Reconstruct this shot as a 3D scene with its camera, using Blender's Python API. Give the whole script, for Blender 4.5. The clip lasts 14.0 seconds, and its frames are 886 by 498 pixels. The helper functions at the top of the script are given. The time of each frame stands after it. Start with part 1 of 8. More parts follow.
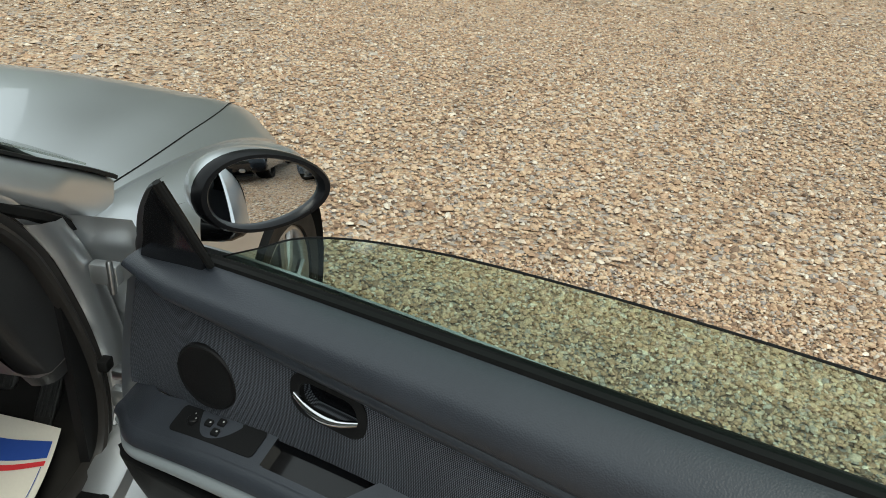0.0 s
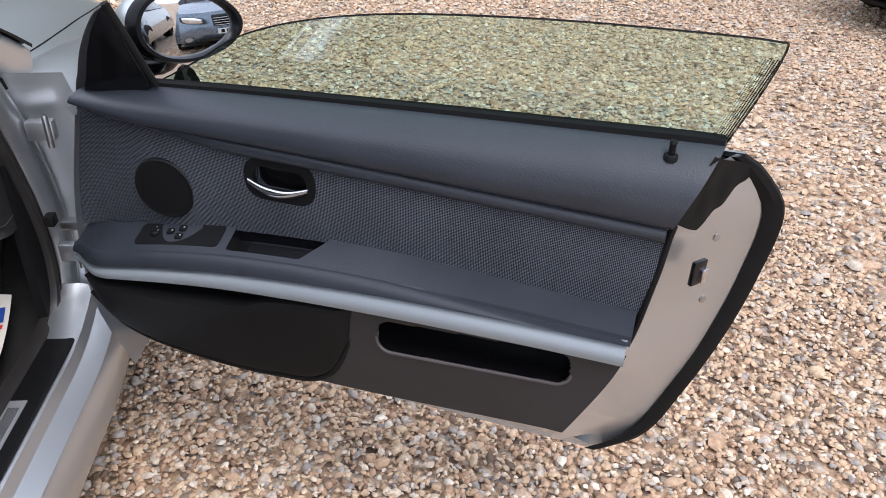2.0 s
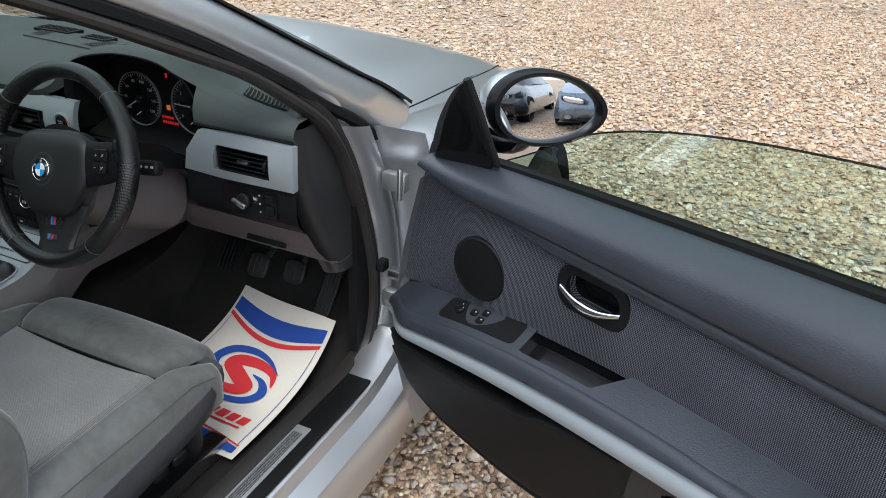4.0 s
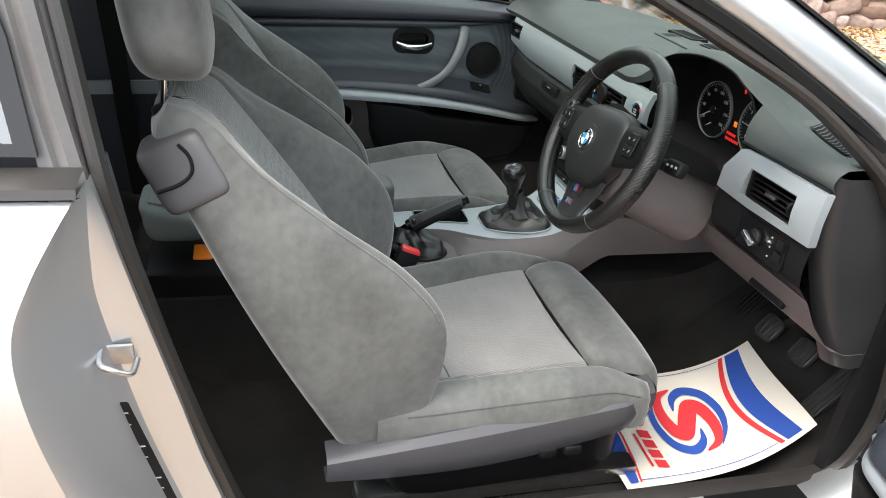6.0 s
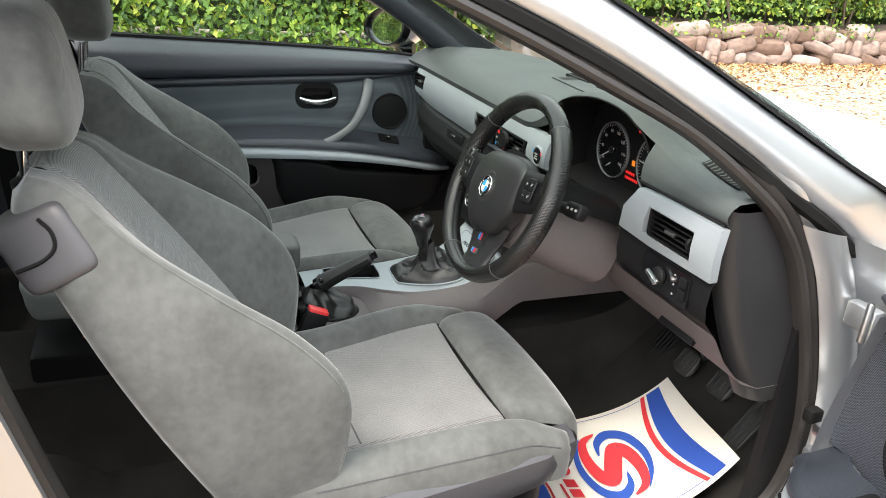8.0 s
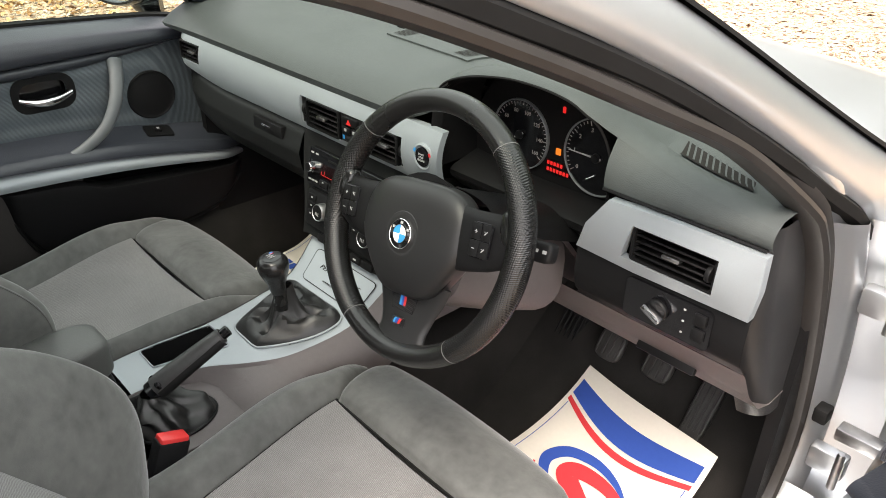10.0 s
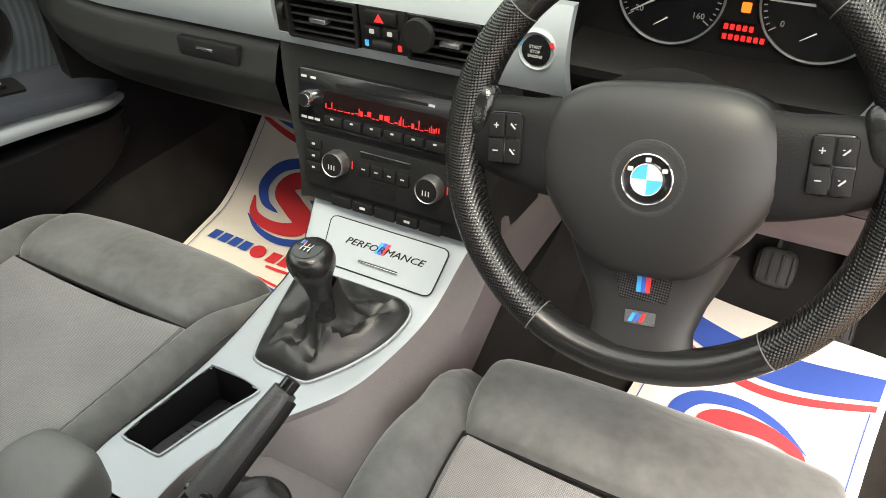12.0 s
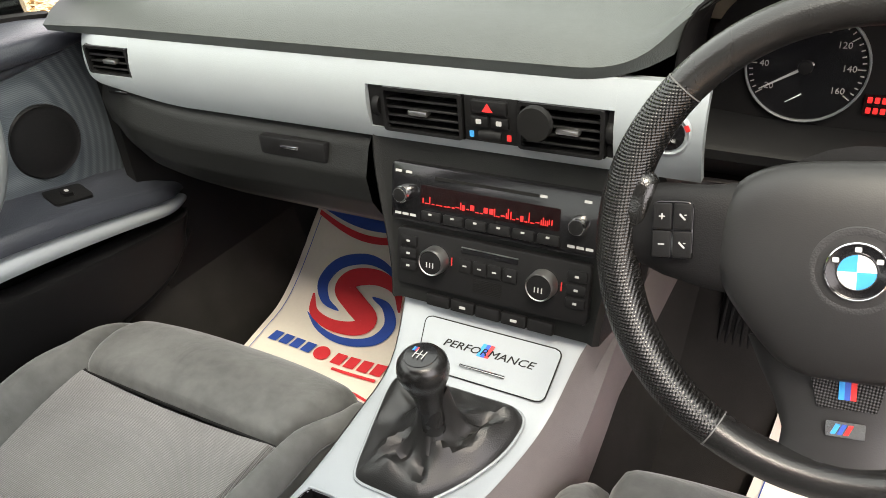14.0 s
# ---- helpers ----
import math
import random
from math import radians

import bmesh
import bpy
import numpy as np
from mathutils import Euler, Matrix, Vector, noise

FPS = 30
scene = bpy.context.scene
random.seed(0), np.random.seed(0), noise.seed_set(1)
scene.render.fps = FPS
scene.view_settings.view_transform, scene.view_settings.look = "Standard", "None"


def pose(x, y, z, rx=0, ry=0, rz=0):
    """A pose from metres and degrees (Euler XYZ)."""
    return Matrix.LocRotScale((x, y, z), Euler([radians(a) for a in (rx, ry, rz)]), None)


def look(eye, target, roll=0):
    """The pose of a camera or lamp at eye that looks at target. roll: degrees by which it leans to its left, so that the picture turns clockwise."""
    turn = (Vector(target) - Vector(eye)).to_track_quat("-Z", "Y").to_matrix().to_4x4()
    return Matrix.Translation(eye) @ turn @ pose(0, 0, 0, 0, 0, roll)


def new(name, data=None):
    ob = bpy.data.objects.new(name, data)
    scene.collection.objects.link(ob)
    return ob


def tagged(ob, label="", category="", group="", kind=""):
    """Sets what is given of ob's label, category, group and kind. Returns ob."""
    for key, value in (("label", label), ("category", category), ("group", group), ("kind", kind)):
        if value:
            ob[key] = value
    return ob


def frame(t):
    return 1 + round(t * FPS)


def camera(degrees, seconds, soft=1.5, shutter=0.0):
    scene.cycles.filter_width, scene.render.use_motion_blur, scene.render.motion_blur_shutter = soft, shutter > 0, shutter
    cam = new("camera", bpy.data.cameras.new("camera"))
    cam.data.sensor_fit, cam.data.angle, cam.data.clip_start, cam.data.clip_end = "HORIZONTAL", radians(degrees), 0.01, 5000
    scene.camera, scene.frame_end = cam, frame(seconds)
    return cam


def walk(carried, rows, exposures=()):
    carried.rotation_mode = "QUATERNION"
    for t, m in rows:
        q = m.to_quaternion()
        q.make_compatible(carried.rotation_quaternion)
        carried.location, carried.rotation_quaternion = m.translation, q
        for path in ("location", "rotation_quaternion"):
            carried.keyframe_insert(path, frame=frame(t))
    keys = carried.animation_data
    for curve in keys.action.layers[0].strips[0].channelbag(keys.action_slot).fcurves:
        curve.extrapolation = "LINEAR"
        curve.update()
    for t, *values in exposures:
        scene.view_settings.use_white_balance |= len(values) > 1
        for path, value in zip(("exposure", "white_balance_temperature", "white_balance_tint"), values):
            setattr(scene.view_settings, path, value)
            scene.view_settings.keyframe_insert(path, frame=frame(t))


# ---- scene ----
cam = camera(61.0, 14.0, soft=0.9)
PATH = [
    (0, (1.469, -0.619, 1.467), (1.28, 1.188, 0.531), 4.0),
    (0.5, (1.406, -0.6, 1.393), (1.44, 1.167, 0.457), -1.8),
    (1, (1.322, -0.653, 1.359), (1.519, 1.075, 0.372), -0.3),
    (1.5, (1.314, -0.771, 1.346), (1.526, 0.918, 0.296), 0.6),
    (1.8, (1.345, -0.893, 1.352), (1.546, 0.8, 0.306), 1.2),
    (2, (1.408, -0.959, 1.36), (1.578, 0.744, 0.325), 1.7),
    (2.2, (1.439, -1.023, 1.364), (1.579, 0.693, 0.347), 1.6),
    (4.3, (1.433, -0.739, 1.364), (0.516, 0.796, 0.468), 2.6),
    (4.5, (1.419, -0.717, 1.365), (0.373, 0.739, 0.48), 2.7),
    (5, (1.437, -0.669, 1.362), (-0.012, 0.39, 0.479), 4.0),
    (5.5, (1.505, -0.63, 1.328), (-0.124, 0.1, 0.427), 5.5),
    (6, (1.516, -0.595, 1.284), (-0.197, -0.084, 0.387), 5.9),
    (6.5, (1.516, -0.58, 1.273), (-0.245, -0.12, 0.443), 6.0),
    (7, (1.489, -0.565, 1.31), (-0.325, -0.076, 0.624), 6.0),
    (7.5, (1.489, -0.548, 1.317), (-0.321, 0.007, 0.671), 5.5),
    (8, (1.487, -0.53, 1.28), (-0.229, 0.153, 0.513), 4.2),
    (8.5, (1.415, -0.518, 1.271), (-0.186, 0.301, 0.395), 3.7),
    (9, (1.228, -0.534, 1.312), (-0.277, 0.426, 0.41), 3.3),
    (9.2, (1.168, -0.545, 1.324), (-0.29, 0.475, 0.41), 3.0),
    (11.3, (0.636, -0.484, 1.247), (-0.287, 0.936, 0.183), -1.7),
    (11.5, (0.57, -0.484, 1.222), (-0.294, 0.964, 0.147), -1.5),
    (12, (0.453, -0.475, 1.175), (-0.361, 0.898, -0.029), -2.4),
    (12.5, (0.339, -0.48, 1.165), (-0.433, 0.746, -0.214), -8.2),
    (13, (0.308, -0.486, 1.152), (-0.471, 0.66, -0.29), -11.3),
    (13.5, (0.3, -0.494, 1.133), (-0.523, 0.867, -0.079), -7.9),
    (14, (0.331, -0.472, 1.156), (-0.572, 0.997, 0.143), -5.0),
]
EXPOSURE = [(0, 0.2, 6600, -2), (1, 0.64, 6150, 5), (1.5, 0.80, 6150, 13), (2.2, 0.60, 6050, 15), (4.5, 0.98, 6150, 7), (5, 1.35, 6400, 9), (5.5, 1.82, 6550, 10), (6.5, 1.9, 6750, 10), (7.5, 1.98, 6750, 10), (8, 2.12, 6850, 10), (9, 2.05, 7050, 11), (11.5, 2.3, 7450, 17), (12, 2.6, 7500, 14), (13, 2.75, 7600, 13), (13.5, 2.85, 7550, 15), (14, 2.72, 7500, 18)]
walk(cam, [(t, look(eye, target, roll)) for t, eye, target, roll in PATH], EXPOSURE)

# ---- daylight under a bright overcast sky ----
SUN_EL, SUN_AZ = radians(58), radians(150)
world = bpy.data.worlds.new("overcast_sky")
scene.world = world
world.use_nodes = True
wn = world.node_tree.nodes
wl = world.node_tree.links
sky = wn.new("ShaderNodeTexSky")
sky.sky_type = "NISHITA"
sky.sun_disc = False
sky.sun_elevation, sky.sun_rotation = SUN_EL, SUN_AZ
sky.dust_density, sky.air_density = 4.0, 1.0
cloud = wn.new("ShaderNodeMixRGB")
cloud.inputs[0].default_value = 0.8
cloud.inputs[2].default_value = (8.7, 9.2, 9.9, 1)
wl.new(sky.outputs[0], cloud.inputs[1])
wl.new(cloud.outputs[0], wn["Background"].inputs[0])
wn["Background"].inputs[1].default_value = 0.13
sun = new("sun", bpy.data.lights.new("sun", "SUN"))
sun.data.energy, sun.data.angle, sun.data.color = 1.2, radians(25), (1.0, 0.96, 0.9)
sun.matrix_world = look((0, 0, 0), (-math.sin(SUN_AZ) * math.cos(SUN_EL), -math.cos(SUN_AZ) * math.cos(SUN_EL), -math.sin(SUN_EL)))


# ---- modelling helpers ----
def V(*a):
    return Vector(a)


def thing(name, label="", category="", group="", at=(0, 0, 0)):
    ob = new(name)
    ob.empty_display_size = 0.05
    ob.location = at
    return tagged(ob, label, category, group)


def part(name, bm, material, parent=None, label="", smooth=True, matrix=None, fix=True):
    """Link a bmesh as one mesh object under a thing or a part."""
    if fix:
        bmesh.ops.recalc_face_normals(bm, faces=bm.faces)
    me = bpy.data.meshes.new(name)
    bm.to_mesh(me)
    bm.free()
    me.materials.append(material)
    if smooth:
        me.shade_smooth()
        if smooth != "all":
            me.set_sharp_from_angle(angle=radians(38))
    ob = new(name, me)
    if parent:
        ob.parent = parent
    if matrix:
        ob.matrix_basis = matrix
    return tagged(ob, label)


def many(name, verts, faces, material, parent=None, label="", smooth=False):
    """One mesh object from numpy arrays of triangles or quads."""
    verts, faces = np.asarray(verts, np.float32), np.asarray(faces, np.int32)
    me = bpy.data.meshes.new(name)
    me.vertices.add(len(verts))
    me.vertices.foreach_set("co", verts.ravel())
    k = faces.shape[1]
    me.loops.add(faces.size)
    me.loops.foreach_set("vertex_index", faces.ravel())
    me.polygons.add(len(faces))
    me.polygons.foreach_set("loop_start", np.arange(0, faces.size, k, dtype=np.int32))
    me.update(calc_edges=True)
    me.validate()
    me.materials.append(material)
    if smooth:
        me.shade_smooth()
    ob = new(name, me)
    if parent:
        ob.parent = parent
    return tagged(ob, label)


def catmull(pts, n, closed=False):
    """n points along a smooth curve through pts."""
    pts = [Vector(p) for p in pts]
    k = len(pts) if closed else len(pts) - 1
    out = []
    for i in range(n):
        s = i / (n if closed else n - 1) * k
        j = min(int(s), k - 1)
        f = s - j
        if closed:
            a, b, c, d = (pts[(j + q) % len(pts)] for q in (-1, 0, 1, 2))
        else:
            b, c = pts[j], pts[j + 1]
            a = pts[j - 1] if j else b * 2 - c
            d = pts[j + 2] if j + 2 < len(pts) else c * 2 - b
        out.append(0.5 * (2 * b + (c - a) * f + (2 * a - 5 * b + 4 * c - d) * f * f + (3 * b - a - 3 * c + d) * f ** 3))
    return out


def curve1(table):
    """A smooth function through (x, y) pairs."""
    xs, ys = [a for a, b in table], [b for a, b in table]

    def f(x):
        if x <= xs[0]:
            return ys[0]
        if x >= xs[-1]:
            return ys[-1]
        j = max(i for i in range(len(xs) - 1) if xs[i] <= x)
        t = (x - xs[j]) / (xs[j + 1] - xs[j])
        y0, y1 = ys[j], ys[j + 1]
        m0 = (y1 - ys[j - 1]) / (xs[j + 1] - xs[j - 1]) if j else (y1 - y0) / (xs[j + 1] - xs[j])
        m1 = (ys[j + 2] - y0) / (xs[j + 2] - xs[j]) if j + 2 < len(xs) else (y1 - y0) / (xs[j + 1] - xs[j])
        h = xs[j + 1] - xs[j]
        return (2 * t ** 3 - 3 * t * t + 1) * y0 + (t ** 3 - 2 * t * t + t) * h * m0 + (3 * t * t - 2 * t ** 3) * y1 + (t ** 3 - t * t) * h * m1
    return f


def loft(rows, bm=None, ring=False, caps=False):
    """A skin over rows of points; ring: each row closes on itself; caps: close the first and last row."""
    bm = bm or bmesh.new()
    vs = [[bm.verts.new(p) for p in r] for r in rows]
    n = len(vs[0])
    for a, b in zip(vs, vs[1:]):
        for i in range(n if ring else n - 1):
            j = (i + 1) % n
            bm.faces.new((a[i], a[j], b[j], b[i]))
    if caps:
        bm.faces.new(vs[0][::-1])
        bm.faces.new(vs[-1])
    return bm


def grid(f, nu, nv, bm=None, thick=None):
    """A sheet of f(u, v), both 0 to 1; thick: an offset vector that gives it a back and edges."""
    rows = [[Vector(f(i / nu, j / nv)) for j in range(nv + 1)] for i in range(nu + 1)]
    bm = loft(rows, bm)
    if thick:
        back = [[p + Vector(thick) for p in r] for r in rows]
        loft(back, bm)
        loft([rows[0], back[0]], bm)
        loft([rows[-1], back[-1]], bm)
        loft([[r[0] for r in rows], [r[0] for r in back]], bm)
        loft([[r[-1] for r in rows], [r[-1] for r in back]], bm)
        bmesh.ops.remove_doubles(bm, verts=bm.verts, dist=1e-5)
    return bm


def blob(f, n=10, k=5.0, bm=None):
    """A rounded block: points of a rounded cube, -1 to 1 each way, laid out by f(a, b, c)."""
    bm = bm or bmesh.new()
    seen = {}

    def vert(p):
        key = tuple(round(c, 4) for c in p)
        if key not in seen:
            s = sum(abs(c) ** k for c in p) ** (1 / k)
            seen[key] = bm.verts.new(f(*(c / s for c in p)))
        return seen[key]
    w = [math.sin((2 * i / n - 1) * math.pi / 2 * 0.86) / math.sin(math.pi / 2 * 0.86) for i in range(n + 1)]
    for ax in range(3):
        for sgn in (-1, 1):
            def at(i, j):
                p = [0, 0, 0]
                p[ax], p[(ax + 1) % 3], p[(ax + 2) % 3] = sgn, w[i], w[j]
                return vert(p)
            for i in range(n):
                for j in range(n):
                    q = (at(i, j), at(i + 1, j), at(i + 1, j + 1), at(i, j + 1))
                    bm.faces.new(q if sgn > 0 else q[::-1])
    return bm


def box(x0, x1, y0, y1, z0, z1, r=0.003, seg=2, bm=None, m=None):
    """A block with bevelled edges."""
    b = bmesh.new()
    bmesh.ops.create_cube(b, size=1)
    for v in b.verts:
        v.co = Vector(((x0 + x1) / 2 + v.co.x * (x1 - x0), (y0 + y1) / 2 + v.co.y * (y1 - y0), (z0 + z1) / 2 + v.co.z * (z1 - z0)))
    if r:
        bmesh.ops.bevel(b, geom=b.edges[:], offset=r, segments=seg, affect="EDGES", profile=0.5)
    if m:
        bmesh.ops.transform(b, matrix=m, verts=b.verts)
    if bm is None:
        return b
    return join(bm, b)


def join(bm, b):
    me = bpy.data.meshes.new("tmp")
    b.to_mesh(me)
    b.free()
    bm.from_mesh(me)
    bpy.data.meshes.remove(me)
    return bm


def basis(axis):
    z = Vector(axis).normalized()
    x = z.cross((0, 0, 1)) if abs(z.z) < 0.9 else z.cross((0, 1, 0))
    x.normalize()
    return x, z.cross(x), z


def turned(profile, centre, axis, seg=32, bm=None, caps=True):
    """A lathe: (radius, height) pairs turned round an axis."""
    x, y, z = basis(axis)
    c = Vector(centre)
    rows = [[c + z * h + (x * math.cos(2 * math.pi * i / seg) + y * math.sin(2 * math.pi * i / seg)) * max(r, 1e-4) for i in range(seg)] for r, h in profile]
    return loft(rows, bm, ring=True, caps=caps)


def tube(pts, r, seg=10, bm=None, caps=True, closed=False, flat=1.0):
    """A round bar along points; r: a radius or a function of 0 to 1."""
    pts = [Vector(p) for p in pts]
    rows, up = [], None
    n = len(pts)
    for i, p in enumerate(pts):
        a = pts[(i - 1) % n] if closed or i else p
        b = pts[(i + 1) % n] if closed or i < n - 1 else p
        t = (b - a).normalized()
        if up is None:
            up = t.cross((0, 0, 1)) if abs(t.z) < 0.9 else t.cross((0, 1, 0))
        up = (up - t * up.dot(t)).normalized()
        side = t.cross(up)
        q = r(i / (n - 1)) if callable(r) else r
        rows.append([p + (up * math.cos(2 * math.pi * k / seg) * flat + side * math.sin(2 * math.pi * k / seg)) * q for k in range(seg)])
    if closed:
        rows.append(rows[0])
    bm = loft(rows, bm, ring=True, caps=caps and not closed)
    if closed:
        bmesh.ops.remove_doubles(bm, verts=bm.verts, dist=1e-6)
    return bm


def plate(outline, depth, place, bm=None, r=0.0):
    """A flat piece: an outline of (u, v) pairs, given depth, laid out by place(u, v, w)."""
    b = bmesh.new()
    lo = [b.verts.new((u, v, 0)) for u, v in outline]
    f = b.faces.new(lo)
    e = bmesh.ops.extrude_face_region(b, geom=[f])
    for v in e["geom"]:
        if isinstance(v, bmesh.types.BMVert):
            v.co.z = depth
    if r:
        top = [ed for ed in b.edges if all(abs(v.co.z - depth) < 1e-6 for v in ed.verts)]
        bmesh.ops.bevel(b, geom=top, offset=r, segments=2, affect="EDGES", profile=0.5)
    for v in b.verts:
        v.co = Vector(place(*v.co))
    if bm is None:
        return b
    return join(bm, b)


def rrect(u0, u1, v0, v1, r, n=5):
    """A rectangle with rounded corners as an outline."""
    out = []
    for cu, cv, a in ((u1 - r, v1 - r, 0), (u0 + r, v1 - r, 90), (u0 + r, v0 + r, 180), (u1 - r, v0 + r, 270)):
        for i in range(n + 1):
            t = radians(a + 90 * i / n)
            out.append((cu + r * math.cos(t), cv + r * math.sin(t)))
    return out


def ring_plate(outer, inner, depth, place, bm=None):
    """A flat frame between two outlines with as many points."""
    rows = [[place(u, v, w) for u, v in o] for o, w in ((outer, 0), (outer, depth), (inner, depth), (inner, 0), (outer, 0))]
    bm = loft(rows, bm, ring=True)
    bmesh.ops.remove_doubles(bm, verts=bm.verts, dist=1e-6)
    return bm


def letters(text, size, place, bm=None, depth=0.0004, align="CENTER", slant=0.0):
    """Letters of the built-in font as a mesh, laid out by place(u, v, w)."""
    cu = bpy.data.curves.new("letters", "FONT")
    cu.body, cu.size, cu.align_x, cu.align_y, cu.extrude, cu.resolution_u, cu.shear = text, size, align, "CENTER", depth, 2, slant
    ob = bpy.data.objects.new("letters", cu)
    scene.collection.objects.link(ob)
    me = bpy.data.meshes.new_from_object(ob.evaluated_get(bpy.context.evaluated_depsgraph_get()))
    b = bmesh.new()
    b.from_mesh(me)
    bpy.data.objects.remove(ob)
    bpy.data.meshes.remove(me)
    bpy.data.curves.remove(cu)
    for v in b.verts:
        v.co = Vector(place(*v.co))
    if bm is None:
        return b
    return join(bm, b)


def smoothstep(a, b, x):
    t = max(0.0, min(1.0, (x - a) / (b - a)))
    return t * t * (3 - 2 * t)


# ---- materials ----
def material(name, colour, rough=0.5, metal=0.0, var=0.15, scale=8.0, fine=120.0, bump=0.0, bump_scale=400.0, coat=0.0, sheen=0.0, spec=0.5, wear=0.0):
    """A principled surface with colour variation at two scales, roughness variation and fine relief."""
    m = bpy.data.materials.new(name)
    m.use_nodes = True
    n, l = m.node_tree.nodes, m.node_tree.links
    p = n["Principled BSDF"]
    co = n.new("ShaderNodeTexCoord")
    big, small = n.new("ShaderNodeTexNoise"), n.new("ShaderNodeTexNoise")
    for t, s in ((big, scale), (small, fine)):
        t.inputs["Scale"].default_value = s
        t.inputs["Detail"].default_value = 5
        l.new(co.outputs["Object"], t.inputs["Vector"])
    add = n.new("ShaderNodeMath")
    add.operation = "MULTIPLY_ADD"
    l.new(small.outputs[0], add.inputs[0])
    add.inputs[1].default_value = 0.5
    l.new(big.outputs[0], add.inputs[2])
    ramp = n.new("ShaderNodeMapRange")
    ramp.inputs["From Min"].default_value, ramp.inputs["From Max"].default_value = 0.45, 1.05
    ramp.inputs["To Min"].default_value, ramp.inputs["To Max"].default_value = 1 - var, 1 + var
    l.new(add.outputs[0], ramp.inputs["Value"])
    mul = n.new("ShaderNodeVectorMath")
    mul.operation = "SCALE"
    mul.inputs[0].default_value = colour
    l.new(ramp.outputs[0], mul.inputs["Scale"])
    l.new(mul.outputs[0], p.inputs["Base Color"])
    rr = n.new("ShaderNodeMapRange")
    rr.inputs["From Min"].default_value, rr.inputs["From Max"].default_value = 0.3, 0.7
    rr.inputs["To Min"].default_value, rr.inputs["To Max"].default_value = max(0.02, rough - 0.06 - wear), min(1, rough + 0.06)
    l.new(big.outputs[0], rr.inputs["Value"])
    l.new(rr.outputs[0], p.inputs["Roughness"])
    p.inputs["Metallic"].default_value = metal
    p.inputs["Specular IOR Level"].default_value = spec
    p.inputs["Coat Weight"].default_value = coat
    p.inputs["Coat Roughness"].default_value = 0.06
    p.inputs["Sheen Weight"].default_value = sheen
    p.inputs["Sheen Roughness"].default_value = 0.4
    if bump:
        tex = n.new("ShaderNodeTexVoronoi")
        tex.inputs["Scale"].default_value = bump_scale
        l.new(co.outputs["Object"], tex.inputs["Vector"])
        b = n.new("ShaderNodeBump")
        b.inputs["Strength"].default_value, b.inputs["Distance"].default_value = bump, 0.0006
        l.new(tex.outputs["Distance"], b.inputs["Height"])
        l.new(b.outputs[0], p.inputs["Normal"])
    return m


def weave(name, dark, light, pitch, rough=0.9, axes="xz", sheen=0.2, soft=0.25):
    """A woven cloth: offset dots of two tones at the given pitch, with relief."""
    m = bpy.data.materials.new(name)
    m.use_nodes = True
    n, l = m.node_tree.nodes, m.node_tree.links
    p = n["Principled BSDF"]
    co, sep = n.new("ShaderNodeTexCoord"), n.new("ShaderNodeSeparateXYZ")
    l.new(co.outputs["Object"], sep.inputs[0])
    waves = []
    for k, a in enumerate(axes):
        s = n.new("ShaderNodeMath")
        s.operation = "MULTIPLY"
        l.new(sep.outputs["xyz".index(a)], s.inputs[0])
        s.inputs[1].default_value = 2 * math.pi / pitch
        waves.append(s)
    tot, dif = n.new("ShaderNodeMath"), n.new("ShaderNodeMath")
    tot.operation, dif.operation = "ADD", "SUBTRACT"
    for q in (tot, dif):
        l.new(waves[0].outputs[0], q.inputs[0])
        l.new(waves[1].outputs[0], q.inputs[1])
    s1, s2, pr = (n.new("ShaderNodeMath") for _ in range(3))
    s1.operation = s2.operation = "SINE"
    l.new(tot.outputs[0], s1.inputs[0])
    l.new(dif.outputs[0], s2.inputs[0])
    pr.operation = "MULTIPLY"
    l.new(s1.outputs[0], pr.inputs[0])
    l.new(s2.outputs[0], pr.inputs[1])
    big = n.new("ShaderNodeTexNoise")
    big.inputs["Scale"].default_value, big.inputs["Detail"].default_value = 9.0, 6
    l.new(co.outputs["Object"], big.inputs["Vector"])
    ra = n.new("ShaderNodeMapRange")
    ra.inputs["From Min"].default_value, ra.inputs["From Max"].default_value = -soft, soft + 0.3
    l.new(pr.outputs[0], ra.inputs["Value"])
    mix = n.new("ShaderNodeMixRGB")
    mix.inputs[1].default_value, mix.inputs[2].default_value = (*dark, 1), (*light, 1)
    l.new(ra.outputs[0], mix.inputs[0])
    sc = n.new("ShaderNodeMapRange")
    sc.inputs["From Min"].default_value, sc.inputs["From Max"].default_value = 0.3, 0.7
    sc.inputs["To Min"].default_value, sc.inputs["To Max"].default_value = 0.88, 1.12
    l.new(big.outputs[0], sc.inputs["Value"])
    mul = n.new("ShaderNodeVectorMath")
    mul.operation = "SCALE"
    l.new(mix.outputs[0], mul.inputs[0])
    l.new(sc.outputs[0], mul.inputs["Scale"])
    l.new(mul.outputs[0], p.inputs["Base Color"])
    p.inputs["Roughness"].default_value = rough
    p.inputs["Sheen Weight"].default_value = sheen
    p.inputs["Specular IOR Level"].default_value = 0.2
    b = n.new("ShaderNodeBump")
    b.inputs["Strength"].default_value, b.inputs["Distance"].default_value = 0.35, 0.0008
    l.new(pr.outputs[0], b.inputs["Height"])
    l.new(b.outputs[0], p.inputs["Normal"])
    return m


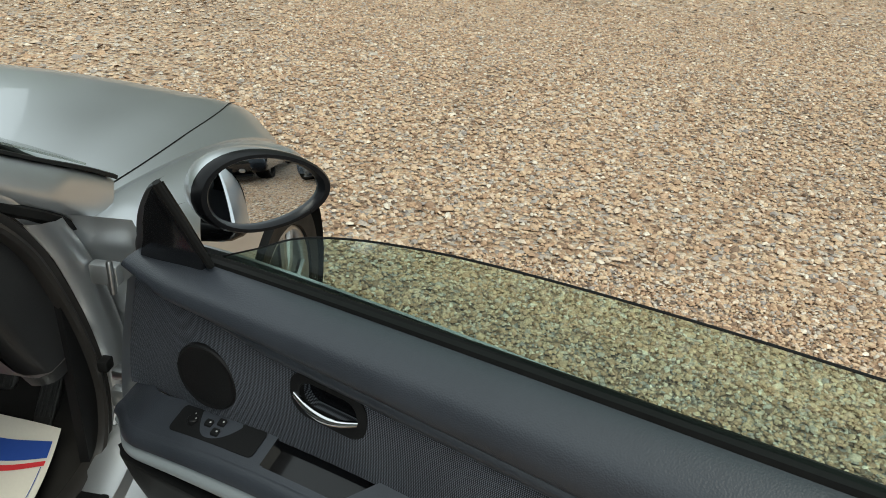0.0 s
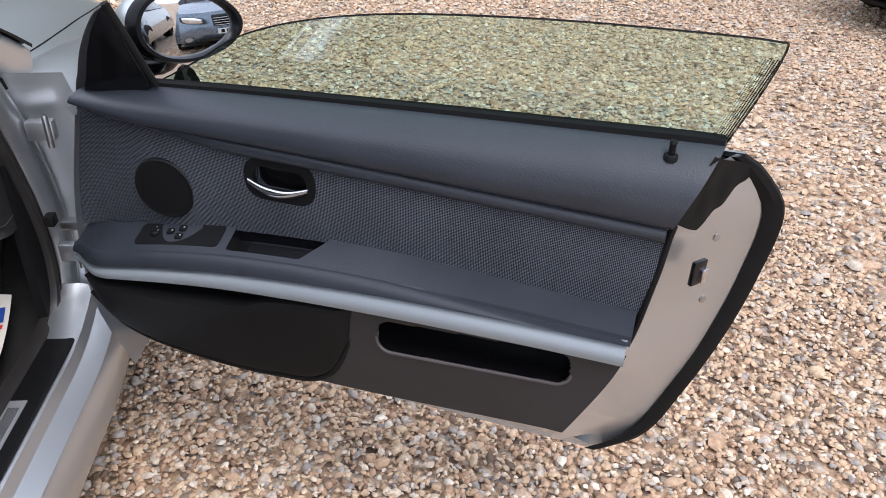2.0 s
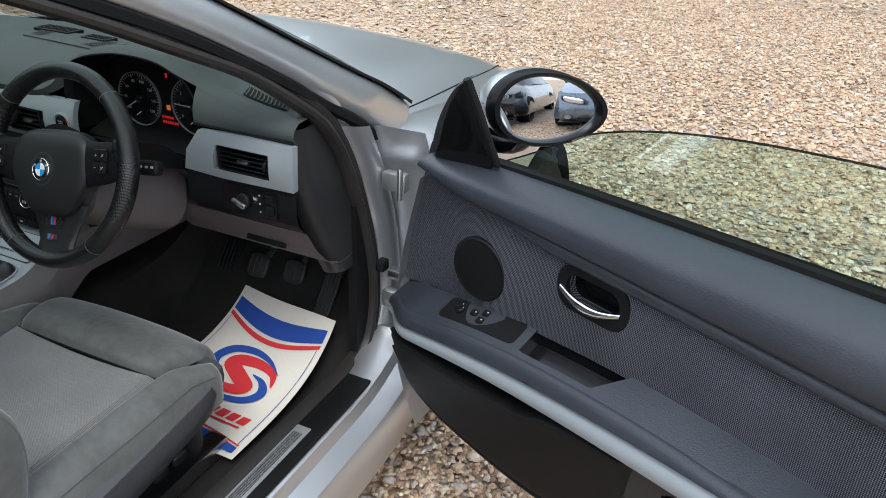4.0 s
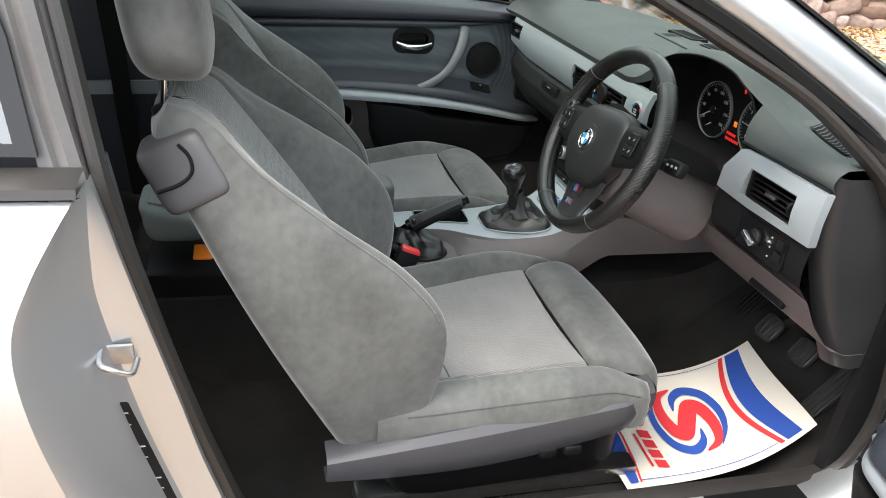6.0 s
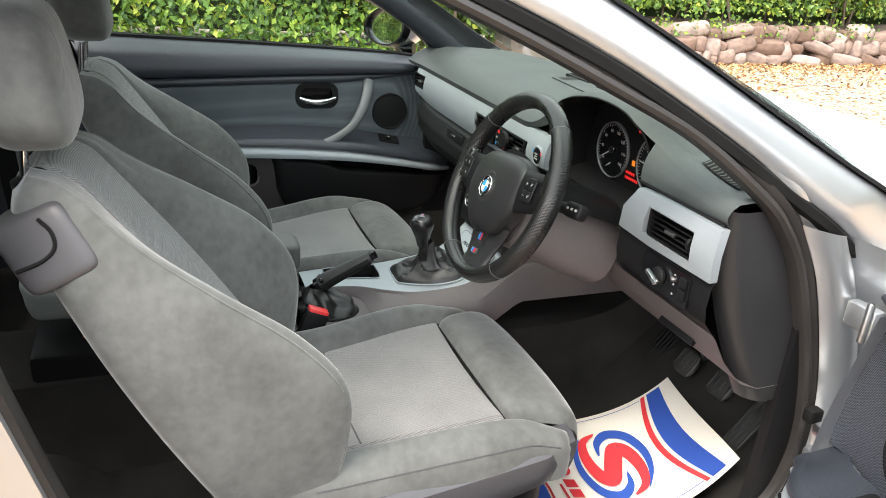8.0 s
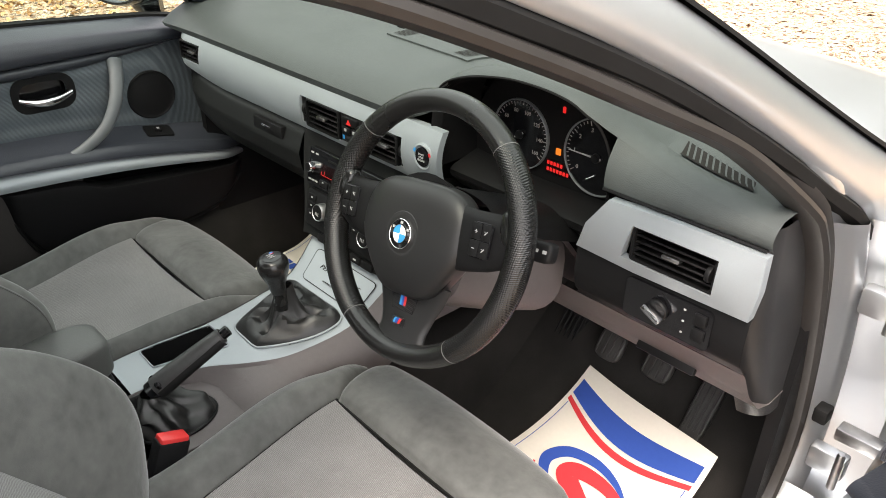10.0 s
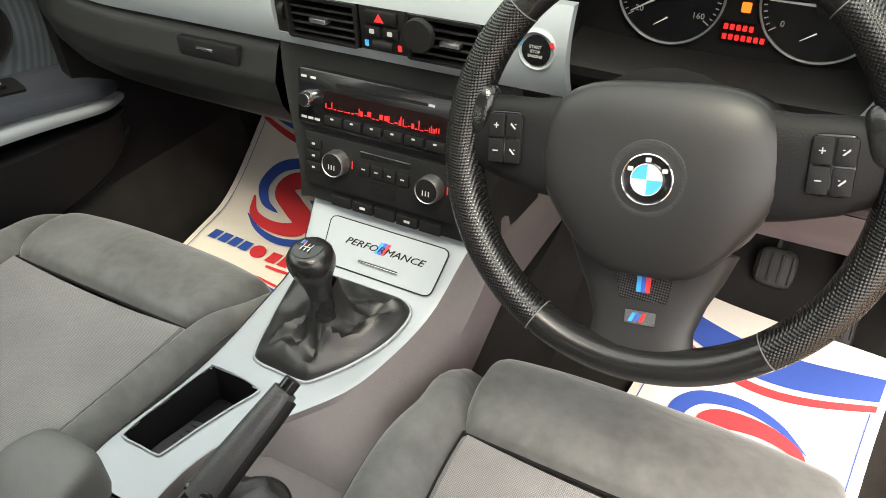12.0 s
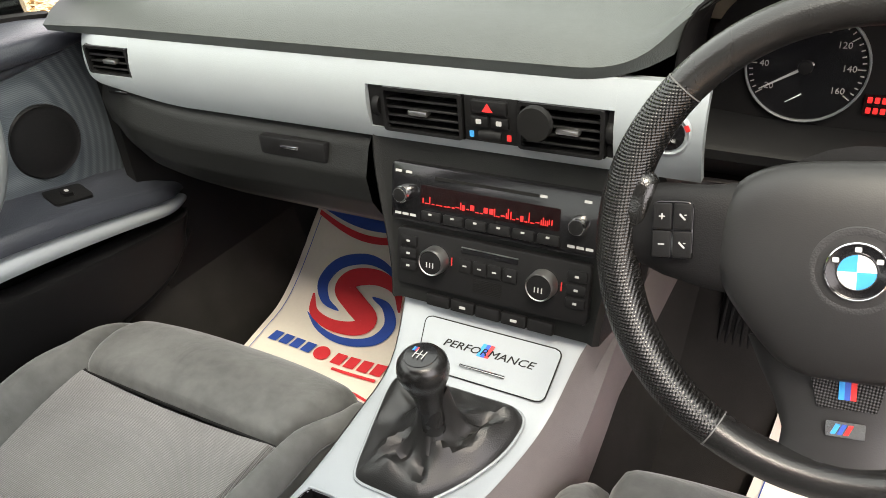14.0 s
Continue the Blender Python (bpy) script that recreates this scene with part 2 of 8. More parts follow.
def suede(name, colour):
    """Brushed suede: soft cloudy marks where the nap lies differently."""
    m = material(name, colour, 0.95, var=0.34, scale=9, fine=60, sheen=0.40, spec=0.15)
    n, l = m.node_tree.nodes, m.node_tree.links
    p = n["Principled BSDF"]
    co = n.new("ShaderNodeTexCoord")
    t = n.new("ShaderNodeTexNoise")
    t.inputs["Scale"].default_value, t.inputs["Detail"].default_value, t.inputs["Distortion"].default_value = 900, 3, 0.4
    l.new(co.outputs["Object"], t.inputs["Vector"])
    w = n.new("ShaderNodeTexNoise")
    w.inputs["Scale"].default_value, w.inputs["Detail"].default_value, w.inputs["Distortion"].default_value = 13, 3, 0.9
    l.new(co.outputs["Object"], w.inputs["Vector"])
    b, b2 = n.new("ShaderNodeBump"), n.new("ShaderNodeBump")
    b.inputs["Strength"].default_value, b.inputs["Distance"].default_value = 0.3, 0.0006
    b2.inputs["Strength"].default_value, b2.inputs["Distance"].default_value = 0.35, 0.008
    l.new(w.outputs[0], b2.inputs["Height"])
    l.new(t.outputs[0], b.inputs["Height"])
    l.new(b2.outputs[0], b.inputs["Normal"])
    l.new(b.outputs[0], p.inputs["Normal"])
    return m


def glass(name, tint, gloss=0.05):
    """A pane: tinted see-through with mirror gloss that grows at grazing angles."""
    m = bpy.data.materials.new(name)
    m.use_nodes = True
    n, l = m.node_tree.nodes, m.node_tree.links
    n.remove(n["Principled BSDF"])
    tr, gl, mx, lw, pw, fr = (n.new("ShaderNode" + k) for k in ("BsdfTransparent", "BsdfGlossy", "MixShader", "LayerWeight", "Math", "Math"))
    tr.inputs[0].default_value = (*tint, 1)
    gl.inputs["Roughness"].default_value = 0.01
    lw.inputs["Blend"].default_value = 0.5
    pw.operation, fr.operation = "POWER", "MULTIPLY_ADD"
    l.new(lw.outputs["Facing"], pw.inputs[0])
    pw.inputs[1].default_value = 4.5
    l.new(pw.outputs[0], fr.inputs[0])
    fr.inputs[1].default_value, fr.inputs[2].default_value = 0.8, gloss
    l.new(fr.outputs[0], mx.inputs[0])
    l.new(tr.outputs[0], mx.inputs[1])
    l.new(gl.outputs[0], mx.inputs[2])
    l.new(mx.outputs[0], n["Material Output"].inputs[0])
    return m


def islands(name, stops, rough=0.8, spec=0.3, bump=0.0, leaf=False):
    """Each loose piece takes its own tone from a ramp."""
    m = bpy.data.materials.new(name)
    m.use_nodes = True
    n, l = m.node_tree.nodes, m.node_tree.links
    p = n["Principled BSDF"]
    g, r = n.new("ShaderNodeNewGeometry"), n.new("ShaderNodeValToRGB")
    r.color_ramp.interpolation = "LINEAR"
    while len(r.color_ramp.elements) < len(stops):
        r.color_ramp.elements.new(0.5)
    for e, (a, c) in zip(r.color_ramp.elements, stops):
        e.position, e.color = a, (*c, 1)
    l.new(g.outputs["Random Per Island"], r.inputs[0])
    co, t = n.new("ShaderNodeTexCoord"), n.new("ShaderNodeTexNoise")
    t.inputs["Scale"].default_value, t.inputs["Detail"].default_value = (60 if leaf else 90), 4
    l.new(co.outputs["Object"], t.inputs["Vector"])
    mr = n.new("ShaderNodeMapRange")
    mr.inputs["From Min"].default_value, mr.inputs["From Max"].default_value = 0.3, 0.7
    mr.inputs["To Min"].default_value, mr.inputs["To Max"].default_value = 0.75, 1.25
    l.new(t.outputs[0], mr.inputs["Value"])
    mul = n.new("ShaderNodeVectorMath")
    mul.operation = "SCALE"
    l.new(r.outputs[0], mul.inputs[0])
    l.new(mr.outputs[0], mul.inputs["Scale"])
    l.new(mul.outputs[0], p.inputs["Base Color"])
    p.inputs["Roughness"].default_value = rough
    p.inputs["Specular IOR Level"].default_value = spec
    if leaf:
        p.inputs["Subsurface Weight"].default_value = 0.0
        tl, mx = n.new("ShaderNodeBsdfTranslucent"), n.new("ShaderNodeMixShader")
        l.new(mul.outputs[0], tl.inputs[0])
        mx.inputs[0].default_value = 0.35
        l.new(p.outputs[0], mx.inputs[1])
        l.new(tl.outputs[0], mx.inputs[2])
        l.new(mx.outputs[0], n["Material Output"].inputs[0])
    return m


def glow(name, colour, strength):
    m = bpy.data.materials.new(name)
    m.use_nodes = True
    p = m.node_tree.nodes["Principled BSDF"]
    p.inputs["Base Color"].default_value = (0.01, 0.01, 0.01, 1)
    p.inputs["Emission Color"].default_value = (*colour, 1)
    p.inputs["Emission Strength"].default_value = strength
    return m


SILVER = material("silver_paint", (0.60, 0.62, 0.64), 0.38, metal=0.90, var=0.03, scale=2, fine=900, coat=0.5)
TRIM = material("silver_trim", (0.275, 0.302, 0.320), 0.40, metal=0.2, var=0.05, scale=4, fine=700, bump=0.15, bump_scale=1500)
SOFT = material("soft_dash_plastic", (0.056, 0.063, 0.062), 0.56, var=0.12, bump=0.35, bump_scale=650, spec=0.32)
PADDED = material("padded_vinyl", (0.029, 0.033, 0.042), 0.40, var=0.12, bump=0.45, bump_scale=420)
HARD = material("hard_black_plastic", (0.008, 0.008, 0.0085), 0.45, var=0.15, bump=0.2, bump_scale=900, spec=0.15)
BROWN = material("dark_taupe_plastic", (0.100, 0.086, 0.086), 0.55, var=0.12, bump=0.3, bump_scale=800)
GLOSS = material("gloss_black_plastic", (0.006, 0.006, 0.007), 0.20, var=0.1, coat=0.15, spec=0.35)
WELLBLACK = material("matt_black_plastic", (0.0055, 0.0052, 0.0055), 0.75, var=0.15, bump=0.2, bump_scale=900, spec=0.12)
BOOTHIDE = material("soft_black_hide", (0.012, 0.012, 0.012), 0.42, var=0.25, bump=0.35, bump_scale=700, wear=0.1)
GRIPHIDE = material("worn_black_grip_hide", (0.034, 0.034, 0.034), 0.45, var=0.25, bump=0.4, bump_scale=500, wear=0.1)
RUBBER = material("black_rubber", (0.008, 0.008, 0.008), 0.6, var=0.2, scale=20, fine=200, spec=0.15)
SEAL = material("dark_brown_rubber_seal", (0.024, 0.0215, 0.020), 0.42, var=0.15, scale=10)
PILLARGREY = material("weathered_grey_rubber", (0.115, 0.108, 0.104), 0.38, var=0.15, scale=10)
LEATHER = material("black_leather", (0.010, 0.010, 0.010), 0.30, var=0.2, bump=0.2, bump_scale=800, wear=0.1)
PERF = weave("perforated_leather", (0.0015, 0.0015, 0.0015), (0.015, 0.015, 0.015), 0.0046, rough=0.26, sheen=0.0, soft=0.5)
PERF.node_tree.nodes["Principled BSDF"].inputs["Specular IOR Level"].default_value = 0.5
SUEDE = suede("grey_suede", (0.101, 0.103, 0.099))
CLOTH = weave("grey_seat_cloth", (0.121, 0.117, 0.114), (0.246, 0.241, 0.235), 0.0036, axes="xy")
BACKCLOTH = weave("grey_seat_back_cloth", (0.10, 0.10, 0.10), (0.24, 0.24, 0.235), 0.0036, axes="xz")
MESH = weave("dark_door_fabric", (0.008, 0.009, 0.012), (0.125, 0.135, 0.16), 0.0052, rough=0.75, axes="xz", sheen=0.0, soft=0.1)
CARPET = material("black_carpet", (0.026, 0.0245, 0.023), 0.98, var=0.3, scale=12, fine=600, bump=0.6, bump_scale=1100, spec=0.1)
CHROME = material("bright_chrome", (0.75, 0.75, 0.76), 0.12, metal=1.0, var=0.04)
STEEL = material("bare_steel", (0.45, 0.45, 0.45), 0.35, metal=1.0, var=0.15, scale=30)
MIRROR = material("mirror_glass", (0.72, 0.75, 0.78), 0.03, metal=1.0, var=0.01)
mt_ = MIRROR.node_tree
mt_.links.remove(mt_.nodes["Principled BSDF"].inputs["Roughness"].links[0])
mt_.nodes["Principled BSDF"].inputs["Roughness"].default_value = 0.0
MIRRORRIM = material("black_mirror_rim", (0.005, 0.005, 0.006), 0.30, var=0.1, spec=0.2)
PANE = glass("door_window_glass", (0.85, 0.965, 0.90), 0.15)
SIDEPANE = glass("passenger_window_glass", (0.84, 0.90, 0.86))
CLEAR = glass("windscreen_glass", (0.80, 0.84, 0.81))
DARKPANE = glass("rear_side_glass", (0.35, 0.38, 0.37), 0.22)
PAPER = material("cream_paper", (0.78, 0.73, 0.64), 0.85, var=0.05, scale=6, fine=150)
BLUE = material("blue_print", (0.022, 0.075, 0.36), 0.7, var=0.08)
RED = material("red_print", (0.68, 0.035, 0.045), 0.7, var=0.08)
REDPLASTIC = material("red_buckle_plastic", (0.6, 0.03, 0.03), 0.4, var=0.06)
ORANGE = material("orange_buckle_plastic", (0.85, 0.22, 0.02), 0.45, var=0.06)
SKYBLUE = material("light_blue_enamel", (0.03, 0.28, 0.62), 0.25, var=0.03)
WHITE = material("white_enamel", (0.78, 0.78, 0.78), 0.3, var=0.03)
MARKS = material("white_marking", (0.36, 0.36, 0.36), 0.5, var=0.04)
GLOWRED = glow("red_display_segments", (1.0, 0.02, 0.02), 0.20)
GLOWAMBER = glow("amber_lamp", (1.0, 0.25, 0.02), 0.25)
SCREEN = material("dark_red_screen", (0.006, 0.0006, 0.0008), 0.25, var=0.05, coat=0.1)
WHEELPAD = material("wheel_pad_vinyl", (0.014, 0.014, 0.0145), 0.42, var=0.12, bump=0.06, bump_scale=900, spec=0.4)
GREYTRIM = material("grey_handle_plastic", (0.13, 0.14, 0.145), 0.45, var=0.06)
HEADLINER = material("dark_roof_lining", (0.06, 0.06, 0.062), 0.95, var=0.1)
CONSOLEGREY = material("grey_rear_console_plastic", (0.16, 0.18, 0.175), 0.5, var=0.1, bump=0.2, bump_scale=800)
SEATPLASTIC = material("grey_seat_plastic", (0.052, 0.051, 0.056), 0.36, var=0.08, bump=0.15, bump_scale=900)
DIALMARK = material("dim_dial_marking", (0.26, 0.24, 0.23), 0.5, var=0.04)
FIN = material("grey_black_rubber_fin", (0.040, 0.042, 0.047), 0.5, var=0.15)
PLATE = material("brushed_tread_metal", (0.50, 0.50, 0.51), 0.38, metal=0.6, var=0.06, scale=30)
RELEASE = material("dark_grey_plastic", (0.055, 0.052, 0.055), 0.42, var=0.08)
DOORLOW = material("dark_brown_door_plastic", (0.034, 0.031, 0.030), 0.55, var=0.12, bump=0.3, bump_scale=800, spec=0.3)
GLOVE = material("dark_glovebox_plastic", (0.0085, 0.009, 0.009), 0.50, var=0.12, bump=0.3, bump_scale=700, spec=0.19)
ENDCAP = material("dark_end_plastic", (0.022, 0.022, 0.023), 0.42, var=0.12, bump=0.3, bump_scale=700, spec=0.4)
# same door fabric in paler tones, light reaching the passenger door put into colour
MESHLIT = weave("door_fabric_lit_copy", (0.068, 0.081, 0.091), (0.122, 0.141, 0.155), 0.0052, rough=0.75, axes="yz", sheen=0.0, soft=0.3)


# ---- ground: one sheet of gravel to the horizon ----
def gravel_sheet():
    m = bpy.data.materials.new("gravel_bed")
    m.use_nodes = True
    n, l = m.node_tree.nodes, m.node_tree.links
    p = n["Principled BSDF"]
    co, vo, r = n.new("ShaderNodeTexCoord"), n.new("ShaderNodeTexVoronoi"), n.new("ShaderNodeValToRGB")
    vo.inputs["Scale"].default_value = 42
    l.new(co.outputs["Object"], vo.inputs["Vector"])
    sep = n.new("ShaderNodeSeparateColor")
    l.new(vo.outputs["Color"], sep.inputs[0])
    stops = GRAVEL_STOPS
    while len(r.color_ramp.elements) < len(stops):
        r.color_ramp.elements.new(0.5)
    for e, (a, c) in zip(r.color_ramp.elements, stops):
        e.position, e.color = a, (*c, 1)
    l.new(sep.outputs[0], r.inputs[0])
    no = n.new("ShaderNodeTexNoise")
    no.inputs["Scale"].default_value, no.inputs["Detail"].default_value = 0.7, 4
    l.new(co.outputs["Object"], no.inputs["Vector"])
    mr = n.new("ShaderNodeMapRange")
    mr.inputs["From Min"].default_value, mr.inputs["From Max"].default_value = 0.3, 0.7
    mr.inputs["To Min"].default_value, mr.inputs["To Max"].default_value = 0.78, 1.12
    l.new(no.outputs[0], mr.inputs["Value"])
    mul = n.new("ShaderNodeVectorMath")
    mul.operation = "SCALE"
    l.new(r.outputs[0], mul.inputs[0])
    l.new(mr.outputs[0], mul.inputs["Scale"])
    l.new(mul.outputs[0], p.inputs["Base Color"])
    p.inputs["Roughness"].default_value = 0.85
    b = n.new("ShaderNodeBump")
    b.inputs["Strength"].default_value, b.inputs["Distance"].default_value = 1.0, 0.02
    b.invert = True
    l.new(vo.outputs["Distance"], b.inputs["Height"])
    l.new(b.outputs[0], p.inputs["Normal"])
    return m


GRAVEL_STOPS = [(0.0, (0.13, 0.092, 0.068)), (0.13, (0.34, 0.215, 0.135)), (0.3, (0.51, 0.345, 0.22)), (0.5, (0.585, 0.44, 0.295)), (0.64, (0.42, 0.265, 0.172)), (0.78, (0.66, 0.54, 0.41)), (0.9, (0.28, 0.245, 0.225)), (1.0, (0.75, 0.66, 0.53))]
bm = bmesh.new()
R = 400.0
for q in ((-R, -R), (R, -R), (R, R), (-R, R)):
    bm.verts.new((*q, 0.0))
bm.faces.new(bm.verts)
ground = part("ground", bm, gravel_sheet(), smooth=False)
tagged(ground, "ground of loose tan and brown gravel", "gravel ground", kind="structure")

# loose stones over the bed, sharp little flints
# a chipped flint: five-sided, with a smaller top
ang = np.arange(5) * 2 * np.pi / 5
chip_v = np.concatenate([np.stack([np.cos(ang), np.sin(ang), -0.3 + 0 * ang], 1), np.stack([0.62 * np.cos(ang + 0.5), 0.62 * np.sin(ang + 0.5), 0.85 + 0 * ang], 1)])
chip_f = np.array([(i, (i + 1) % 5, 5 + i) for i in range(5)] + [((i + 1) % 5, 5 + (i + 1) % 5, 5 + i) for i in range(5)] + [(5, 6, 7), (5, 7, 8), (5, 8, 9)])
octa_v = np.array([(1, 0, 0), (0, 1, 0), (-1, 0, 0), (0, -1, 0), (0, 0, 1), (0, 0, -1)], float)
octa_f = np.array([(0, 1, 4), (1, 2, 4), (2, 3, 4), (3, 0, 4)])


def stones(name, x0, x1, y0, y1, per, size, mat, label, keep=None, coarse=False):
    shape_v, shape_f = (octa_v, octa_f) if coarse else (chip_v, chip_f)
    nv = len(shape_v)
    rng = np.random.default_rng(len(name) * 7 + int(per))
    count = int((x1 - x0) * (y1 - y0) * per)
    c = np.stack([rng.uniform(x0, x1, count), rng.uniform(y0, y1, count)], 1)
    if keep is not None:
        c = c[keep(c[:, 0], c[:, 1])]
    k = len(c)
    s = size * rng.lognormal(0, 0.33, (k, 1)) * np.stack([rng.uniform(0.8, 1.35, k), rng.uniform(0.6, 1.0, k), rng.uniform(0.3, 0.6, k)], 1)
    v = shape_v[None] * (1 + rng.uniform(-0.32, 0.28, (k, nv, 1))) * s[:, None]
    tilt, turn = rng.normal(0, 0.3, k), rng.uniform(0, 2 * np.pi, k)
    y, z = v[..., 1] * np.cos(tilt)[:, None] - v[..., 2] * np.sin(tilt)[:, None], v[..., 1] * np.sin(tilt)[:, None] + v[..., 2] * np.cos(tilt)[:, None]
    x = v[..., 0]
    X, Y = x * np.cos(turn)[:, None] - y * np.sin(turn)[:, None], x * np.sin(turn)[:, None] + y * np.cos(turn)[:, None]
    hump = rng.uniform(0.0, 0.012, k)
    P = np.stack([X + c[:, :1], Y + c[:, 1:], z + hump[:, None] + 0.004], 2)
    F = shape_f[None] + (np.arange(k) * nv)[:, None, None]
    ob = many(name, P.reshape(-1, 3), F.reshape(-1, 3), mat, label=label)
    return tagged(ob, category="gravel", kind="stuff")


PEBBLE = islands("flint_gravel", GRAVEL_STOPS, rough=0.75, spec=0.35)
stones("gravel", 0.75, 3.0, -1.2, 2.2, 7200, 0.0078, PEBBLE, "loose angular flint gravel, tan, rust and grey")
stones("gravel", -1.0, 6.4, -2.5, 9.0, 1350, 0.0112, PEBBLE, "loose angular flint gravel, tan, rust and grey", keep=lambda x, y: ~((x > 0.75) & (x < 3.0) & (y > -1.2) & (y < 2.2)) & ~((x < 0.7) & (y < 1.9)))
stones("gravel", -6.2, 11.0, -1.0, 19.0, 260, 0.020, PEBBLE, "loose angular flint gravel, tan, rust and grey", keep=lambda x, y: ~((x > -1.0) & (x < 6.4) & (y < 9.0)) & ~((x < 0.9) & (y < 1.2)), coarse=True)


# ---- hedge on a low stone wall along the drive ----
def wall_x(y):
    return -6.35 - 0.03 * y


HEDGE = islands("hedge_leaves", [(0, (0.035, 0.075, 0.016)), (0.3, (0.085, 0.17, 0.028)), (0.65, (0.16, 0.28, 0.04)), (0.9, (0.27, 0.38, 0.05)), (1, (0.48, 0.47, 0.07))], rough=0.45, spec=0.5, leaf=True)
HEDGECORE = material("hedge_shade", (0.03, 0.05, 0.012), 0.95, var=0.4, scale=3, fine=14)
BARK = material("hedge_stems", (0.09, 0.065, 0.045), 0.9, var=0.3, scale=20)
STONE = material("red_sandstone", (0.27, 0.18, 0.14), 0.9, var=0.38, scale=5, fine=50, bump=0.6, bump_scale=60)
sn_, sl_ = STONE.node_tree.nodes, STONE.node_tree.links
info_, hue_, tone_ = sn_.new("ShaderNodeObjectInfo"), sn_.new("ShaderNodeHueSaturation"), sn_.new("ShaderNodeMapRange")
tone_.inputs["To Min"].default_value, tone_.inputs["To Max"].default_value = 0.55, 1.35
sat_ = sn_.new("ShaderNodeMapRange")
sat_.inputs["To Min"].default_value, sat_.inputs["To Max"].default_value = 1.15, 0.55
sl_.new(info_.outputs["Random"], tone_.inputs["Value"])
sl_.new(info_.outputs["Random"], sat_.inputs["Value"])
base_ = sn_["Principled BSDF"].inputs["Base Color"]
sl_.new(base_.links[0].from_socket, hue_.inputs["Color"])
sl_.new(tone_.outputs[0], hue_.inputs["Value"])
sl_.new(sat_.outputs[0], hue_.inputs["Saturation"])
sl_.new(hue_.outputs[0], base_)
LITTER = islands("dead_leaves", [(0, (0.16, 0.08, 0.035)), (0.5, (0.42, 0.24, 0.10)), (1, (0.6, 0.42, 0.22))], rough=0.8)


def leaves(name, centres, normals, size, mat, label, seed, parent=None, droop=0.0):
    """Pointed leaves, folded along the midrib: four triangles each."""
    rng = np.random.default_rng(seed)
    k = len(centres)
    nrm = normals + rng.normal(0, 0.55, (k, 3))
    nrm /= np.linalg.norm(nrm, axis=1)[:, None]
    t = rng.normal(0, 1, (k, 3)) + np.array([0, 0, -droop])
    t -= nrm * (t * nrm).sum(1)[:, None]
    t /= np.linalg.norm(t, axis=1)[:, None]
    b = np.cross(nrm, t)
    s = size * rng.uniform(0.6, 1.35, k)[:, None]
    base, tip = centres - t * s * 0.5, centres + t * s * 0.5
    left, right = centres + b * s * 0.28 + nrm * s * 0.08, centres - b * s * 0.28 + nrm * s * 0.08
    mid = centres - nrm * s * 0.05
    P = np.stack([base, right, tip, left, mid], 1).reshape(-1, 3)
    f = np.array([[0, 1, 4], [1, 2, 4], [2, 3, 4], [3, 0, 4]])
    F = (f[None] + (np.arange(k) * 5)[:, None, None]).reshape(-1, 3)
    return many(name, P, F, mat, parent, label)


hedge = thing("hedge", "dense green laurel hedge with yellowing leaves above a low stone wall", "hedge")
rng = np.random.default_rng(5)
N = 110000
hy = rng.uniform(-11, 14, N)
low = np.where(hy < 3.4, 0.04, 0.62)
hz = low + rng.power(1.1, N) * (3.4 - low)
bulge = 0.28 * np.sin(hy * 1.7 + 0.6 * np.sin(hz * 2.1)) + 0.2 * np.sin(hy * 4.1 + hz * 2.7) + 0.16 * np.sin(hz * 5.3 + hy * 0.9)
hx = wall_x(hy) - 0.35 + bulge * 0.6 - rng.exponential(0.10, N) - 0.12 * (hz - 1.6)
leaves("foliage", np.stack([hx, hy, hz], 1), np.tile([0.9, -0.15, 0.45], (N, 1)), 0.085, HEDGE, "", 3, hedge, droop=0.9)
# dark green block behind the leaves; the hedge's inner shade is in its colour
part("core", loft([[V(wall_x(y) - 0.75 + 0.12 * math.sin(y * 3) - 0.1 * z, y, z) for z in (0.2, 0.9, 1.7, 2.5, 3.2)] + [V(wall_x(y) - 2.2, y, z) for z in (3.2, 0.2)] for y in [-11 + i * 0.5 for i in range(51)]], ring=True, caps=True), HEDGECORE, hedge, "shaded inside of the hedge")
bm = bmesh.new()
for i in range(70):
    y = rng.uniform(-10, 13)
    x = wall_x(y) - rng.uniform(0.25, 0.6)
    tube([(x, y, 0.3), (x + rng.normal(0, 0.06), y + rng.normal(0, 0.1), 0.8), (x - 0.1, y + rng.normal(0, 0.2), 1.4)], 0.016, 6, bm)
tagged(part("twig_tangle", bm, BARK, hedge, "bare brown stems"), kind="stuff")

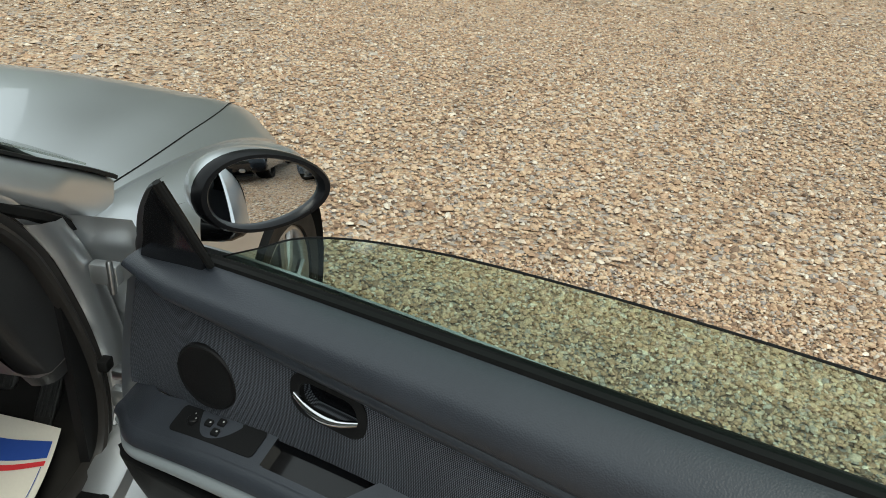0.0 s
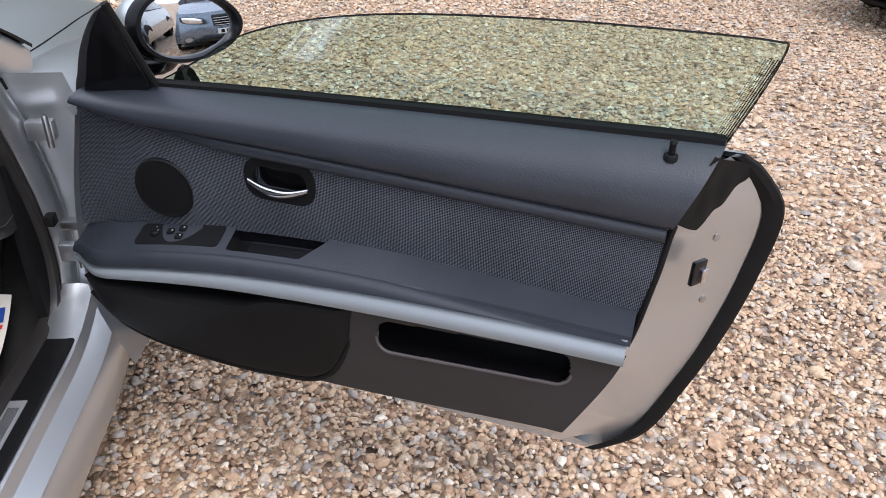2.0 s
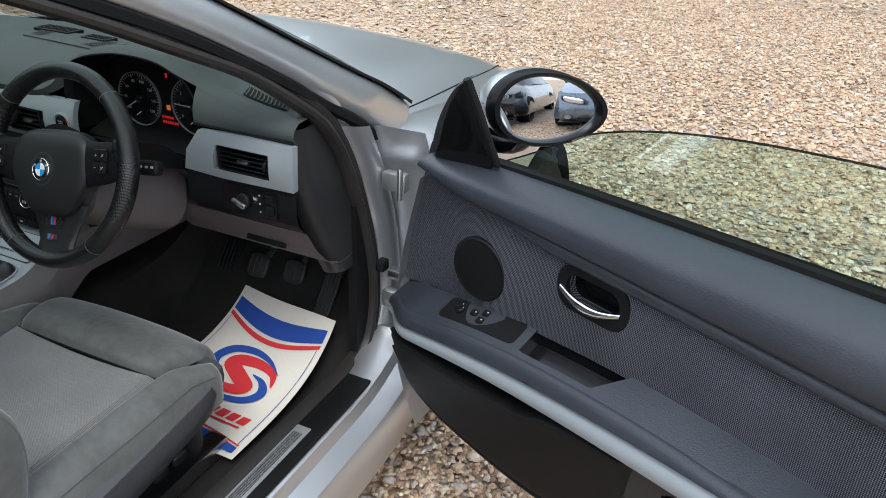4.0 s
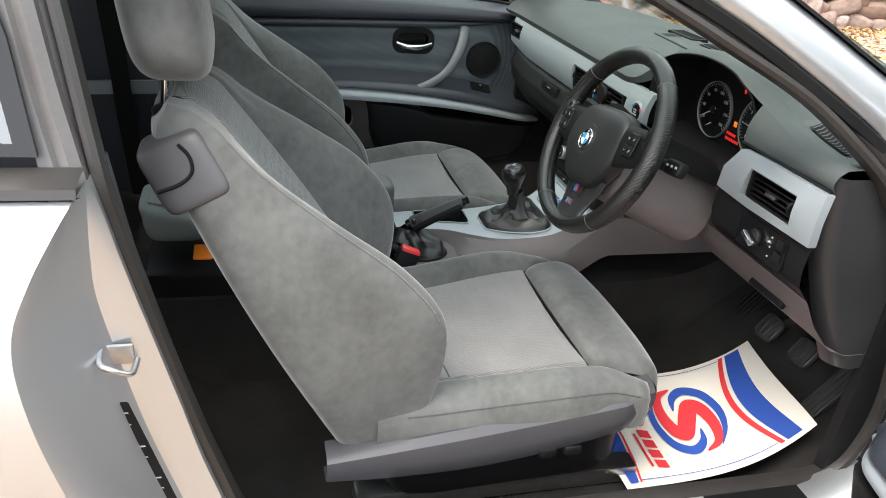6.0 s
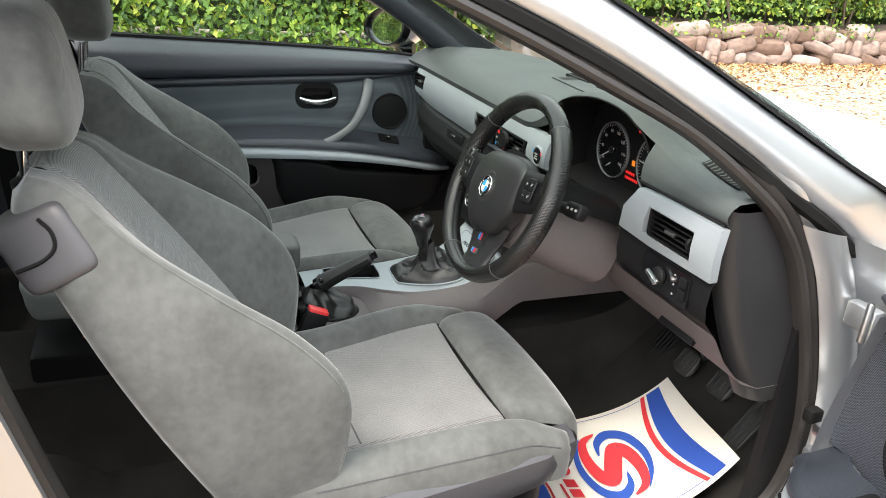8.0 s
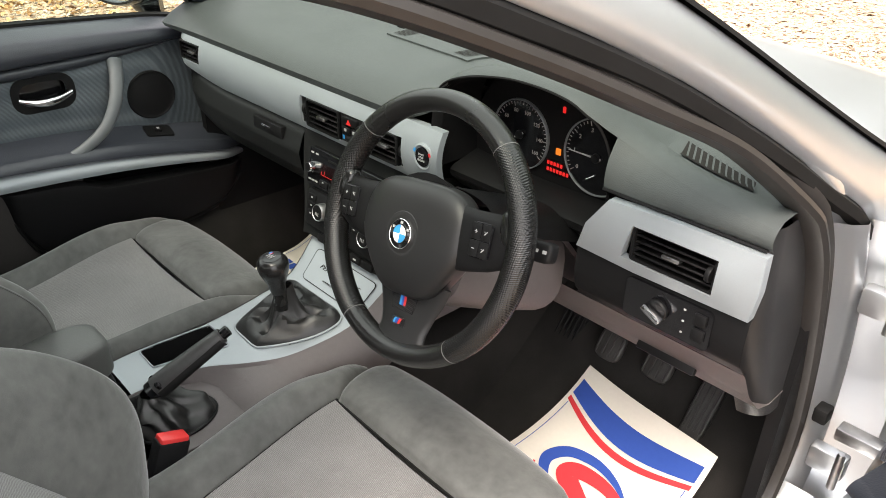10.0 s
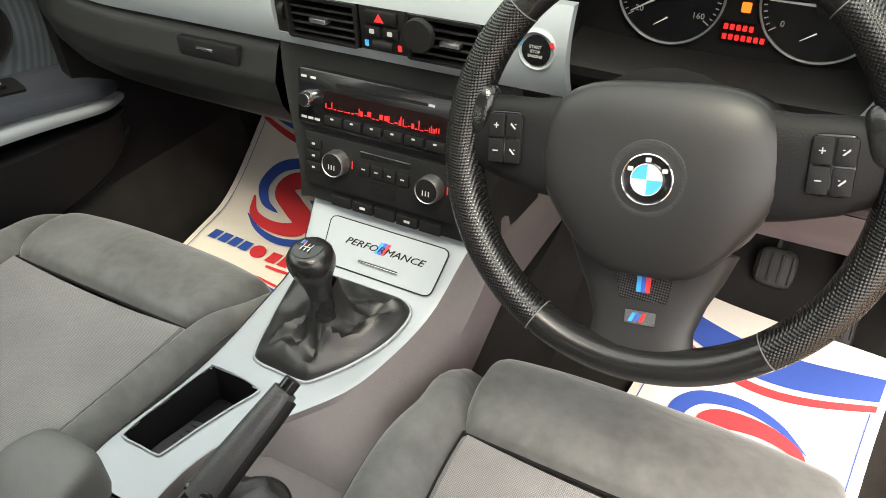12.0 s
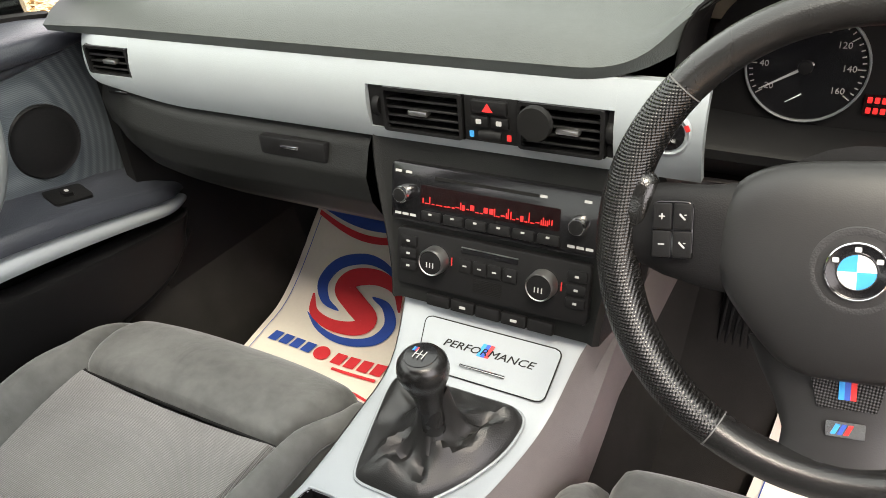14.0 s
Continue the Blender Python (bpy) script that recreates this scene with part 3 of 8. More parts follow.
wall = thing("stone_wall", "low dry-stone wall of reddish sandstone with ivy", "stone wall")
stone_meshes = []
for k in range(7):
    rr = random.Random(k)
    b = blob(lambda a, c, d: Vector((a * 0.15, c * 0.5, d * 0.5)) * (1 + 0.16 * noise.noise((a * 1.4 + k * 7, c * 1.4, d * 1.4))), 4, 4.5)
    me = bpy.data.meshes.new("stone")
    b.to_mesh(me)
    b.free()
    me.materials.append(STONE)
    me.shade_smooth()
    stone_meshes.append(me)
rr = random.Random(11)
for course in range(3):
    y = 3.3
    while y < 13.5:
        w, h = rr.choice((0.14, 0.20, 0.28, 0.36, 0.50)) * rr.uniform(0.85, 1.15), rr.uniform(0.13, 0.25)
        ob = new("stone", rr.choice(stone_meshes))
        ob.parent = wall
        ob.matrix_basis = pose(wall_x(y) + rr.uniform(-0.03, 0.03) - 0.04 * course, y + w / 2, 0.07 + course * 0.150 + rr.uniform(-0.035, 0.035), rr.uniform(-22, 22), rr.uniform(-12, 12), -11 + rr.uniform(-14, 14)) @ Matrix.Diagonal((1, w * 1.02, h * 1.1, 1))
        y += w * 0.94
part("wall_core", loft([[V(wall_x(y) - a, y, z) for a, z in ((0.04, 0.0), (0.10, 0.42), (0.6, 0.5), (0.6, 0.0))] for y in (3.2, 13.6)], ring=True, caps=True), material("wall_earth", (0.07, 0.05, 0.035), 0.95, var=0.3), wall, "brown earth behind the stones")
N = 2200
iy = rng.uniform(3.2, 13.5, N)
iz = 0.35 + rng.exponential(0.12, N)
keep = (np.sin(iy * 1.3) + np.sin(iy * 3.1 + 1)) > -0.9 - (iz - 0.3)
iy, iz = iy[keep], iz[keep]
ivy = leaves("ivy", np.stack([wall_x(iy) + 0.13 - rng.uniform(0, 0.3, len(iy)), iy, np.minimum(iz, 0.75)], 1), np.tile([0.8, 0, 0.6], (len(iy), 1)), 0.06, HEDGE, "ivy hanging over a low stone wall", 8)
tagged(ivy, category="ivy", kind="stuff")
N = 7000
ly = rng.uniform(-9, 12, N)
litter = leaves("leaf_litter", np.stack([wall_x(ly) + 0.12 + rng.exponential(0.5, N), ly, rng.uniform(0.012, 0.035, N)], 1), np.tile([0, 0, 1.0], (N, 1)), 0.06, LITTER, "dry orange and brown fallen leaves on gravel", 9)
tagged(litter, category="fallen leaves", kind="stuff")

# tree line added out of view ahead and aside, darkening paint reflections and dash
far = bmesh.new()
ring_ = [(-8.0, 14.0), (-6.0, 20.0), (0.0, 24.0), (8.0, 25.0), (15.0, 22.0), (19.0, 15.0), (21.0, 6.0)]
curve_ = catmull([V(x, y, 0) for x, y in ring_], 60)
loft([[V(p.x + 0.25 * math.sin(p.y * 2 + z * 3), p.y + 0.25 * math.sin(p.x * 2.3 + z * 2), z + 0.25 * math.sin(p.x * 1.7) * (z > 1)) for z in [h * (1.5 + 1.3 * smoothstep(8, 19, p.y)) for h in range(7)]] for p in curve_], far)
tagged(part("backdrop", far, material("unseen_trees_green", (0.10, 0.12, 0.10), 0.9, var=0.5, scale=3, fine=16)), "unseen tree line added to darken the paint's reflections", "hedge", kind="structure")


# ---- silver coupe: body shell ----
# x to the car's right, y to its nose, z up; the steering wheel's hub is near y = 0
car = thing("car", "silver two-door coupe with the driver's door open on gravel", "car")


def side_x(z):
    """How far the cabin's side leans in at a height."""
    return 0.74 if z < 0.95 else 0.74 - (z - 0.95) * 0.42


SKIN = curve1([(0.18, 0.80), (0.26, 0.845), (0.40, 0.868), (0.60, 0.883), (0.74, 0.884), (0.84, 0.868), (0.92, 0.835), (0.97, 0.79)])


# bonnet
def bonnet_z(x, y):
    t = (y - 0.55) / 1.25
    crease = max(0, abs(x) - 0.60) / 0.13
    return 0.970 - 0.098 * t * t - 0.222 * t ** 3 - 0.043 * (x / 0.6) ** 2 - (0.021 + 0.082 * t) * crease


def bonnet(u, v):
    x = (2 * u - 1) * (0.722 + 0.02 * v - 0.01 * v * v)
    y = max(0.545, 0.745 - 0.205 * (x / 0.645) ** 2)
    y += (1.703 - 0.26 * abs(2 * u - 1) ** 3 - y) * v
    return V(x, y, bonnet_z(x, y))


part("bonnet", grid(bonnet, 40, 30, thick=(0, 0, -0.02)), SILVER, car, "smooth silver bonnet with a crease")


# dark joint between bonnet and wings
for s in (1, -1):
    line = catmull([V(x * s, y, bonnet_z(x, y) + 0.0004) for x, y in ((0.708, 0.60), (0.704, 0.72), (0.695, 0.85), (0.683, 0.97), (0.660, 1.15), (0.632, 1.30), (0.605, 1.41), (0.575, 1.50))], 40)
    part("shut_line", tube(line, 0.0017, 6), RUBBER, car, "dark joint line")

# front wings
def wing_edge(y):
    v = min(1, max(0, (y - 0.55) / 1.0))
    return 0.726 + 0.02 * v - 0.01 * v * v


WHEEL_Y, WHEEL_Z, WHEEL_R = 1.12, 0.32, 0.325
for s in (1, -1):
    def wing(u, v, s=s):
        y = 0.47 + 1.08 * u
        x0 = wing_edge(y)
        z0 = bonnet_z(x0, max(0.55, y)) - 0.004
        nose = max(0, (y - 0.95) / 0.85) ** 2
        z0 -= 0.05 * smoothstep(1.25, 1.55, y)
        mid = min(0.74 - 0.04 * nose, z0 - 0.03)
        if v < 0.4:
            t = v / 0.4 * math.pi / 2
            x, z = x0 + (0.868 - 0.12 * nose - x0) * math.sin(t), z0 - (z0 - mid) * (1 - math.cos(t))
        else:
            t = (v - 0.4) / 0.6
            low = 0.20
            d = abs(y - WHEEL_Y)
            if d < WHEEL_R + 0.045:
                low = max(low, WHEEL_Z + math.sqrt((WHEEL_R + 0.045) ** 2 - d * d))
            z = mid - (mid - low) * t
            x = SKIN(z) - 0.12 * nose - 0.016
        return V(s * x, y, z)
    part("front_wing", grid(wing, 64, 26, thick=(-0.02 * s, 0, -0.004)), SILVER, car, "silver front wing")
    # wheel
    hub = V(s * 0.80, WHEEL_Y, WHEEL_Z)
    wheel = part("wheel", turned([(0.06, -0.02), (0.07, 0.035), (0.05, 0.045), (0.0, 0.046)], hub, (s, 0, 0), 24), STEEL, car, "alloy wheel")
    part("tyre", turned([(0.235, -0.1), (0.30, -0.105), (0.32, -0.085), (0.325, 0), (0.32, 0.045), (0.30, 0.062), (0.24, 0.058), (0.232, 0.03), (0.235, -0.1)], hub, (s, 0, 0), 48, caps=False), RUBBER, wheel, "black tyre")
    bm = turned([(0.236, 0.05), (0.225, 0.054), (0.215, 0.035), (0.21, -0.08)], hub, (s, 0, 0), 48, caps=False)
    for k in range(5):
        for q in (-0.16, 0.16):
            a = 2 * math.pi * k / 5
            ex, ey = math.cos(a), math.sin(a)
            fx, fy = math.cos(a + q), math.sin(a + q)
            tube([hub + V(s * 0.04, ex * 0.05, ey * 0.05), hub + V(s * 0.045, fx * 0.14, fy * 0.14), hub + V(s * 0.035, fx * 0.222, fy * 0.222)], 0.013, 8, bm)
    part("rim", bm, STEEL, wheel, "silver spoked rim")
    # rear wheel
    hub = V(s * 0.80, WHEEL_Y - 2.76, WHEEL_Z)
    wheel = part("wheel", turned([(0.21, 0.02), (0.07, 0.035), (0.0, 0.046)], hub, (s, 0, 0), 24), STEEL, car, "alloy wheel")
    part("tyre", turned([(0.235, -0.1), (0.30, -0.105), (0.325, 0), (0.30, 0.062), (0.24, 0.058), (0.21, 0.02), (0.235, -0.1)], hub, (s, 0, 0), 48, caps=False), RUBBER, wheel, "black tyre")
    # inner arch
    part("wheel_arch_liner", turned([(0.375, -0.28), (0.37, 0.06)], V(s * 0.80, WHEEL_Y, WHEEL_Z), (s, 0, 0), 32, caps=False), RUBBER, car, "black arch liner")

# nose
part("front_bumper", grid(lambda u, v: V((2 * u - 1) * (0.80 - 0.05 * v), 1.52 + 0.32 * (1 - abs(2 * u - 1) ** 3.2) - 0.14 * v, 0.22 + 0.485 * v), 24, 10, thick=(0, -0.02, 0)), SILVER, car, "silver front bumper")

# cowl below the windscreen
part("cowl", grid(lambda u, v: V((2 * u - 1) * 0.66, 0.745 - 0.205 * ((2 * u - 1) * 0.66 / 0.645) ** 2 - 0.035 + 0.05 * v, 0.938 - 0.03 * abs(2 * u - 1) ** 3 - 0.02 * v), 24, 3, thick=(0, 0, -0.02)), HARD, car, "black plastic cowl")

# door openings, pillars and roof rails
RAIL_IN = [(-0.80, 1.262), (-0.70, 1.273), (-0.60, 1.277), (-0.42, 1.259), (-0.28, 1.236), (-0.12, 1.175), (0.022, 1.110), (0.134, 1.055), (0.215, 0.998), (0.285, 0.935), (0.345, 0.850), (0.405, 0.70), (0.437, 0.57), (0.437, 0.48), (0.41, 0.41), (0.35, 0.388)]
SILL_IN = [(0.2, 0.386), (0.0, 0.386), (-0.3, 0.386), (-0.50, 0.392)]
POST_IN = [(-0.585, 0.43), (-0.632, 0.548), (-0.675, 0.70), (-0.715, 0.869), (-0.743, 1.0), (-0.774, 1.147), (-0.80, 1.235)]
LOOP = [V(0, y, z) for y, z in RAIL_IN + SILL_IN + POST_IN]
loop = catmull(LOOP, 180, closed=True)


def outward(pts):
    """The normals of a closed loop in the y-z plane, pointing out of it."""
    out = []
    for i, p in enumerate(pts):
        t = (pts[(i + 1) % len(pts)] - pts[i - 1]).normalized()
        out.append(V(0, t.z, -t.y) if V(0, t.z, -t.y).dot(p - V(0, -0.15, 0.8)) > 0 else V(0, -t.z, t.y))
    return out


nrm = outward(loop)
for s in (1, -1):
    # rubber seal: lips and grooves run all the way round the opening
    prof = [(0.0, -0.035), (-0.004, -0.018), (0.0, -0.004), (0.006, 0.0), (0.012, -0.002), (0.015, -0.009), (0.019, -0.006), (0.026, -0.004), (0.030, -0.010), (0.036, -0.010)]
    bm = loft([[V(s * (side_x(p.z) - 0.012 + b), p.y, p.z) + n * a for p, n in zip(loop, nrm)] for a, b in prof], ring=True)
    part("door_seal", bm, SEAL, car, "grey-brown rubber door seal with lips")
    # painted frame outside the seal
    rows = []
    for a, b in ((0.034, -0.022), (0.040, -0.016), (0.052, -0.014), (0.060, -0.017)):
        rows.append([V(s * (side_x(p.z) + b), p.y, p.z) + n * a for p, n in zip(loop, nrm)])
    part("door_frame", loft(rows, ring=True), SILVER, car, "silver painted door frame")

    # silver A-pillar and roof rail, with a black gutter strip beside the glass
    edge_in = catmull([V(0, y, z) for y, z in ((-1.45, 1.235), (-1.1, 1.285), (-0.8, 1.305), (-0.58, 1.308), (-0.42, 1.296), (-0.27, 1.268), (-0.12, 1.212), (0.03, 1.146), (0.18, 1.062), (0.30, 0.985), (0.41, 0.914), (0.50, 0.845))], 90)
    edge_out = catmull([V(0, y, z) for y, z in ((-1.42, 1.29), (-1.08, 1.345), (-0.78, 1.362), (-0.52, 1.362), (-0.33, 1.346), (-0.18, 1.308), (-0.03, 1.243), (0.11, 1.172), (0.26, 1.088), (0.385, 1.018), (0.50, 0.958), (0.575, 0.915))], 90)
    rows = []
    for a, b in ((0.0, -0.035), (0.0, -0.006), (0.12, 0.002), (0.35, 0.006), (0.65, 0.002), (0.92, -0.006), (1.0, -0.016), (1.02, -0.04)):
        rows.append([V(s * (side_x(p.z) + b), p.y, p.z) + (q - p) * a for p, q in zip(edge_in, edge_out)])
    part("roof_rail", loft(rows), SILVER, car, "silver windscreen pillar and roof rail")
    rows = [[V(s * (side_x(p.z) + b), p.y, p.z) + (q - p) * a for p, q in zip(edge_in[8:], edge_out[8:])] for a, b in ((0.97, -0.002), (1.05, -0.003), (1.08, -0.012), (1.02, -0.03))]
    part("gutter_strip", loft(rows), RUBBER, car, "black strip beside the windscreen")
    if s < 0:
        part("pillar_trim", tube([V(s * (side_x(p.z) - 0.050), p.y - 0.004, p.z - 0.006) for p in edge_in[24:84]], 0.030, 12, flat=0.8), PADDED, car, "dark windscreen pillar trim")
    # dark rubber channel between seal and rail that takes the window edge
    rows = [[V(s * (side_x(p.z) + b), p.y, p.z + c) for p in edge_in[20:]] for b, c in ((-0.03, 0.004), (-0.010, 0.002), (0.0, -0.006), (-0.001, -0.020), (-0.014, -0.026), (-0.03, -0.026))]
    part("window_channel", loft(rows), RUBBER, car, "black rubber window channel")

    # hinge post between wing and opening
    post = catmull([V(0, y, z) for y, z in ((0.41, 0.914), (0.47, 0.80), (0.52, 0.66), (0.535, 0.52), (0.50, 0.40), (0.44, 0.33))], 24)
    inner = catmull([V(0, y, z) for y, z in ((0.335, 0.93), (0.40, 0.82), (0.45, 0.68), (0.48, 0.55), (0.475, 0.46), (0.43, 0.365))], 24)
    rows = [[V(s * (0.742 + b), i.y + (o.y - i.y) * a, i.z + (o.z - i.z) * a) for i, o in zip(inner, post)] for a, b in ((-0.1, -0.02), (0.15, -0.004), (0.5, 0.004), (0.8, 0.0), (1.0, -0.01), (1.15, 0.02), (1.25, 0.10))]
    part("hinge_post", loft(rows), SILVER, car, "silver painted hinge post")
    # sill
    rows = [[V(s * x, y, z + (0.05 * max(0, (y - 0.25) / 0.2) ** 2 if y > 0.25 and s > 0 else 0) + (0.05 * max(0, (-0.5 - y) / 0.2) ** 2 if y < -0.5 else 0)) for y in [0.46 - 1.25 * k / 24 for k in range(25)]] for x, z in ((0.705, 0.30), (0.706, 0.365), (0.715, 0.375), (0.765, 0.376), (0.785, 0.368), (0.795, 0.345), (0.835, 0.335), (0.85, 0.31), (0.85, 0.24), (0.82, 0.18), (0.70, 0.17))]
    part("sill", loft(rows), SILVER, car, "silver painted sill")
    cover = part("sill_cover", box(s * 0.735 - 0.045, s * 0.735 + 0.045, -0.56, 0.33 if s > 0 else 0.47, 0.372, 0.384, 0.004), HARD, car, "black plastic tread cover")
    part("tread_plate", box(s * 0.742 - 0.016, s * 0.742 + 0.016, -0.44, 0.14, 0.3835, 0.3865, 0.0012), PLATE, cover, "brushed metal tread plate")
    bm = bmesh.new()
    for k in range(9):
        box(s * 0.742 - 0.010 + k * 0.0023, s * 0.742 - 0.0092 + k * 0.0023, -0.42, 0.12, 0.3862, 0.3872, 0, bm=bm)
    part("tread_ribs", bm, HARD, cover, "fine dark ribs")

    # rear quarter: shut face behind the door, outer skin and window
    shut_in = catmull([V(0, y, z) for y, z in ((-0.748, 0.968), (-0.737, 0.931), (-0.723, 0.871), (-0.707, 0.807), (-0.675, 0.68), (-0.645, 0.558), (-0.60, 0.43), (-0.54, 0.36))], 34)
    shut_out = catmull([V(0, y, z) for y, z in ((-0.750, 0.972), (-0.768, 0.945), (-0.790, 0.905), (-0.806, 0.86), (-0.803, 0.80), (-0.778, 0.687), (-0.73, 0.52), (-0.66, 0.33))], 34)
    rows = [[V(s * (0.735 + (SKIN(q.z) - 0.735) * b), p.y + (q.y - p.y) * a, p.z + (q.z - p.z) * a) for p, q in zip(shut_in, shut_out)] for a, b in ((0.0, -0.30), (0.02, 0.02), (0.2, 0.06), (0.45, 0.10), (0.56, 0.20), (0.68, 0.48), (0.88, 0.86), (0.97, 0.975), (1.0, 1.0))]
    part("lock_post", loft(rows), SILVER, car, "silver painted lock post")
    rows = []
    for q in shut_out:
        row = []
        for k in range(26):
            t = k / 25
            y = q.y - t * (2.55 + q.y)
            z = min(q.z, 0.968) - 0.03 * t * t * (q.z > 0.8)
            d = abs(y - (WHEEL_Y - 2.76))
            if d < 0.365 and z < WHEEL_Z + math.sqrt(0.365 ** 2 - d * d):
                z = WHEEL_Z + math.sqrt(0.365 ** 2 - d * d)
            row.append(V(s * (SKIN(z) - 0.12 * max(0, t - 0.6) ** 2 * 4), y, z))
        rows.append(row)
    part("rear_quarter_panel", loft(rows), SILVER, car, "silver rear quarter panel")
    # dark trim under the rear side window, and the pane with its black border
    win = [(-0.790, 0.994), (-0.812, 1.10), (-0.850, 1.215), (-0.95, 1.248), (-1.15, 1.235), (-1.42, 1.16), (-1.60, 1.05), (-1.63, 1.02), (-1.3, 1.008)]
    def pane(u, v, w, s=s):
        return V(s * (side_x(v) + 0.012 + w), u, v)
    cx, cz = -1.15, 1.10
    small = [(cx + (u - cx) * 0.94, cz + 0.01 + (v - cz - 0.01) * 0.90) for u, v in win]
    quarter = part("rear_side_window", plate(win, 0.004, pane), DARKPANE, car, "dark tinted rear side window", smooth=False)
    quarter.visible_shadow = False
    part("black_border", ring_plate(win, small, 0.002, lambda u, v, w: pane(u, v, w + 0.006)), GLOSS, quarter, "gloss black border")
    bm = loft([[V(s * (0.80 + b), y, 0.977 + c - 0.02 * max(0, -y - 1.2)) for y in (-0.748, -1.0, -1.2, -1.4, -1.66)] for b, c in ((-0.06, 0.006), (-0.04, 0.008), (-0.004, 0.005), (0.0, -0.004), (-0.02, -0.010))])
    part("window_trim", bm, SEAL, car, "dark rubber window trim")
    bm = loft([[V(s * (side_x(p.z) + b), p.y + a, p.z) for p in catmull([V(0, -0.745, 0.95), V(0, -0.772, 1.05), V(0, -0.795, 1.15), V(0, -0.83, 1.27)], 12)] for a, b in ((0.0, -0.045), (-0.002, -0.006), (-0.012, 0.002), (-0.022, -0.002), (-0.026, 0.004), (-0.040, 0.004), (-0.044, -0.01))])
    part("pillar_strip", bm, PILLARGREY, car, "grey rubber strip on the centre pillar")
    # striker
    st = V(s * 0.752, -0.735, 0.763)
    striker = part("striker", tube(catmull([st + V(0, -0.018, 0.010), st + V(s * 0.030, -0.016, 0.008), st + V(s * 0.036, -0.006, 0.004), st + V(s * 0.034, 0.008, -0.004), st + V(s * 0.028, 0.016, -0.008), st + V(0, 0.018, -0.010)], 20), 0.0036, 10), STEEL, car, "steel door striker")
    part("striker_plate", box(st.x - 0.001, st.x + 0.004, st.y - 0.016, st.y + 0.016, st.z - 0.013, st.z + 0.013, 0.002), STEEL, striker)
    bm = plate(rrect(-0.009, 0.009, -0.085, 0.085, 0.003), 0.0012, lambda u, v, w, s=s: V(s * (0.766 + w), -0.715 + u - v * 0.28, 0.62 + v))
    sticker = part("type_label", bm, HARD, car, "black type label with grey lines")
    bm = bmesh.new()
    for k in range(9):
        plate(rrect(-0.006, 0.004 - 0.003 * (k % 3), -0.0012, 0.0008, 0.0003, 1), 0.0006, lambda u, v, w, s=s, k=k: V(s * (0.7674 + w), -0.715 + u - (v + 0.07 - k * 0.0172) * 0.28, 0.62 + v + 0.07 - k * 0.0172), bm)
    part("label_lines", bm, MARKS, sticker)

# roof, boot, glass and underside
part("roof", grid(lambda u, v: V((2 * u - 1) * 0.565, -0.42 - 1.05 * v + 0.09 * (1 - (2 * u - 1) ** 2) * (1 - 2 * v), 1.345 + 0.045 * (1 - (2 * u - 1) ** 2) + 0.025 * math.sin(v * math.pi) - 0.05 * v * v), 20, 14, thick=(0, 0, -0.012)), SILVER, car, "silver roof")
part("roof_lining", grid(lambda u, v: V((2 * u - 1) * 0.575, -0.36 - 1.15 * v, 1.285 + 0.05 * (1 - (2 * u - 1) ** 2)), 16, 10, thick=(0, 0, 0.01)), HEADLINER, car, "dark grey roof lining")


def screen(u, v):
    a = 2 * u - 1
    x0, x1 = 0.69, 0.575
    x = a * (x0 + (x1 - x0) * v)
    y = 0.56 + 0.14 * (1 - a * a) - v * (0.90 + 0.06 * (1 - a * a))
    return V(x, y, 0.94 + 0.395 * v + 0.06 * math.sin(v * math.pi) * 0.6 + 0.03 * (1 - a * a) * v)


part("windscreen", grid(screen, 20, 16, thick=(0, 0.001, 0.004)), CLEAR, car, "clear raked windscreen")
REARGLASS = glass("rear_window_glass", (0.72, 0.76, 0.74))
rw = part("rear_window", grid(lambda u, v: V((2 * u - 1) * (0.55 + 0.03 * v), -1.48 - 0.55 * v - 0.06 * (1 - (2 * u - 1) ** 2), 1.30 - 0.27 * v + 0.02 * (1 - (2 * u - 1) ** 2)), 12, 8, thick=(0, 0, 0.004)), REARGLASS, car, "tinted rear window")
rw.visible_shadow = False
part("boot_lid", grid(lambda u, v: V((2 * u - 1) * 0.72, -2.02 - 0.5 * v, 1.03 - 0.03 * v - 0.06 * abs(2 * u - 1) ** 3), 12, 6, thick=(0, 0, -0.02)), SILVER, car, "silver boot lid")
part("tail", grid(lambda u, v: V((2 * u - 1) * 0.80, -2.52 - 0.08 * (1 - abs(2 * u - 1) ** 3), 0.98 - 0.72 * v), 12, 6, thick=(0, 0.02, 0)), SILVER, car, "silver tail")
part("underbody", box(-0.74, 0.74, -2.4, 1.5, 0.17, 0.245, 0.01), HARD, car, "dark underbody")
part("wiper", tube([(0.60, 0.548, 0.945), (0.3, 0.668, 0.955), (-0.05, 0.70, 0.962)], 0.006, 8), RUBBER, car, "black wiper")
# seal along the rear edge of the bonnet
part("bonnet_edge", tube([bonnet(i / 24, 0.0) + V(0, -0.006, -0.004) for i in range(25)], 0.006, 8), RUBBER, car, "black bonnet edge seal")
# carpeted cabin floor with tunnel, bulkhead and footwell
def floor_z(x, y):
    z = 0.262
    d = smoothstep(0.10, 0.16, x)
    z += 0.16 * smoothstep(0.42, 0.80, y) * (1 - d) + 0.24 * smoothstep(0.30, 0.70, y) * d
    z += 0.20 * smoothstep(0.155, 0.11, abs(x)) * (1 - smoothstep(0.5, 0.8, y) * 0.3)
    z += 0.10 * smoothstep(-0.62, -0.78, y) * smoothstep(0.155, 0.2, abs(x))
    return z


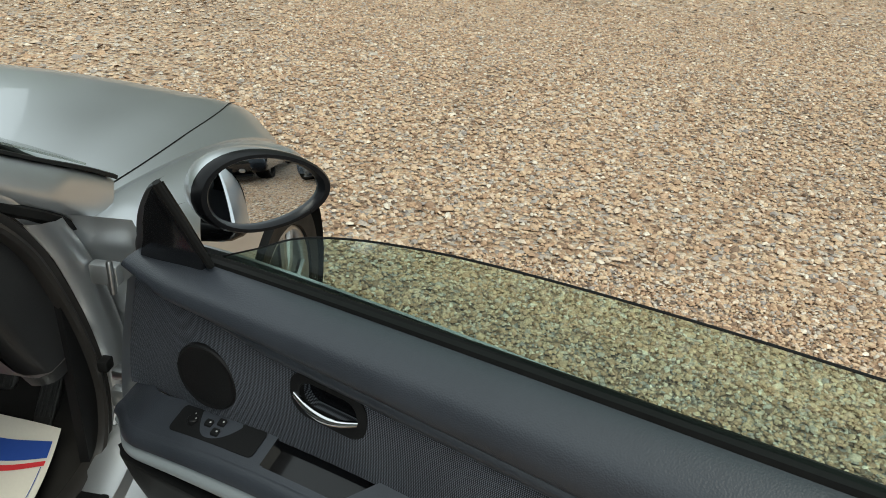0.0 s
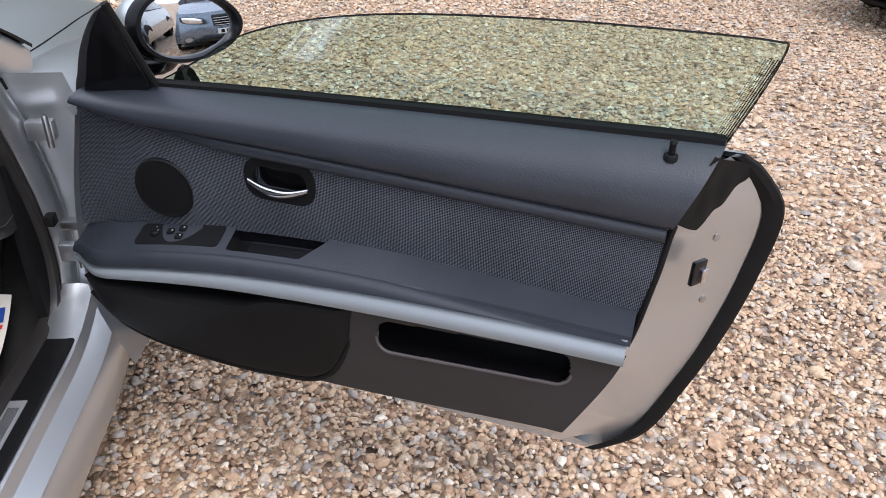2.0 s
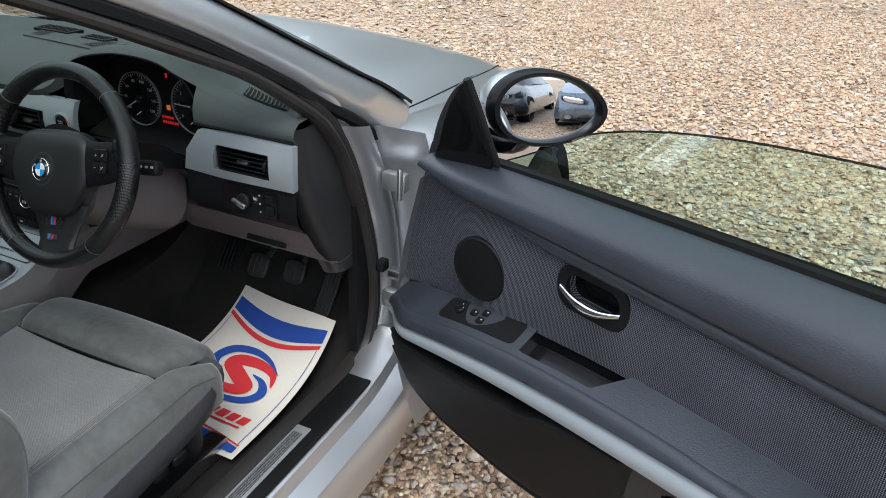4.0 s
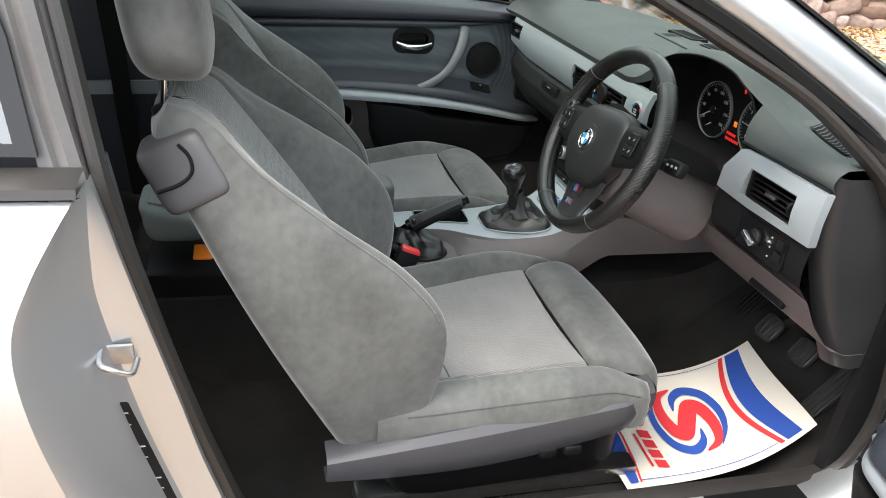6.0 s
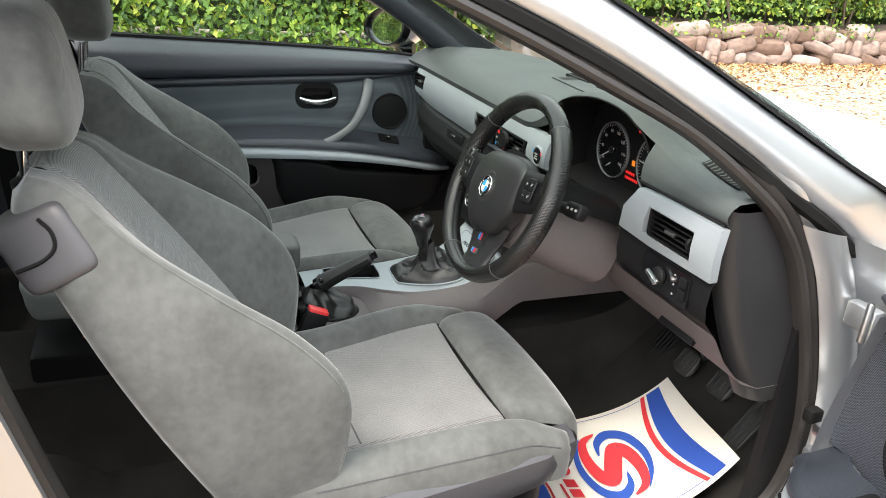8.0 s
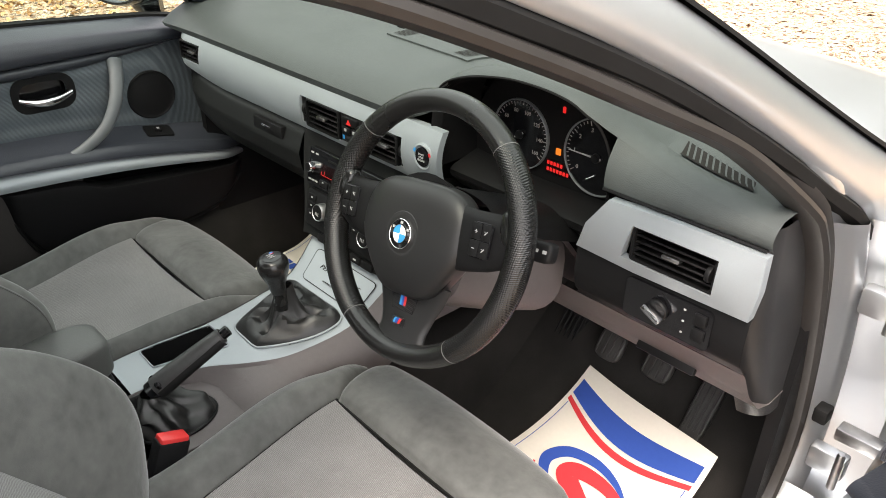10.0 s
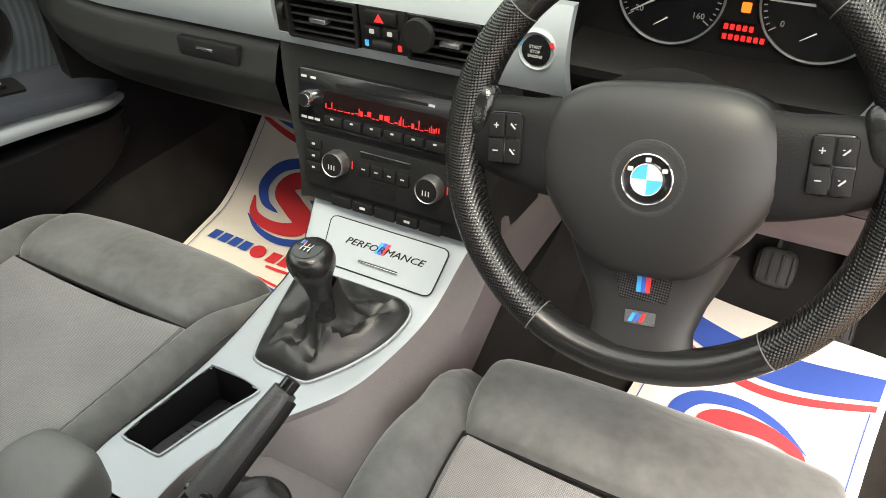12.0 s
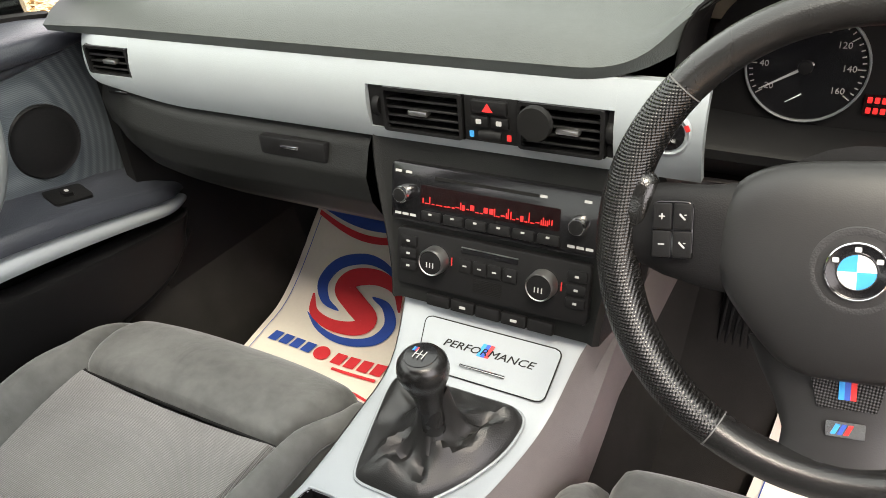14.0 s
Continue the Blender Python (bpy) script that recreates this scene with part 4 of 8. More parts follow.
part("carpet", grid(lambda u, v: V((2 * u - 1) * 0.70, -1.35 + 2.15 * v, floor_z((2 * u - 1) * 0.70, -1.35 + 2.15 * v)), 72, 60, thick=(0, 0, -0.02)), CARPET, car, "black carpet")
part("bulkhead", grid(lambda u, v: V((2 * u - 1) * 0.70, 0.80 + 0.02 * v, 0.40 + 0.42 * v), 8, 8, thick=(0, 0.02, 0)), CARPET, car, "black carpeted bulkhead")
for s in (1, -1):
    part("kick_panel", grid(lambda u, v, s=s: V(s * (0.690 + 0.006 * v), (0.385 if s > 0 else 0.25) + (0.40 if s > 0 else 0.54) * u, 0.28 + 0.55 * v), 6, 6, thick=(0.02 * s, 0, 0)), HARD, car, "black footwell side panel")
    part("inner_sill", grid(lambda u, v, s=s: V(s * (0.655 + 0.04 * v), (0.42 if s > 0 else 0.60) - 1.75 * u, 0.262 + (0.11 if s > 0 else 0.20) * v), 20, 3, thick=(0.01 * s, 0, 0)), CARPET, car, "black carpeted inner sill")


# ---- doors: u runs back from the hinge, w into the cabin, z up ----
BELT = curve1([(0.10, 0.905), (0.20, 0.920), (0.317, 0.936), (0.7, 0.957), (1.17, 0.976)])
CREASE = curve1([(0.10, 0.896), (0.274, 0.889), (0.5, 0.884), (0.72, 0.878), (1.17, 0.863)])
STRIP = curve1([(0.08, 0.596), (0.2, 0.620), (0.35, 0.649), (0.5, 0.671), (0.72, 0.689), (0.95, 0.697), (1.14, 0.699)])
STRIP_H = curve1([(0.08, 0.019), (0.35, 0.027), (0.7, 0.034), (1.14, 0.035)])
ARM = curve1([(0.08, 0.040), (0.2, 0.050), (0.4, 0.056), (0.7, 0.050), (1.0, 0.026), (1.14, 0.018)])
REAR = curve1([(0.44, 1.045), (0.50, 1.075), (0.64, 1.132), (0.78, 1.157), (0.87, 1.168), (0.93, 1.190), (0.99, 1.218)])
FRONT = curve1([(0.44, 0.175), (0.52, 0.125), (0.60, 0.105), (0.75, 0.120), (0.93, 0.175)])
LOW = curve1([(0.10, 0.455), (0.3, 0.430), (0.7, 0.432), (1.06, 0.452)])


def rect_in(u, z, u0, u1, z0, z1, r, e=0.008):
    du, dz = max(u0 + r - u, u - u1 + r, 0), max(z0 + r - z, z - z1 + r, 0)
    d = math.hypot(du, dz) - r
    if du == 0 and dz == 0:
        d = max(u0 - u, u - u1, z0 - z, z - z1)
    return 1 - smoothstep(-e, e, d)


def build_door(door, s, driver, m):
    """The trimmed inside of a door. s: which way u runs in the door's own axes; m: the door's pose."""
    def L(u, w, z):
        return V(s * u, -w, z)

    def add(name, bm, mat, parent=door, label="", **k):
        return part(name, bm, mat, door, label, matrix=m, **k)

    def sub(name, bm, mat, parent, label="", **k):
        return part(name, bm, mat, door, label, matrix=m, **k)

    def skin(f, n_u, n_v):
        return grid(f, n_u, n_v)

    def at(q, z):
        f, r = FRONT(z), REAR(z)
        return f + q * (r - f)

    # upper pad
    PADROW = [(0.0, 0.030, 0.006), (0.04, 0.040, 0.004), (0.10, 0.052, 0.0), (0.35, 0.082, 0.0), (0.62, 0.092, 0.0), (0.86, 0.091, 0.0), (0.97, 0.082, 0.0), (1.0, 0.062, 0.0)]
    pw = curve1([(a, b) for a, b, c in PADROW])

    def upper(q, v):
        u = at(q, 0.93)
        z0, z1 = BELT(u) + 0.004, CREASE(u)
        z = z0 + (z1 - z0) * v
        u = at(q, z)
        return L(u, pw(v) - 0.03 * smoothstep(0.3, 0.12, u), z)
    add("upper_pad", skin(upper, 60, 24), PADDED, label="dark grained vinyl top pad")
    # roll under the pad that tapers towards the hinge
    add("lower_roll", loft([[L(u, 0.066 + 0.016 * math.cos(t) * k, CREASE(u) - 0.012 * k + 0.014 * math.sin(t) * k) for t in [radians(a) for a in range(-100, 101, 20)]] for u, k in [(0.26 + 0.90 * i / 40, min(1, 0.2 + i / 12)) for i in range(41)]]), PADDED, label="dark vinyl roll")

    # fabric panel with wells for speaker and handle
    SPK, HND = (0.338, 0.772), ((0.507, 0.617, 0.795, 0.852) if driver else (0.507, 0.617, 0.790, 0.850))

    def cloth(q, v):
        u = at(q, 0.78)
        z0, z1 = CREASE(u) - 0.006, STRIP(u) + ARM(u) - 0.012
        z = z0 + (z1 - z0) * v
        u = at(q, z)
        w = 0.067 - 0.028 * smoothstep(0.34, 0.12, u) + 0.004 * math.sin(v * math.pi)
        w -= 0.030 * rect_in(u, z, *HND, 0.026, 0.006)
        return L(u, w, z)
    add("fabric_panel", skin(cloth, 150, 60), MESH if driver else MESHLIT, label="dark woven mesh fabric panel")

    add("panel_edge", tube([L(REAR(z) + 0.001, 0.067, z) for z in [0.655 + 0.21 * k / 16 for k in range(17)]], 0.0055, 8), HARD, label="dark edge of the door panel")

    # speaker cover
    sp = V(*L(SPK[0], 0.070, SPK[1]))
    ax = (L(0, 1, 0) - L(0, 0, 0) + (L(1, 0, 0) - L(0, 0, 0)) * 0.10).normalized()
    add("speaker_cover", turned([(0.056, -0.014), (0.0555, 0.005), (0.053, 0.0075), (0.050, 0.0064), (0.044, 0.0070), (0.03, 0.0080), (0.0, 0.0084)], sp, ax, 40), HARD, label="round black speaker cover")

    # inner handle
    u0, u1, z0, z1 = HND
    bezel = add("handle_bezel", ring_plate(rrect(u0 - 0.009, u1 + 0.009, z0 - 0.008, z1 + 0.008, 0.030), rrect(u0 + 0.007, u1 - 0.007, z0 + 0.006, z1 - 0.006, 0.021), 0.0095, lambda u, v, w: L(u, 0.062 + w, v)), HARD, label="black handle surround")
    sub("handle_well", plate(rrect(u0 + 0.004, u1 - 0.004, z0 + 0.004, z1 - 0.004, 0.021), 0.004, lambda u, v, w: L(u, 0.042 + w, v)), GLOSS, bezel)
    cz = (z0 + z1) / 2 - 0.013
    sub("release_lever", loft([[L(u0 - 0.002 + 0.108 * i / 16, 0.070 + 0.010 * math.sin(i / 16 * math.pi) + 0.005 * math.cos(a), cz + 0.006 - 0.012 * math.sin(i / 16 * math.pi * 0.9) + 0.004 * (i / 16) ** 2 + ((0.0080 if driver else 0.0090) - 0.006 * abs(i / 16 - 0.45)) * math.sin(a)) for a in [2 * math.pi * k / 12 for k in range(12)]] for i in range(17)], ring=True, caps=True), CHROME, bezel, "curved chrome release lever")

    # armrest shelf
    def shelf(q, v):
        u = at(q, 0.68)
        if driver:
            u -= 0.10 * v * smoothstep(0.50, 0.62, u) * smoothstep(0.86, 0.68, u)
        top, edge = STRIP(u) + ARM(u), STRIP(u)
        if v < 0.55:
            t = v / 0.55
            w, z = 0.060 + 0.058 * t, top - 0.016 * t * (1 - 0.4 * smoothstep(0.75, 1.0, u)) - (top - edge) * 0.25 * t
        else:
            t = (v - 0.55) / 0.45
            za = top - 0.016 - (top - edge) * 0.25
            w, z = 0.118 + 0.017 * math.sin(t * math.pi / 2), za + (edge - za) * (1 - math.cos(t * math.pi / 2)) ** 0.9
        return L(u, w - 0.052 * smoothstep(0.24, 0.10, u) ** 1.5, z)
    def cut(bm, f, nu, nv, inside_):
        """A sheet with a well let into it where inside_(u, v) holds."""
        vs = [[bm.verts.new(f(i / nu, j / nv)) for j in range(nv + 1)] for i in range(nu + 1)]
        for i in range(nu):
            for j in range(nv):
                if not inside_((i + 0.5) / nu, (j + 0.5) / nv):
                    bm.faces.new((vs[i][j], vs[i + 1][j], vs[i + 1][j + 1], vs[i][j + 1]))
        return bm

    def well(f, nu, nv, inside_, off, name, label):
        """The dark well under a cut: walls and floor."""
        bm = bmesh.new()
        hole = {(i, j) for i in range(nu) for j in range(nv) if inside_((i + 0.5) / nu, (j + 0.5) / nv)}
        top, low_ = {}, {}
        def tv(i, j):
            if (i, j) not in top:
                top[(i, j)] = bm.verts.new(f(i / nu, j / nv))
            return top[(i, j)]

        def bv(i, j):
            if (i, j) not in low_:
                low_[(i, j)] = bm.verts.new(Vector(f(i / nu, j / nv)) + off)
            return low_[(i, j)]
        for i, j in hole:
            bm.faces.new((bv(i, j), bv(i + 1, j), bv(i + 1, j + 1), bv(i, j + 1)))
            for a, b, o in (((i, j), (i + 1, j), (i, j - 1)), ((i + 1, j), (i + 1, j + 1), (i + 1, j)), ((i + 1, j + 1), (i, j + 1), (i, j + 1)), ((i, j + 1), (i, j), (i - 1, j))):
                if o not in hole:
                    bm.faces.new((tv(*a), tv(*b), bv(*b), bv(*a)))
        add(name, bm, GLOSS, label=label)

    if driver:
        def tray_in(q, v):
            u = at(q, 0.68)
            return rect_in(u, v, 0.470, 0.652, 0.05, 0.47, 0.02, 0.0001) > 0.5
        add("armrest", cut(bmesh.new(), shelf, 330, 90, tray_in), PADDED, label="dark vinyl armrest shelf")
        well(shelf, 330, 90, tray_in, V(0, 0.004, -0.030), "armrest_well", "gloss black armrest well")
    else:
        add("armrest", skin(shelf, 120, 26), PADDED, label="dark vinyl armrest shelf")
    if driver:
        # window switches on the shelf
        def S(a, b, c):
            u = 0.28 + a
            top = STRIP(u) + ARM(u)
            return L(u, 0.066 + b, top - 0.003 - b * 0.5 + c)
        sw = add("switch_plate", plate(rrect(-0.005, 0.17, 0.0, 0.040, 0.008), 0.0015, S), HARD, label="black switch plate")
        for k, (a, b) in enumerate(((0.062, 0.016), (0.084, 0.010), (0.084, 0.025))):
            sub("window_switch", plate(rrect(a - 0.0075, a + 0.0075, b - 0.005, b + 0.005, 0.0025), 0.0036, lambda p, q, r: S(p, q, r), r=0.0015), HARD, sw)
            sub("switch_mark", plate(rrect(a + 0.002, a + 0.0052, b - 0.0010, b + 0.0010, 0.0004), 0.0042, lambda p, q, r: S(p, q, r)), MARKS, sw)
        knob = sub("mirror_switch", turned([(0.009, -0.004), (0.009, 0.0025), (0.0075, 0.004), (0.0, 0.004)], S(0.030, 0.018, 0.001), (0, 0, 1), 20), HARD, sw)
        for a in range(4):
            sub("switch_mark", plate(rrect(-0.0009, 0.0009, -0.0009, 0.0009, 0.0004), 0.0008, lambda p, q, r, a=a: S(0.030 + p + 0.0065 * math.cos(a * math.pi / 2), 0.018 + q + 0.0065 * math.sin(a * math.pi / 2), 0.0052 + r)), MARKS, sw)
    else:
        # grab handle sweeping up from the shelf, and one window switch
        pts = catmull([L(0.565, 0.120, 0.684), L(0.515, 0.121, 0.704), L(0.466, 0.119, 0.738), L(0.434, 0.110, 0.785), L(0.415, 0.092, 0.830), L(0.405, 0.070, 0.866)], 26)
        add("grab_handle", tube(pts, lambda t: 0.011 + 0.006 * t, 14, flat=0.62), GREYTRIM, label="grey curved grab handle")
        sw = add("switch_plate", plate(rrect(0.31, 0.375, 0.0, 0.03, 0.006), 0.004, lambda a, b, c: L(a, 0.075 + b, STRIP(a) + ARM(a) - 0.008 - b * 0.5 + c)), HARD, label="black switch plate")
        sub("window_switch", plate(rrect(0.335, 0.352, 0.009, 0.021, 0.003), 0.009, lambda a, b, c: L(a, 0.075 + b, STRIP(a) + ARM(a) - 0.008 - b * 0.5 + c)), HARD, sw)
        sub("switch_mark", plate(rrect(0.340, 0.346, 0.013, 0.017, 0.001), 0.010, lambda a, b, c: L(a, 0.075 + b, STRIP(a) + ARM(a) - 0.008 - b * 0.5 + c)), MARKS, sw)

    # silver strip
    def strip(q, v):
        u = 0.108 + q * 1.029
        h = STRIP_H(u)
        return L(u, 0.130 + 0.008 * math.sin(v * math.pi) - 0.055 * smoothstep(0.24, 0.10, u) ** 1.5 + 0.014 * v - 0.008, STRIP(u) - 0.002 - h * v)
    add("trim_strip", grid(strip, 70, 8, thick=(0, 0.012, 0)), TRIM, label="silver trim strip")

    # lower panel with map pocket and slot
    def lower(q, v):
        u = at(q, 0.54)
        z0, z1 = STRIP(u) - STRIP_H(u) + 0.006, LOW(u)
        z = z0 + (z1 - z0) * v
        u = at(q, z)
        w = 0.118 - 0.020 * v - 0.045 * smoothstep(0.9, 1.0, v) - 0.045 * smoothstep(0.25, 0.10, u)
        return L(u, w, z)

    def lower_uz(q, v):
        p = lower(q, v)
        return s * p.x, p.z

    def slot_in(q, v):
        u, z = lower_uz(q, v)
        return rect_in(u, z, 0.745, 1.062, 0.566 + (u - 0.75) * 0.06, 0.630 + (u - 0.75) * 0.06, 0.024, 0.0001) > 0.5

    def gap_in(q, v):
        u, z = lower_uz(q, v)
        return 0.17 < u < 0.54 and top(u) - 0.012 < z < STRIP(u) - STRIP_H(u) - 0.003

    top = curve1([(0.15, 0.578), (0.30, 0.588), (0.44, 0.601), (0.50, 0.610), (0.54, 0.628), (0.60, 0.640), (0.71, 0.646)])
    add("lower_panel", cut(bmesh.new(), lower, 260, 110, lambda q, v: slot_in(q, v) or gap_in(q, v)), DOORLOW, label="dark taupe lower door panel with a slot")
    well(lower, 260, 110, slot_in, V(0, 0.075, 0), "storage_slot", "black storage slot")
    well(lower, 260, 110, gap_in, V(0, 0.06, -0.01), "pocket_mouth", "black map pocket mouth")
    slot_edge = [L(u, 0.1145 - 0.020 * 0.25, z) for u, z in rrect(0.742, 1.065, 0.562, 0.634, 0.026, 6)]
    add("slot_lip", tube([V(p.x, p.y, p.z + (s * p.x - 0.75) * 0.06) for p in slot_edge], 0.003, 6, closed=True), BROWN)
    low = curve1([(0.15, 0.545), (0.22, 0.480), (0.35, 0.452), (0.55, 0.452), (0.65, 0.485), (0.71, 0.615)])

    def pocket(q, v):
        u = 0.155 + 0.555 * q
        z0, z1 = top(u), low(u)
        e = min(q, 1 - q, v, 1 - v)
        return L(u, 0.116 + 0.016 * smoothstep(0, 0.05, e) - 0.018 * v, z0 + (z1 - z0) * v)
    add("pocket_gap", tube([L(0.155 + 0.555 * q, 0.104, low(0.155 + 0.555 * q) - 0.003) for q in [k / 40 for k in range(41)]], 0.0065, 8), RUBBER, label="dark gap under the pocket")
    add("map_pocket", grid(pocket, 60, 24, thick=(0, 0.02, 0)), HARD, label="dark plastic map pocket")

    # belt seal, window, sail and outer shell
    add("belt_seal", loft([[L(u, 0.026 + b, BELT(u) + 0.004 + c) for u in [0.24 + 0.97 * i / 30 for i in range(31)]] for b, c in ((0.012, -0.01), (0.010, 0.004), (0.004, 0.007), (0.0, 0.003), (-0.004, 0.007), (-0.012, 0.003), (-0.018, -0.012))]), RUBBER, label="black belt-line seal")
    GL = [V(u, 0, z) for u, z in ((0.25, 0.925), (0.292, 0.928), (0.41, 0.990), (0.500, 1.042), (0.60, 1.078), (0.72, 1.104), (0.85, 1.119), (1.0, 1.128), (1.154, 1.131), (1.235, 1.130), (1.248, 1.120), (1.233, 1.05), (1.205, 0.955))]
    out = [(p.x, p.z) for p in catmull(GL, 50)]
    if driver:
        lean = 0.0
    else:
        # closed: the whole window up to the roof rail
        GL = [V(u, 0, z) for u, z in ((0.20, 0.925), (0.30, 1.005), (0.42, 1.065), (0.56, 1.135), (0.72, 1.205), (0.86, 1.245), (1.02, 1.265), (1.18, 1.262), (1.215, 1.255), (1.19, 1.15), (1.17, 1.0), (1.155, 0.95))]
        out = [(p.x, p.z) for p in catmull(GL, 50)]
    pane = add("window", plate(out, 0.004, lambda u, v, w: L(u, 0.012 + w + 0.42 * max(0, v - 0.95), v)), PANE if driver else SIDEPANE, label="green-tinted frameless window", smooth=False)
    if driver:
        sub("window_edge", tube([L(u, 0.014 + 0.42 * max(0, v - 0.95), v) for u, v in out[2:]], 0.0014, 6), RUBBER, pane, "dark polished edge")
        dots = bmesh.new()
        for j in range(7):
            for k in range(60):
                v = 0.975 + k * 0.0023 + (j % 2) * 0.00115
                u = 1.205 + (v - 0.955) * 0.28 - 0.003 - j * 0.0032
                if v < 1.108:
                    r = 0.0012 * (1 - j * 0.1)
                    vs = [dots.verts.new(L(u + r * math.cos(a), 0.0172 + 0.42 * max(0, v - 0.95), v + r * math.sin(a))) for a in (0.0, 1.05, 2.09, 3.14, 4.19, 5.24)]
                    dots.faces.new(vs)
        ob = sub("dot_border", dots, RUBBER, pane, "black printed dots", smooth=False)
        tagged(ob, kind="stuff")
    # sail corner in front of the window
    tri = [(0.190, 0.917), (0.206, 0.950), (0.236, 0.996), (0.268, 1.036), (0.300, 1.068), (0.318, 1.084), (0.325, 1.03), (0.331, 0.955), (0.322, 0.935), (0.26, 0.924)]
    if driver:
        def SA(u, v, w):
            return L(u, 0.034 + w + 0.42 * max(0, v - 0.94), v)
        sail = add("mirror_sail", plate(tri, 0.018, SA, r=0.004), GLOSS, label="black mirror corner trim")
        # rubber fin that sweeps from the tip down to the door's front edge
        rim_o = catmull([V(u, 0, v) for u, v in ((0.316, 1.090), (0.272, 1.062), (0.214, 1.004), (0.170, 0.945), (0.140, 0.900), (0.118, 0.862))], 24)
        rim_i = catmull([V(u, 0, v) for u, v in ((0.322, 1.046), (0.284, 1.024), (0.242, 0.975), (0.208, 0.930), (0.186, 0.896), (0.168, 0.860))], 24)
        rows = [[SA(o.x + (i.x - o.x) * a, o.z + (i.z - o.z) * a, b - 0.03 * smoothstep(0.95, 0.85, o.z)) for o, i in zip(rim_o, rim_i)] for a, b in ((0.0, -0.012), (0.04, 0.0), (0.14, 0.006), (0.3, 0.002), (0.6, 0.003), (1.0, 0.004), (1.0, -0.012))]
        sub("sail_seal", loft(rows), FIN, sail, "black rubber fin")
        sub("sail_post", tube([SA(u, v, 0.010) for u, v in ((0.318, 1.086), (0.327, 1.02), (0.336, 0.945))], 0.0058, 8), RUBBER, sail)
    # outer skin and shut faces
    ze = curve1([(0.30, 1.11), (0.36, 1.19), (0.46, 1.238), (0.60, 1.285), (0.73, 1.312), (0.85, 1.318), (0.92, 1.275), (0.955, 1.235)])

    def shell(q, v):
        z = 0.30 + 0.65 * v
        r, f = ze(z), FRONT(min(0.93, max(0.44, z))) - 0.09
        z = 0.30 + (BELT(f + (r - f) * q) - 0.325) * v
        return L(f + (r - f) * q, -(SKIN(z) - 0.79), z)
    add("outer_skin", grid(shell, 24, 20, thick=(0, -0.006, 0)), SILVER, label="silver door skin")

    def rear_face(q, v):
        z = 0.315 + 0.635 * v
        zi = 0.452 + 0.498 * v
        a, b = ze(z) - 0.006, REAR(zi) - 0.006
        t = q
        w0, w1 = -(SKIN(z) - 0.79) + 0.004, 0.060 + 0.030 * smoothstep(0.70, 0.62, zi)
        u = a + (b - a) * smoothstep(0.05, 0.95, t) if t < 1 else b
        return L(u, w0 + (w1 - w0) * (0.15 * t + 0.85 * smoothstep(0.1, 1.0, t)), z + (zi - z) * t)
    add("rear_shut_face", grid(rear_face, 16, 30), SILVER, label="silver painted shut face")
    add("edge_seal", loft([[L(ze(z) + b, -(SKIN(z) - 0.79) + c, z) for z in [0.31 + 0.64 * i / 30 for i in range(31)]] for b, c in ((-0.030, 0.022), (-0.012, 0.022), (0.0, 0.014), (0.002, 0.004), (0.0, -0.002), (-0.01, -0.004))]), RUBBER, label="dark rubber edge seal")
    def corner(q, v):
        crease = 0.003 * math.sin(9 * q + 5 * v) * math.sin(math.pi * q) + 0.002 * math.sin(17 * q - 8 * v) * math.sin(math.pi * v)
        return L(REAR(0.96) - 0.004 + (ze(0.93) + 0.004 - REAR(0.96)) * q - 0.034 * v, 0.066 - 0.102 * q + crease, 0.972 - 0.046 * q - (0.105 + 0.015 * q) * v)
    add("top_corner", grid(corner, 24, 16, thick=(0.0, 0.004, -0.002)), RUBBER, label="crumpled black film at the door corner")
    add("bottom_face", grid(lambda q, v: L((0.085 + 1.02 * q) * (1 - v) + (0.175 + 0.87 * q) * v, 0.075 * v - 0.062 * (1 - v), (LOW(0.175 + 0.87 * q) + 0.004) * v + 0.305 * (1 - v)), 24, 6), SILVER, label="silver lower shut face")
    if driver:
        add("front_face", grid(lambda q, v: L(FRONT(0.44 + 0.48 * v) - 0.048 * (1 - q), -0.075 + 0.14 * q, 0.33 + 0.545 * v), 6, 14), SILVER, label="silver front shut face")
    # latch
    if driver:
        latch = add("latch", box(-0.004, 0.004, -0.013, 0.013, -0.020, 0.020, 0.002, m=Matrix.Translation(L(1.214, 0.030, 0.778)) @ Matrix.Rotation(radians(-40), 4, "Z")), GLOSS, label="dark door latch")
        sub("latch_plate", box(-0.003, 0.003, -0.004, 0.007, -0.012, 0.010, 0.001, m=Matrix.Translation(L(1.222, 0.030, 0.774)) @ Matrix.Rotation(radians(-40), 4, "Z")), CHROME, latch)
        for z, w in ((0.83, 0.012), (0.735, 0.03)):
            add("screw", turned([(0.006, 0), (0.006, 0.003), (0.0, 0.004)], L(1.228, w, z), L(0.7, 0.7, 0), 12), STEEL)
        pin = add("lock_pin", turned([(0.0045, -0.01), (0.0045, 0.018), (0.0055, 0.020), (0.004, 0.024), (0.0, 0.025)], L(1.146, 0.060, 0.960), (0, 0, 1), 16), HARD, label="black lock pin")
        sub("pin_collar", turned([(0.0095, -0.006), (0.0095, 0.0), (0.008, 0.002), (0.005, 0.002)], L(1.146, 0.060, 0.963), (0, 0, 1), 20), HARD, pin)

    # door mirror outside the window corner
    c = L(0.301, -0.096, 1.004)
    fwd = (L(1, 0.36, 0.10) - L(0, 0, 0)).normalized()
    up = V(0, 0, 1)
    side = fwd.cross(up).normalized()
    up = side.cross(fwd)
